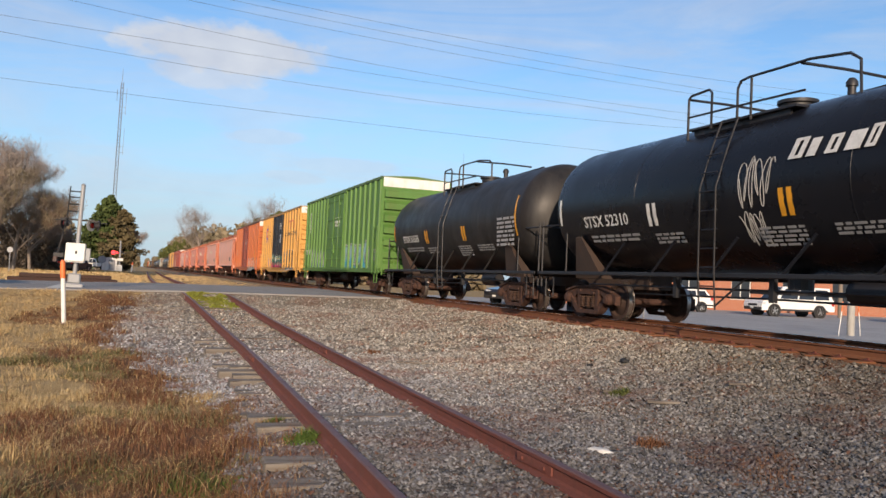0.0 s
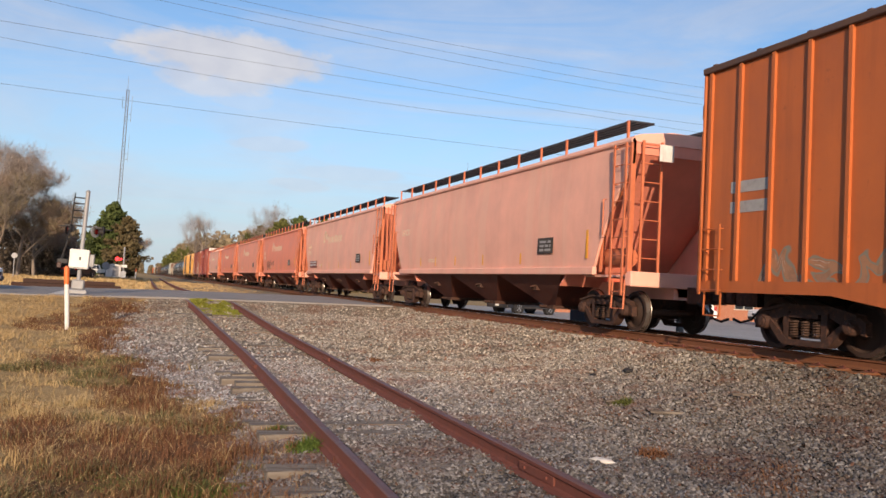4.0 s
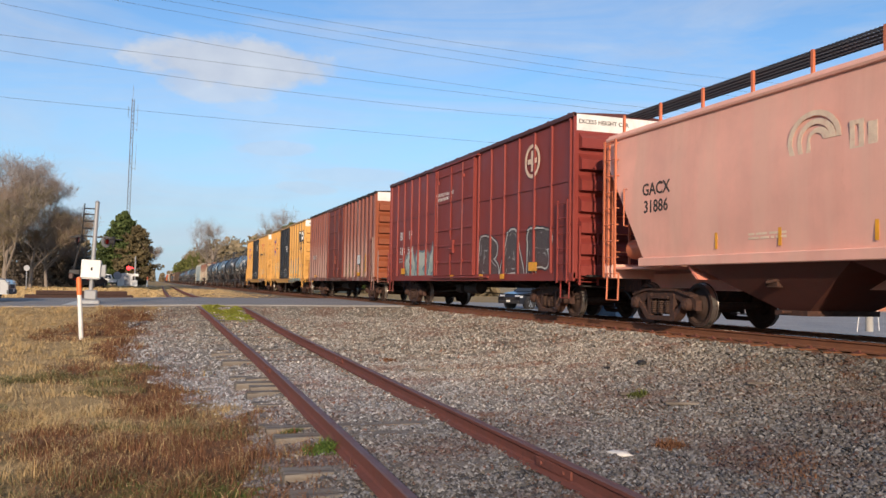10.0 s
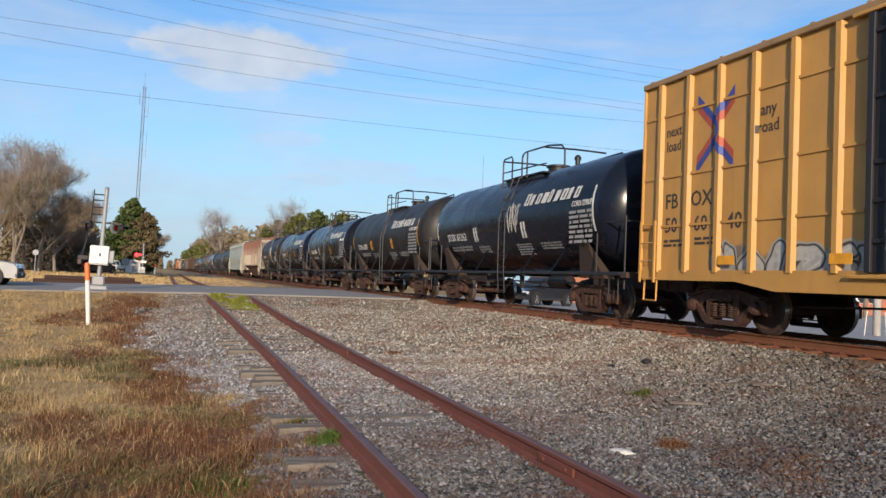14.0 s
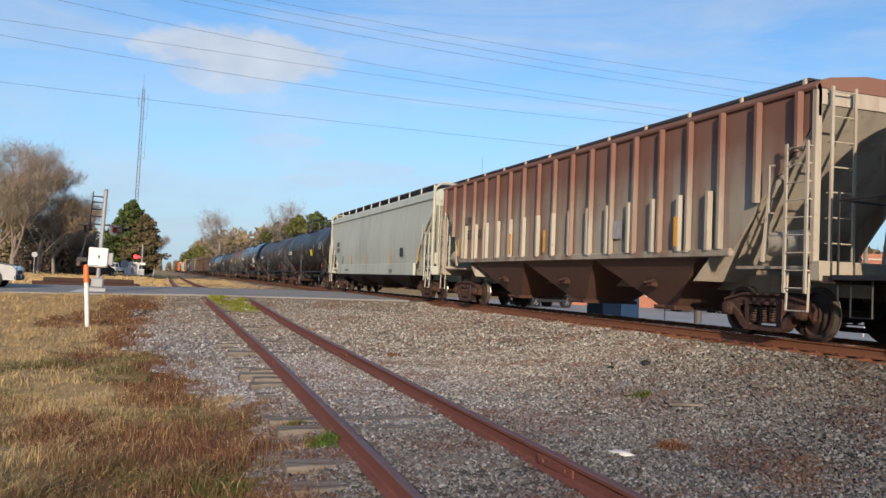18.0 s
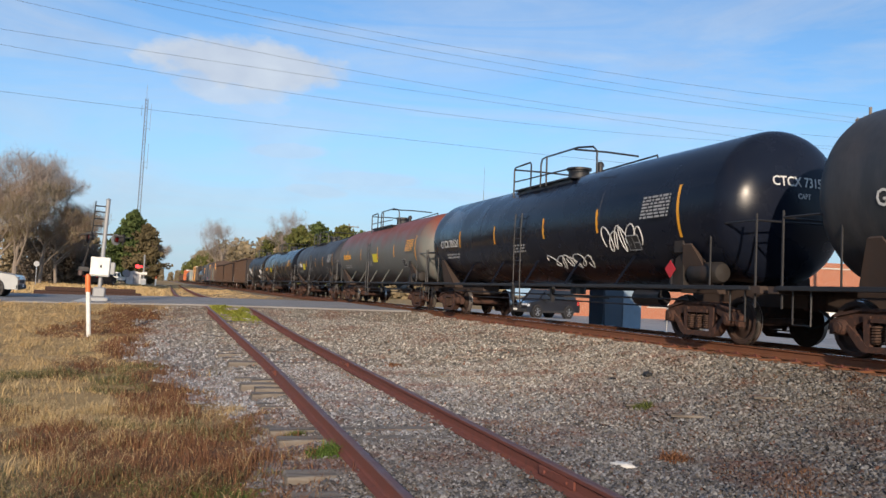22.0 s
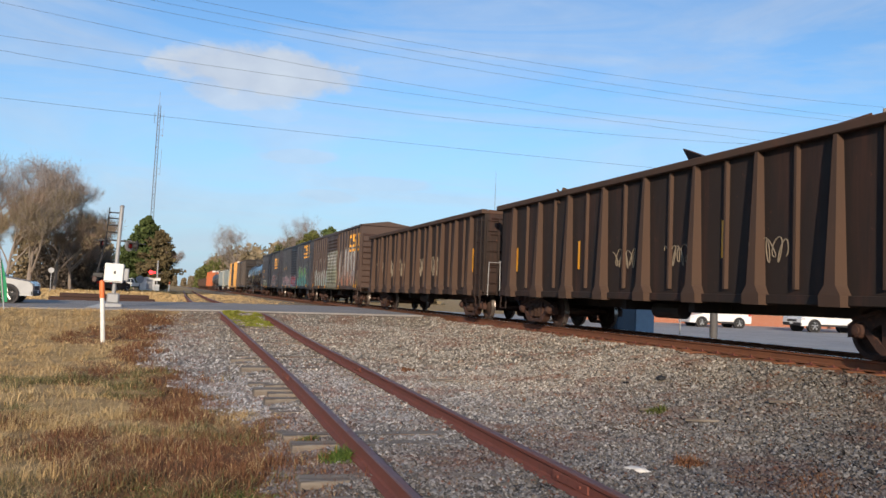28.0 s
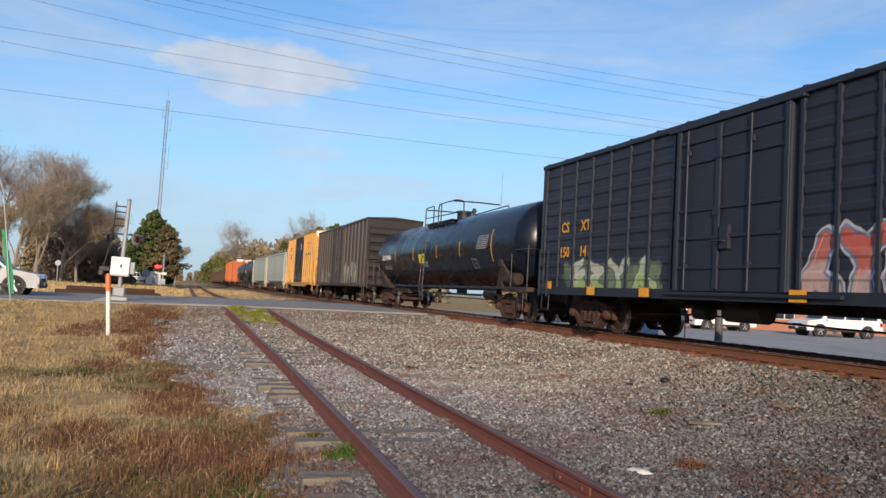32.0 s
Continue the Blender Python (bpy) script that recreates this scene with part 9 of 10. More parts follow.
def vehicle(kind, label, x, y, yaw, mat, z=None):
    """A road vehicle whose front looks along +x when yaw is 0; the origin is the middle on the ground."""
    S = SHAPES[kind]
    L, W = S["L"], S["W"]
    t = thing(kind if kind != "hatch" else "hatchback", label, "car", at=pose(x, y, ground_z(x, y) + 0.04 if z is None else z, 0, 0, yaw))
    f = lambda u: L / 2 - u
    hw = W / 2
    low = S["low"]
    g = Geo()
    ring = [(f(u), v) for u, v in low]
    n = len(ring)
    prof = [(-hw + 0.06, 0.97), (-hw, 1.0), (hw, 1.0), (hw - 0.06, 0.97)]
    for yy, k in prof:
        g.v += [(u * (1 if k == 1.0 else 0.985), yy, (v - 0.6) * k + 0.6) for u, v in ring]
    for s in range(3):
        g.f += [(s * n + i, s * n + (i + 1) % n, (s + 1) * n + (i + 1) % n, (s + 1) * n + i) for i in range(n)]
    g.f += [tuple(range(n)), tuple(range(3 * n, 4 * n))]
    body = part("body", g, mat, t)
    a, b, c, d, top = S["glass"]
    zb = 1.0 if kind != "hatch" else 0.92
    roof = Geo()
    wb, wt2 = hw - 0.1, hw - 0.26
    roof.add([(f(a), -wb, zb), (f(a), wb, zb), (f(b), wb, zb), (f(b), -wb, zb), (f(c), -wt2, top), (f(c), wt2, top), (f(d), wt2, top), (f(d), -wt2, top)],
             [(0, 1, 2, 3), (4, 7, 6, 5), (0, 4, 5, 1), (1, 5, 6, 2), (2, 6, 7, 3), (3, 7, 4, 0)])
    part("cabin", roof, mat, t)

    def pane(p, nm="window"):
        cpt = sum((Vector(q) for q in p), Vector()) / 4
        nrm = (Vector(p[1]) - Vector(p[0])).cross(Vector(p[3]) - Vector(p[0])).normalized()
        if nrm.dot(cpt - Vector((0, 0, 1.0))) < 0:
            nrm = -nrm
        q1 = [Vector(q) + nrm * 0.012 for q in p]
        gg = Geo().add([tuple(q) for q in p] + [tuple(q) for q in q1], [(0, 1, 2, 3), (4, 5, 6, 7), (0, 1, 5, 4), (1, 2, 6, 5), (2, 3, 7, 6), (3, 0, 4, 7)])
        part(nm, gg, GLASS, t)

    def mixp(u, v, s):
        """A point of the cabin's side: u along, v up."""
        x0, x1 = f(a) + (f(c) - f(a)) * v, f(b) + (f(d) - f(b)) * v
        return (x0 + (x1 - x0) * u, s * (wb + (wt2 - wb) * v), zb + (top - zb) * v)

    for s in (-1, 1):
        for u0, u1 in ((0.06, 0.36), (0.39, 0.66), (0.69, 0.94)):
            if kind == "pickup" and u0 > 0.6:
                u1 = 0.92
            pane([mixp(u0, 0.12, s), mixp(u1, 0.12, s), mixp(u1, 0.86, s), mixp(u0, 0.86, s)])
        part("mirror", Geo().bbox(f(a) - 0.45, f(a) - 0.3, s * (hw + 0.02) - 0.1, s * (hw + 0.02) + 0.1, zb + 0.02, zb + 0.18, 0.03), mat, t)
        part("headlight", Geo().bbox(f(0.02) - 0.3, f(0.0) - 0.02, s * (hw - 0.28) - 0.2, s * (hw - 0.28) + 0.24, low[1][1] - 0.06, low[1][1] + 0.12, 0.03), LAMP_CLEAR, t)
        part("tail_light", Geo().bbox(f(L) + 0.02, f(L) + 0.2, s * (hw - 0.2) - 0.1, s * (hw - 0.2) + 0.19, 0.8, 1.05, 0.02), LAMP_RED, t)
        part("sill_trim", Geo().box(f(L - 0.5), f(0.5), s * hw - 0.02, s * hw + 0.015, low[0][1], low[0][1] + 0.12), TRIM, t)
        for u in (0.55 * L, 0.36 * L):
            part("door_handle", Geo().bbox(f(u) - 0.1, f(u) + 0.1, s * hw - 0.02, s * hw + 0.03, 0.9, 0.94, 0.006), mat, t)
    q = 0.1
    pane([(f(a) + 0.0, -wb * 0.85, zb + 0.06), (f(a), wb * 0.85, zb + 0.06), (f(c) + 0.08, wt2 * 0.88, top - 0.05), (f(c) + 0.08, -wt2 * 0.88, top - 0.05)], "windscreen")
    pane([(f(b), -wb * 0.85, zb + 0.06), (f(b), wb * 0.85, zb + 0.06), (f(d) - 0.05, wt2 * 0.88, top - 0.05), (f(d) - 0.05, -wt2 * 0.88, top - 0.05)], "rear_window")
    part("grille", Geo().bbox(f(0.02) - 0.05, f(0) + 0.012, -hw * 0.5, hw * 0.5, low[1][1] - 0.16, low[1][1] - 0.02, 0.01), TRIM, t)
    part("bumper", Geo().bbox(f(0.1), f(0) + 0.05, -hw + 0.05, hw - 0.05, low[0][1], low[0][1] + 0.2, 0.04), TRIM if kind in ("suv", "van") else mat, t)
    part("number_plate", Geo().box(f(0) + 0.05, f(0) + 0.056, -0.16, 0.16, low[0][1] + 0.1, low[0][1] + 0.22), WHITE_BOX, t)
    for u in S["wheels"]:
        for s in (-1, 1):
            r = S["r"]
            part("wheel_arch", Geo().cyl((f(u), s * (hw - 0.26), r), (f(u), s * (hw + 0.008), r), r + 0.07, 20), TRIM, t)
            w = part("wheel", Geo().lathe([(-0.1, r * 0.72), (-0.11, r * 0.95), (-0.07, r), (0.07, r), (0.11, r * 0.95), (0.1, r * 0.72)], 1, 22), TYRE, t, smooth=True, at=Matrix.Translation((f(u), s * (hw - 0.09), r)))
            rim = Geo().lathe([(s * 0.06, r * 0.72), (s * 0.1, r * 0.7), (s * 0.1, r * 0.62), (s * 0.07, r * 0.6)], 1, 22)
            for k in range(5):
                an = k * 2 * math.pi / 5
                m = Matrix.Rotation(an, 4, "Y")
                rim.box(-0.035, 0.035, min(s * 0.07, s * 0.105), max(s * 0.07, s * 0.105), 0.0, r * 0.66, m)
            rim.cyl((0, s * 0.06, 0), (0, s * 0.115, 0), 0.06, 10)
            part("rim", rim, RIM, w)
    if kind == "pickup":
        part("bed", Geo().box(f(5.4), f(3.6), -hw + 0.15, hw - 0.15, 1.122, 1.126), TRIM, t)
    if kind == "suv":
        for s in (-1, 1):
            part("roof_rail", Geo().tube([(f(2.1), s * wt2, top + 0.01), (f(2.25), s * wt2, top + 0.07), (f(4.0), s * wt2, top + 0.07), (f(4.15), s * wt2, top + 0.01)], 0.02, 5), TRIM, t)
    return t


vehicle("suv", "silver sport utility car waiting at the crossing", -7.55, 36.4, 0, SILVER)
vehicle("pickup", "white pickup truck parked by the far crossing", -6.5, 142, 180, WHITE_CAR)
vehicle("suv", "dark car behind the crossing signal", -6.4, 100, 70, BLACK_CAR)
vehicle("suv", "pale car parked under the bare trees", -13.6, 128, 250, SILVER)
vehicle("suv", "dark car parked under the trees", -12.0, 130, 90, BLACK_CAR)
# across the tracks
vehicle("hatch", "white hatchback parked before the brick building", 34.6, 46.4, 170, WHITE_CAR)
vehicle("van", "white passenger van parked in the lot", 40.6, 42.6, 172, WHITE_CAR)
vehicle("suv", "black sport utility car parked beside the blue cabinet", 22.6, 46.0, 200, BLACK_CAR)
vehicle("suv", "dark red car at the lot's edge", 46.5, 37.0, 175, car_body_paint("dark red car paint", (0.2, 0.02, 0.02), 0.2))

# ---- brick building ----
BRICK = Nodes("orange-red brick", 0.9)
bt = BRICK.t.nodes.new("ShaderNodeTexBrick")
bm_map = BRICK.t.nodes.new("ShaderNodeMapping")
bm_map.inputs["Rotation"].default_value = (radians(90), 0, 0)
BRICK.link(BRICK.pos, bm_map.inputs[0])
BRICK.link(bm_map.outputs[0], bt.inputs["Vector"])
bt.inputs["Color1"].default_value, bt.inputs["Color2"].default_value, bt.inputs["Mortar"].default_value = (0.40, 0.15, 0.08, 1), (0.31, 0.11, 0.06, 1), (0.36, 0.28, 0.22, 1)
bt.inputs["Scale"].default_value, bt.inputs["Mortar Size"].default_value = 4.4, 0.012
BRICK.bump(bt.outputs["Fac"], 0.3, 0.01)
BRICK = BRICK.done(BRICK.mix(BRICK.map(BRICK.noise(0.6, 5, 0.6), 0.3, 0.7, 0, 0.4), bt.outputs["Color"], (0.28, 0.12, 0.075)))
STONE = paint("pale stone trim", (0.5, 0.46, 0.4), 0.8)
bld = thing("brick_building", "single-storey orange brick building with a flat roof", "building", at=pose(30, 56, -0.72, 0, 0, -12))
BW, BH = 44.0, 4.6
wins = [(2.5 + 4.4 * i, 1.7) for i in range(9)]
# front wall in pieces round the openings
segs = [0.0]
for cx, w in wins:
    segs += [cx - w / 2, cx + w / 2]
segs.append(BW)
front = part("front_wall", Geo().box(0, BW, 0, 0.3, 0, 1.0).box(0, BW, 0, 0.3, 2.9, BH), BRICK, bld)
for i in range(0, len(segs), 2):
    part("pier", Geo().box(segs[i], segs[i + 1], 0, 0.3, 1.0, 2.9), BRICK, bld)
for cx, w in wins:
    wnd = part("window", Geo().box(cx - w / 2, cx + w / 2, 0.16, 0.19, 1.0, 2.9), GLASS, bld)
    part("window_frame", Geo().box(cx - w / 2, cx - w / 2 + 0.07, 0.1, 0.2, 1.0, 2.9).box(cx + w / 2 - 0.07, cx + w / 2, 0.1, 0.2, 1.0, 2.9).box(cx - w / 2, cx + w / 2, 0.1, 0.2, 2.83, 2.9).box(cx - 0.03, cx + 0.03, 0.11, 0.2, 1.0, 2.83), WHITE_BOX, wnd)
    part("window_sill", Geo().bbox(cx - w / 2 - 0.1, cx + w / 2 + 0.1, -0.06, 0.2, 0.92, 1.0, 0.01), STONE, wnd)
part("side_wall", Geo().box(0, 0.3, 0.3, 14, 0, BH), BRICK, bld)
part("side_wall", Geo().box(BW - 0.3, BW, 0.3, 14, 0, BH), BRICK, bld)
part("back_wall", Geo().box(0.3, BW - 0.3, 13.7, 14, 0, BH), BRICK, bld)
part("roof", Geo().box(-0.1, BW + 0.1, -0.1, 14.1, BH, BH + 0.12), STONE, bld)
part("parapet", Geo().bbox(-0.12, BW + 0.12, -0.12, 0.36, BH + 0.12, BH + 0.5, 0.02), BRICK, bld)

# ---- beside the main track, seen under the cars ----
BLUE_STEEL = paint("dull blue-grey cabinet steel", (0.06, 0.085, 0.12), 0.6, 0.0, (0.12, 0.1, 0.09), 0.3)
BLUE_PALE = paint("pale blue-grey cabinet steel", (0.22, 0.30, 0.38), 0.6, 0.0, (0.2, 0.18, 0.16), 0.3)
cab = thing("relay_cabinet", "blue-grey steel railway relay cabinet", "cabinet", at=pose(15.6, 25.9, ground_z(15.6, 25.9) - 0.05, 0, 0, 0))
part("body", Geo().bbox(-0.75, 0.75, -0.55, 0.55, 0.1, 1.75, 0.02), BLUE_STEEL, cab)
part("plinth", Geo().box(-0.8, 0.8, -0.6, 0.6, 0, 0.12), STONE, cab)
part("cabinet_door", Geo().bbox(-0.02, 0.72, -0.585, -0.55, 0.2, 1.68, 0.01), BLUE_PALE, cab, "paler cabinet door")
part("cabinet_door", Geo().bbox(-0.785, -0.75, -0.5, 0.5, 0.2, 1.68, 0.01), BLUE_STEEL, cab)
part("cabinet_roof", Geo().bbox(-0.82, 0.82, -0.62, 0.62, 1.75, 1.83, 0.02), BLUE_STEEL, cab)


def bollard(x, y, hgt, r, mat, label):
    t = thing("post", label, "post", at=pose(x, y, ground_z(x, y)))
    part("shaft", Geo().cyl((0, 0, -0.2), (0, 0, hgt), r, 12), mat, t, smooth=True)
    part("cap", Geo().lathe([(hgt, r), (hgt + 0.03, r * 0.8), (hgt + 0.05, r * 0.2)], 2, 12), mat, t, smooth=True)
    return t


bollard(18.6, 25.0, 1.25, 0.14, paint("dark grey steel post", (0.09, 0.09, 0.09), 0.7), "thick dark grey steel post beside the tracks")
bollard(24.2, 22.4, 1.5, 0.13, paint("pale concrete post", (0.4, 0.39, 0.36), 0.85), "pale grey concrete post in a grass verge")
bollard(17.6, 25.6, 1.1, 0.025, GALV, "thin bent steel rod beside the tracks")
for x, y, lean in ((23.2, 22.0, 8), (25.0, 22.7, -6)):
    marker_post(x, y, 1.3, lean, 0.018, "thin yellow and orange marker stake")
cone = thing("traffic_cone", "small orange traffic cone on the asphalt", "traffic cone", at=pose(26.5, 44.5, ground_z(26.5, 44.5) + 0.03))
part("cone", Geo().lathe([(0.03, 0.13), (0.68, 0.03)], 2, 14), POST_ORANGE, cone, smooth=True)
part("foot", Geo().bbox(-0.18, 0.18, -0.18, 0.18, 0, 0.035, 0.01), POST_ORANGE, cone)
part("collar", Geo().lathe([(0.38, 0.082), (0.5, 0.064)], 2, 14), WHITE_TAPE, cone, smooth=True)


# ---- loose stone, grass and litter ----
def scatter_stones(name, pts, sizes, mat, seed, label):
    """Angular stones, one mesh: the jittered points that stand out of the bed."""
    r = np.random.RandomState(seed)
    n = len(pts)
    base = np.array([(1, 0.2, -0.12), (-1, -0.1, -0.08), (0.1, 1, -0.12), (-0.1, -1, -0.1), (0.1, 0.1, 0.85)], float)
    v = base[None] * (0.75 + 0.5 * r.rand(n, 5, 1)) + r.normal(size=(n, 5, 3)) * 0.16
    a = r.rand(n) * 6.283
    c, s = np.cos(a), np.sin(a)
    x, y = v[..., 0] * c[:, None] - v[..., 1] * s[:, None], v[..., 0] * s[:, None] + v[..., 1] * c[:, None]
    tilt = r.normal(size=(n, 1)) * 0.5
    z = v[..., 2] * 0.8 + x * tilt
    v = np.stack([x, y, z], -1) * np.asarray(sizes)[:, None, None] + np.asarray(pts)[:, None]
    tri = np.array([(0, 2, 4), (2, 1, 4), (1, 3, 4), (3, 0, 4)])
    idx = (tri[None] + 5 * np.arange(n)[:, None, None]).reshape(-1)
    me = bpy.data.meshes.new(name)
    me.vertices.add(5 * n)
    me.vertices.foreach_set("co", v.ravel())
    me.loops.add(len(idx))
    me.loops.foreach_set("vertex_index", idx)
    me.polygons.add(4 * n)
    me.polygons.foreach_set("loop_start", np.arange(0, len(idx), 3))
    me.materials.append(mat)
    me.update()
    me.validate()
    return tagged(part(name, me, mat), label, "gravel", kind="stuff")


def stone_material():
    n = Nodes("crushed grey and tan ballast stone", 0.92)
    n.bsdf.inputs["Specular IOR Level"].default_value = 0.25
    isl = n.t.nodes.new("ShaderNodeNewGeometry").outputs["Random Per Island"]
    ramp = n.t.nodes.new("ShaderNodeValToRGB")
    ramp.color_ramp.interpolation = "CONSTANT"
    e = ramp.color_ramp.elements
    e[0].position, e[0].color = 0.0, (0.135, 0.127, 0.113, 1)
    e[1].position, e[1].color = 0.18, (0.235, 0.222, 0.20, 1)
    for p, c in ((0.42, (0.32, 0.304, 0.275)), (0.6, (0.21, 0.175, 0.135)), (0.72, (0.42, 0.405, 0.375)), (0.85, (0.09, 0.084, 0.08)), (0.92, (0.52, 0.50, 0.455)), (0.96, (0.20, 0.10, 0.065))):
        k = e.new(p)
        k.color = col(c)
    n.link(isl, ramp.inputs[0])
    base = n.mix(n.map(n.noise(45, 4, 0.6), 0.35, 0.7, 0, 0.3), ramp.outputs[0], (0.12, 0.105, 0.09))
    patch = n.math("MULTIPLY", n.map(n.noise(0.9, 5, 0.65, (1, 1, 1), (7, 1, 0)), 0.5, 0.64), n.map(n.noise(9, 4, 0.6), 0.35, 0.6))
    base = n.mix(n.math("MULTIPLY", patch, 0.75), base, (0.15, 0.066, 0.045))
    return n.done(stone_tone_and_light(n, base))


STONE_MAT = stone_material()
rs = np.random.RandomState(5)
pts, sizes = [], []


def strew(count, x0, x1, y0, y1, lo, hi, keep):
    xs, ys2 = x0 + (x1 - x0) * rs.rand(count), y0 + (y1 - y0) * rs.rand(count)
    for x, y, u in zip(xs, ys2, rs.rand(count)):
        if keep(x, y):
            s = lo + (hi - lo) * u * u
            pts.append((x, y, ground_z(x, y) + lumps(x, y, 1.0, 0.8) + s * 0.15))
            sizes.append(s)


OVER_TIE = [min(abs(k / 50 - 12 - q) for q in SIDING_TIES) < 0.12 for k in range(4000)]


def on_ballast(x, y):
    c = siding_x(y)
    edge = grass_edge(y) - 0.3 + 0.55 * noise.noise(Vector((x * 0.7, y * 0.7, 2.0))) + 0.3 * noise.noise(Vector((x * 3, y * 3, 2.0)))
    # fewer stones lie on the ties
    if abs(x - c) < 1.38 and OVER_TIE[int((y + 12) * 50)]:
        if rs.rand() < (0.4 if x < c - 0.7 else 0.35 + 0.5 * noise.noise(Vector((x, y, 5.0)))):
            return False
    return edge < x < TRACK_X - 1.33 + 0.12 * noise.noise(Vector((x * 2, y * 2, 6.0)))


strew(120000, 0.2, 11, 3.2, 8.5, 0.012, 0.031, on_ballast)
strew(92000, 0.0, 11, 8.5, 16, 0.016, 0.036, on_ballast)
strew(40000, -1.2, 11, 16, 30, 0.024, 0.046, on_ballast)
strew(5000, 9.0, 9.8, 5, 30, 0.025, 0.055, on_ballast)
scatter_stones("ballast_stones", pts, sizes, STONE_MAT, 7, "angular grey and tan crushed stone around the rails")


def blades(name, count, region, keep, hgt, mat, seed, label, width=0.004, lean=0.5):
    r = np.random.RandomState(seed)
    x0, x1, y0, y1 = region
    P = []
    while len(P) < count:
        x, y = x0 + (x1 - x0) * r.rand(), y0 + (y1 - y0) * r.rand()
        k = keep(x, y)
        if r.rand() < k:
            P.append((x, y, ground_z(x, y) + lumps(x, y, 1.0, 1.6) - 0.01))
    P = np.array(P)
    n = len(P)
    a = r.rand(n) * 6.283
    d = np.stack([np.cos(a), np.sin(a), np.zeros(n)], 1)
    side = np.stack([-np.sin(a), np.cos(a), np.zeros(n)], 1) * (width * (0.6 + r.rand(n, 1)))
    far = 1 + 0.06 * np.maximum(0, P[:, 1:2] - 6)
    side = side * far
    tall = np.array([0.55 + 1.1 * max(-0.3, noise.noise(Vector((p[0] * 1.7, p[1] * 1.7, 21.0)))) for p in P])[:, None]
    h = hgt * tall * (0.3 + 1.0 * r.rand(n, 1) ** 1.5)
    mid = P + d * h * lean * 0.35 * r.rand(n, 1) + np.array([0, 0, 1.0]) * h * 0.55
    tip = P + d * h * lean * (0.5 + r.rand(n, 1)) + np.array([0, 0, 1.0]) * h * (0.7 + 0.3 * r.rand(n, 1))
    v = np.stack([P - side, P + side, mid + side * 0.7, mid - side * 0.7, tip], 1).reshape(-1, 3)
    k = np.arange(n)[:, None] * 5
    quads = (k + np.array([[0, 1, 2, 3]])).reshape(-1)
    tris = (k + np.array([[3, 2, 4]])).reshape(-1)
    me = bpy.data.meshes.new(name)
    me.vertices.add(5 * n)
    me.vertices.foreach_set("co", v.ravel())
    me.loops.add(7 * n)
    me.loops.foreach_set("vertex_index", np.concatenate([quads, tris]))
    me.polygons.add(2 * n)
    me.polygons.foreach_set("loop_start", np.concatenate([np.arange(0, 4 * n, 4), 4 * n + np.arange(0, 3 * n, 3)]))
    me.materials.append(mat)
    me.update()
    me.validate()
    return tagged(part(name, me, mat), label, "grass", kind="stuff")


def blade_material(name, a, b, c):
    n = Nodes(name, 0.85)
    n.bsdf.inputs["Specular IOR Level"].default_value = 0.15
    isl = n.t.nodes.new("ShaderNodeNewGeometry").outputs["Random Per Island"]
    base = n.mix(isl, a, b)
    base = n.mix(n.map(n.noise(0.5, 4, 0.6), 0.42, 0.6, 0, 0.9), base, c)
    return n.done(base)


STRAW_B = blade_material("dry straw blades", (0.60, 0.45, 0.235), (0.42, 0.30, 0.145), (0.50, 0.35, 0.17))
RUSSET_B = blade_material("russet weed stems", (0.125, 0.055, 0.034), (0.24, 0.125, 0.066), (0.165, 0.085, 0.045))
OLIVE_B = blade_material("dull olive grass", (0.19, 0.17, 0.075), (0.11, 0.105, 0.055), (0.15, 0.13, 0.06))
GREEN_B = blade_material("green weed leaves", (0.06, 0.11, 0.025), (0.12, 0.17, 0.04), (0.09, 0.10, 0.03))


def patchy(x, y, s, off):
    return noise.noise(Vector((x * s, y * s, off)))


def on_grass(x, y):
    """How thickly grass stands: it thins out raggedly towards the stone."""
    k = (grass_edge(y) - x) / 1.0 + 0.45 + patchy(x, y, 0.7, 2) * 0.9 + patchy(x, y, 2.6, 2) * 0.9
    return max(0.0, min(1.0, k))


def thin(x, y):
    return 0.35 + 0.65 * (patchy(x, y, 1.3, 7) > -0.12)


blades("dry_grass", 80000, (-9, 1.4, 3.0, 12), lambda x, y: on_grass(x, y) * max(0.25, min(1.0, (y - 3.5) / 7)) * (1 - 0.55 * russet_at(x, y)) * thin(x, y), 0.18, STRAW_B, 3, "dry straw-coloured winter grass", 0.0019, 1.6)
blades("dry_grass", 70000, (-12, 1.0, 12, 30), lambda x, y: on_grass(x, y) * (1 - 0.7 * russet_at(x, y)), 0.17, STRAW_B, 4, "dry straw-coloured winter grass", 0.0026, 1.5)
blades("weeds", 46000, (-3, 1.7, 3.0, 13), lambda x, y: on_grass(x, y) * russet_at(x, y), 0.18, RUSSET_B, 5, "russet dead weeds beside the siding", 0.0022, 0.8)
blades("weeds", 16000, (-4, 1.2, 13, 30), lambda x, y: on_grass(x, y) * russet_at(x, y), 0.17, RUSSET_B, 6, "russet dead weeds beside the siding", 0.003, 0.8)
blades("dry_grass", 26000, (-14, 7, 45, 125), lambda x, y: max(0.0, min(1.0, (siding_x(y) - 1.4 - x) / 0.8 + patchy(x, y, 0.4, 2))) * (0.6 + 0.4 * (patchy(x, y, 0.2, 5) > 0)) * (1.0 if y < 85 else 0.5), 0.24, STRAW_B, 24, "dry straw-coloured verge beyond the road", 0.008, 0.9)
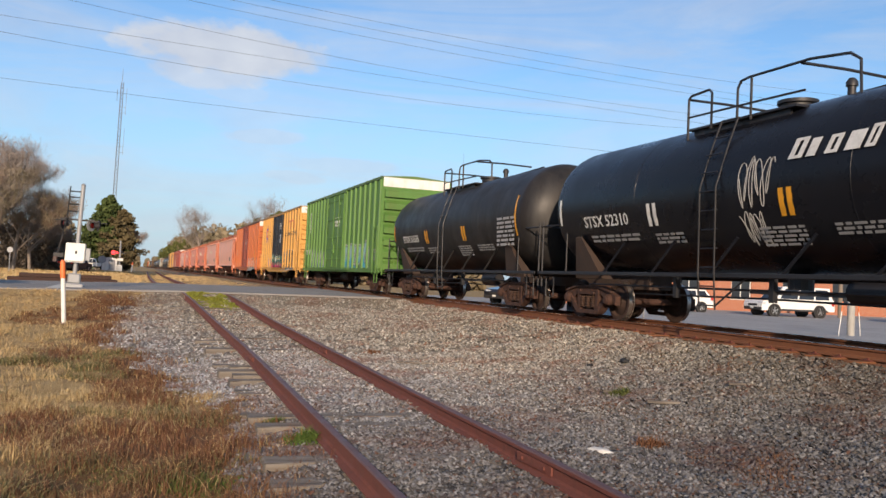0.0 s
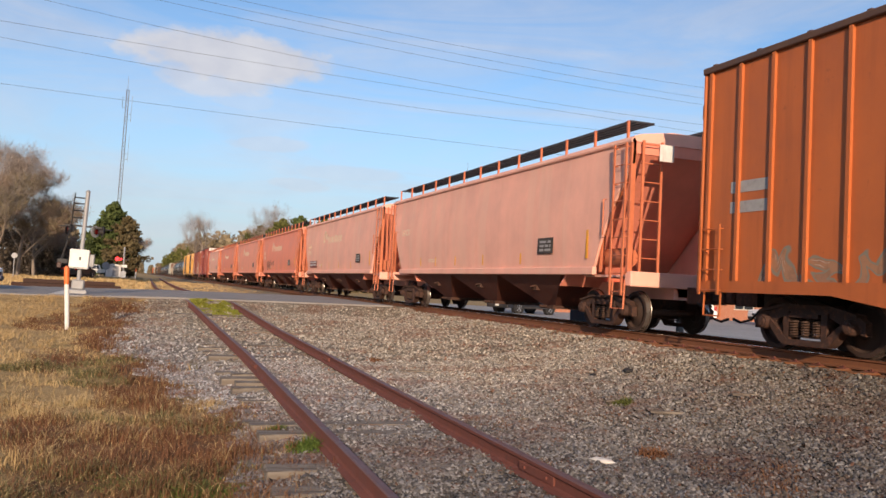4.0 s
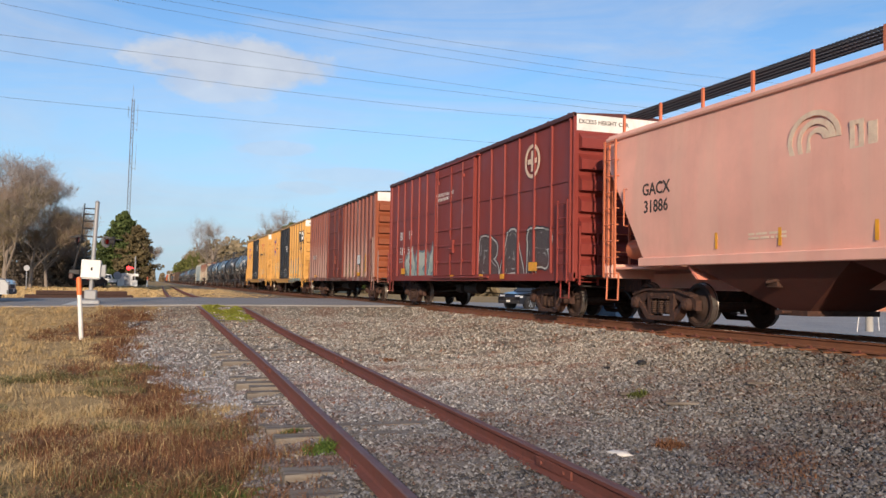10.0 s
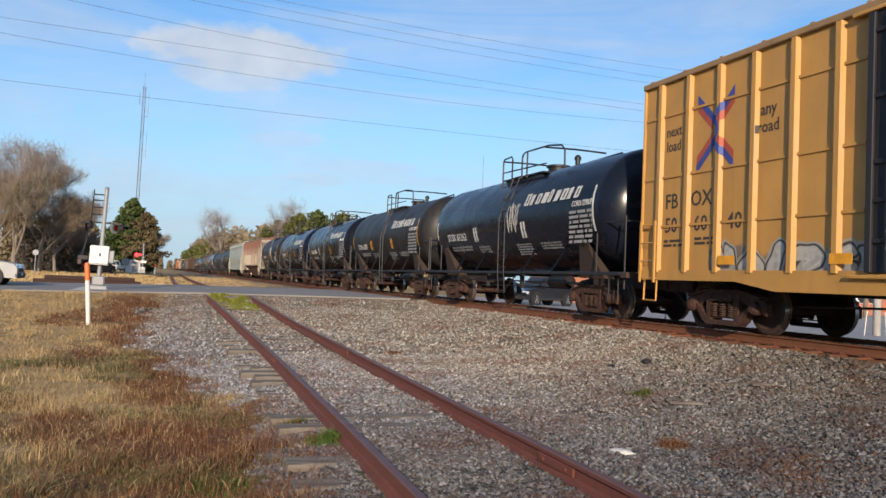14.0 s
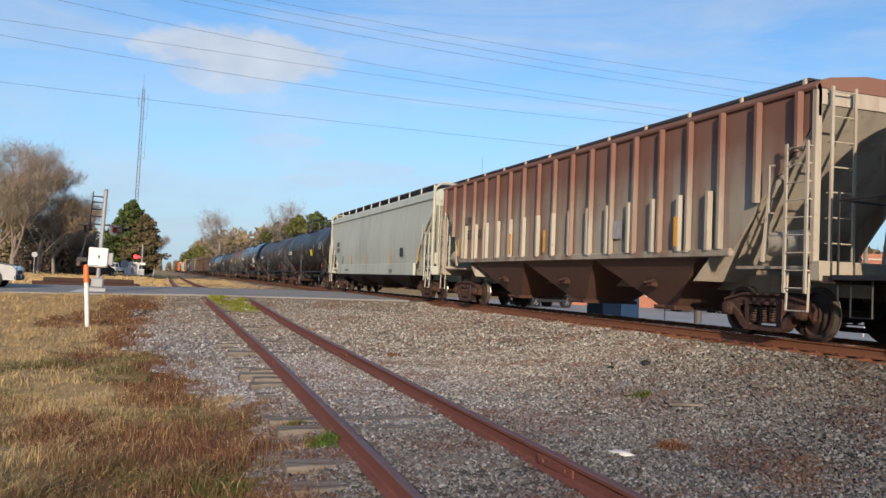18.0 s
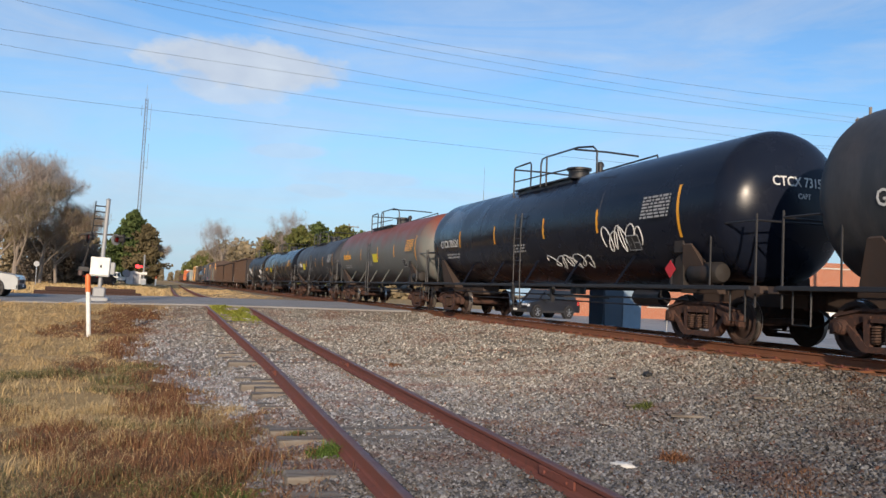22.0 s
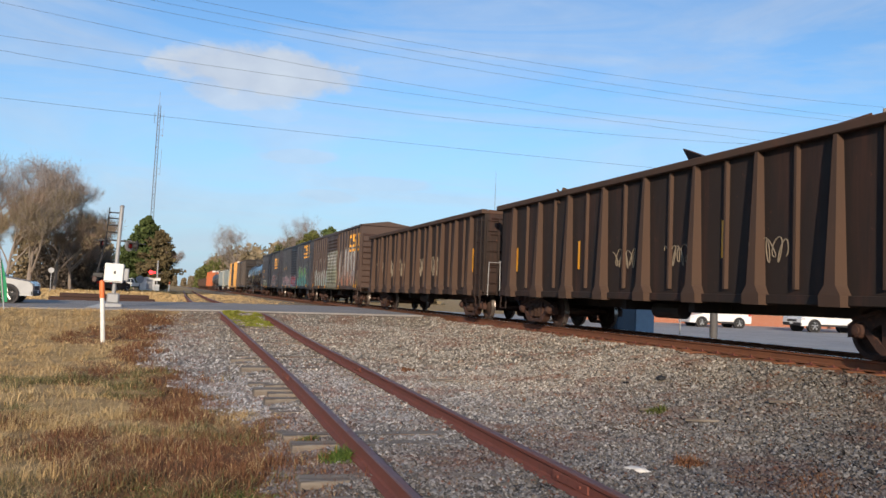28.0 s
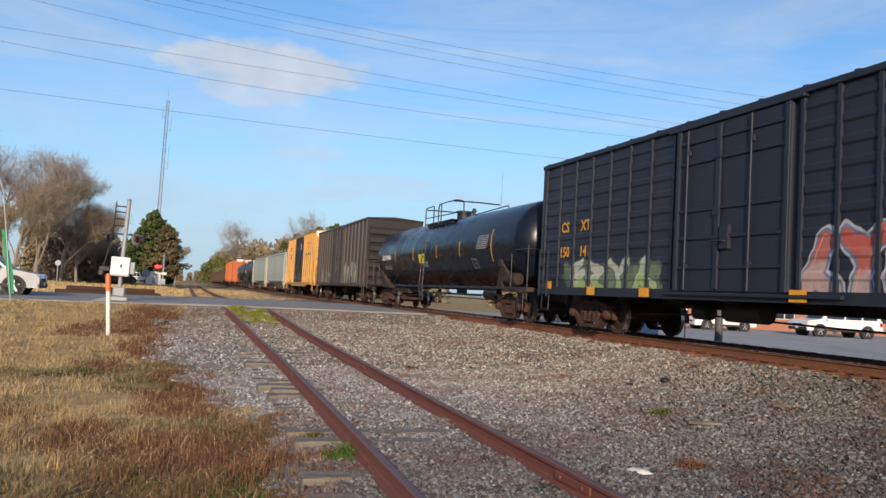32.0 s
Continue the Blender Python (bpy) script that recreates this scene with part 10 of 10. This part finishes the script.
blades("dry_grass", 15000, (0.2, 9.2, 45, 125), lambda x, y: 0.0 if abs(abs(x - siding_x(y)) - 0.755) < 0.12 else 1.0, 0.07, STRAW_B, 25, "short tan weeds between the tracks beyond the road", 0.008, 1.0)
blades("olive_grass", 34000, (-5, 1.2, 3.2, 17), lambda x, y: on_grass(x, y) * max(0.0, min(1.0, 4 * patchy(x, y, 0.75, 31) - 0.3 + max(0.0, 7.5 - y) * 0.5)), 0.17, OLIVE_B, 15, "dull olive grass among the straw", 0.004, 0.9)
blades("weeds", 40000, (3.2, 10, 3.2, 12), lambda x, y: max(0.0, min(1.0, patchy(x, y, 0.8, 12) * 3 + 0.1)) * max(0.12, min(1.0, (9.0 - y + 0.25 * x) / 2.5)), 0.05, RUSSET_B, 8, "low russet weeds among the ballast", 0.003, 1.0)
GREEN_SPOTS = [(1.6, 7.8, 0.24), (-0.1, 7.2, 0.34), (0.6, 6.8, 0.4), (1.5, 9.0, 0.15), (6.3, 9.8, 0.25), (-0.9, 6.2, 0.3)]
blades("green_weeds", 5200, (-2, 7, 3.5, 10), lambda x, y: max(0.0, max(1.0 - math.hypot(x - a, y - b) / r for a, b, r in GREEN_SPOTS)), 0.1, GREEN_B, 9, "small green weeds in the gravel and grass", 0.006, 0.9)
# mown green strip between the rails at the road's edge
GREEN_M = blade_material("yellow-green turf", (0.16, 0.20, 0.035), (0.27, 0.26, 0.05), (0.2, 0.2, 0.04))
blades("turf", 9000, (1.0, 4.0, 26.2, 30.2), lambda x, y: 1.0 if abs(x - siding_x(y)) < 0.66 else 0.0, 0.09, GREEN_M, 10, "yellow-green turf between the siding's rails", 0.012, 0.8)


def lump(name, label, cat, x, y, size, mat, seed, flat=0.5, long=1.0):
    r = random.Random(seed)
    bm = bmesh.new()
    bmesh.ops.create_icosphere(bm, subdivisions=2, radius=1.0)
    for v in bm.verts:
        k = 1 + 0.28 * noise.noise(v.co * 1.7 + Vector((seed, 0, 0)))
        v.co = Vector((v.co.x * size * long * k, v.co.y * size * k, v.co.z * size * flat * k))
    me = bpy.data.meshes.new(name)
    bm.to_mesh(me)
    bm.free()
    me.materials.append(mat)
    ob = new(name, me)
    ob.matrix_basis = pose(x, y, ground_z(x, y) + size * flat * 0.6, 0, 0, r.uniform(0, 180))
    return tagged(ob, label, cat)


PALE_STONE = paint("pale bleached stone", (0.66, 0.64, 0.6), 0.85)
lump("stone", "white stone lying between the siding's rails", "stone", 2.05, 15.2, 0.1, PALE_STONE, 3, 0.7)
lump("stone", "pale flat stone on the ballast", "stone", 4.3, 6.9, 0.085, PALE_STONE, 5, 0.35, 1.5)
lump("litter", "crumpled black scrap on the ballast", "litter", 7.9, 12.0, 0.09, RUBBER, 7, 0.6, 1.3)
lump("litter", "crumpled black scrap on the ballast", "litter", 7.35, 12.2, 0.06, RUBBER, 8, 0.35, 1.6)
for i, (x, y, l, a) in enumerate(((6.4, 8.8, 0.22, -20), (7.9, 9.1, 0.22, -10), (6.3, 9.9, 0.14, 10), (4.9, 14.4, 0.3, -14))):
    ob = thing("stick", "dark splinter of old tie wood on the ballast", "stick", at=pose(x, y, ground_z(x, y) + 0.02, 0, 0, a))
    part("splinter", Geo().bbox(-l, l, -0.03, 0.03, 0, 0.035, 0.008), TIE_OLD, ob)
clump_at = [(4.7, 16.2), (5.1, 7.2)]
blades("dead_tuft", 900, (3.6, 5.6, 6.2, 16.8), lambda x, y: max(0.0, max(1.0 - math.hypot(x - a, y - b) / 0.2 for a, b in clump_at)), 0.13, RUSSET_B, 14, "dead brown tuft in the ballast", 0.005, 1.0)


def motions():
    """The train rolls past at an even pace."""
    for ob, mid in CONSIST:
        walk(ob, [(0.0, pose(TRACK_X, mid, 0)), (32.0, pose(TRACK_X, mid - SPEED * 32.0, 0))])


motions()
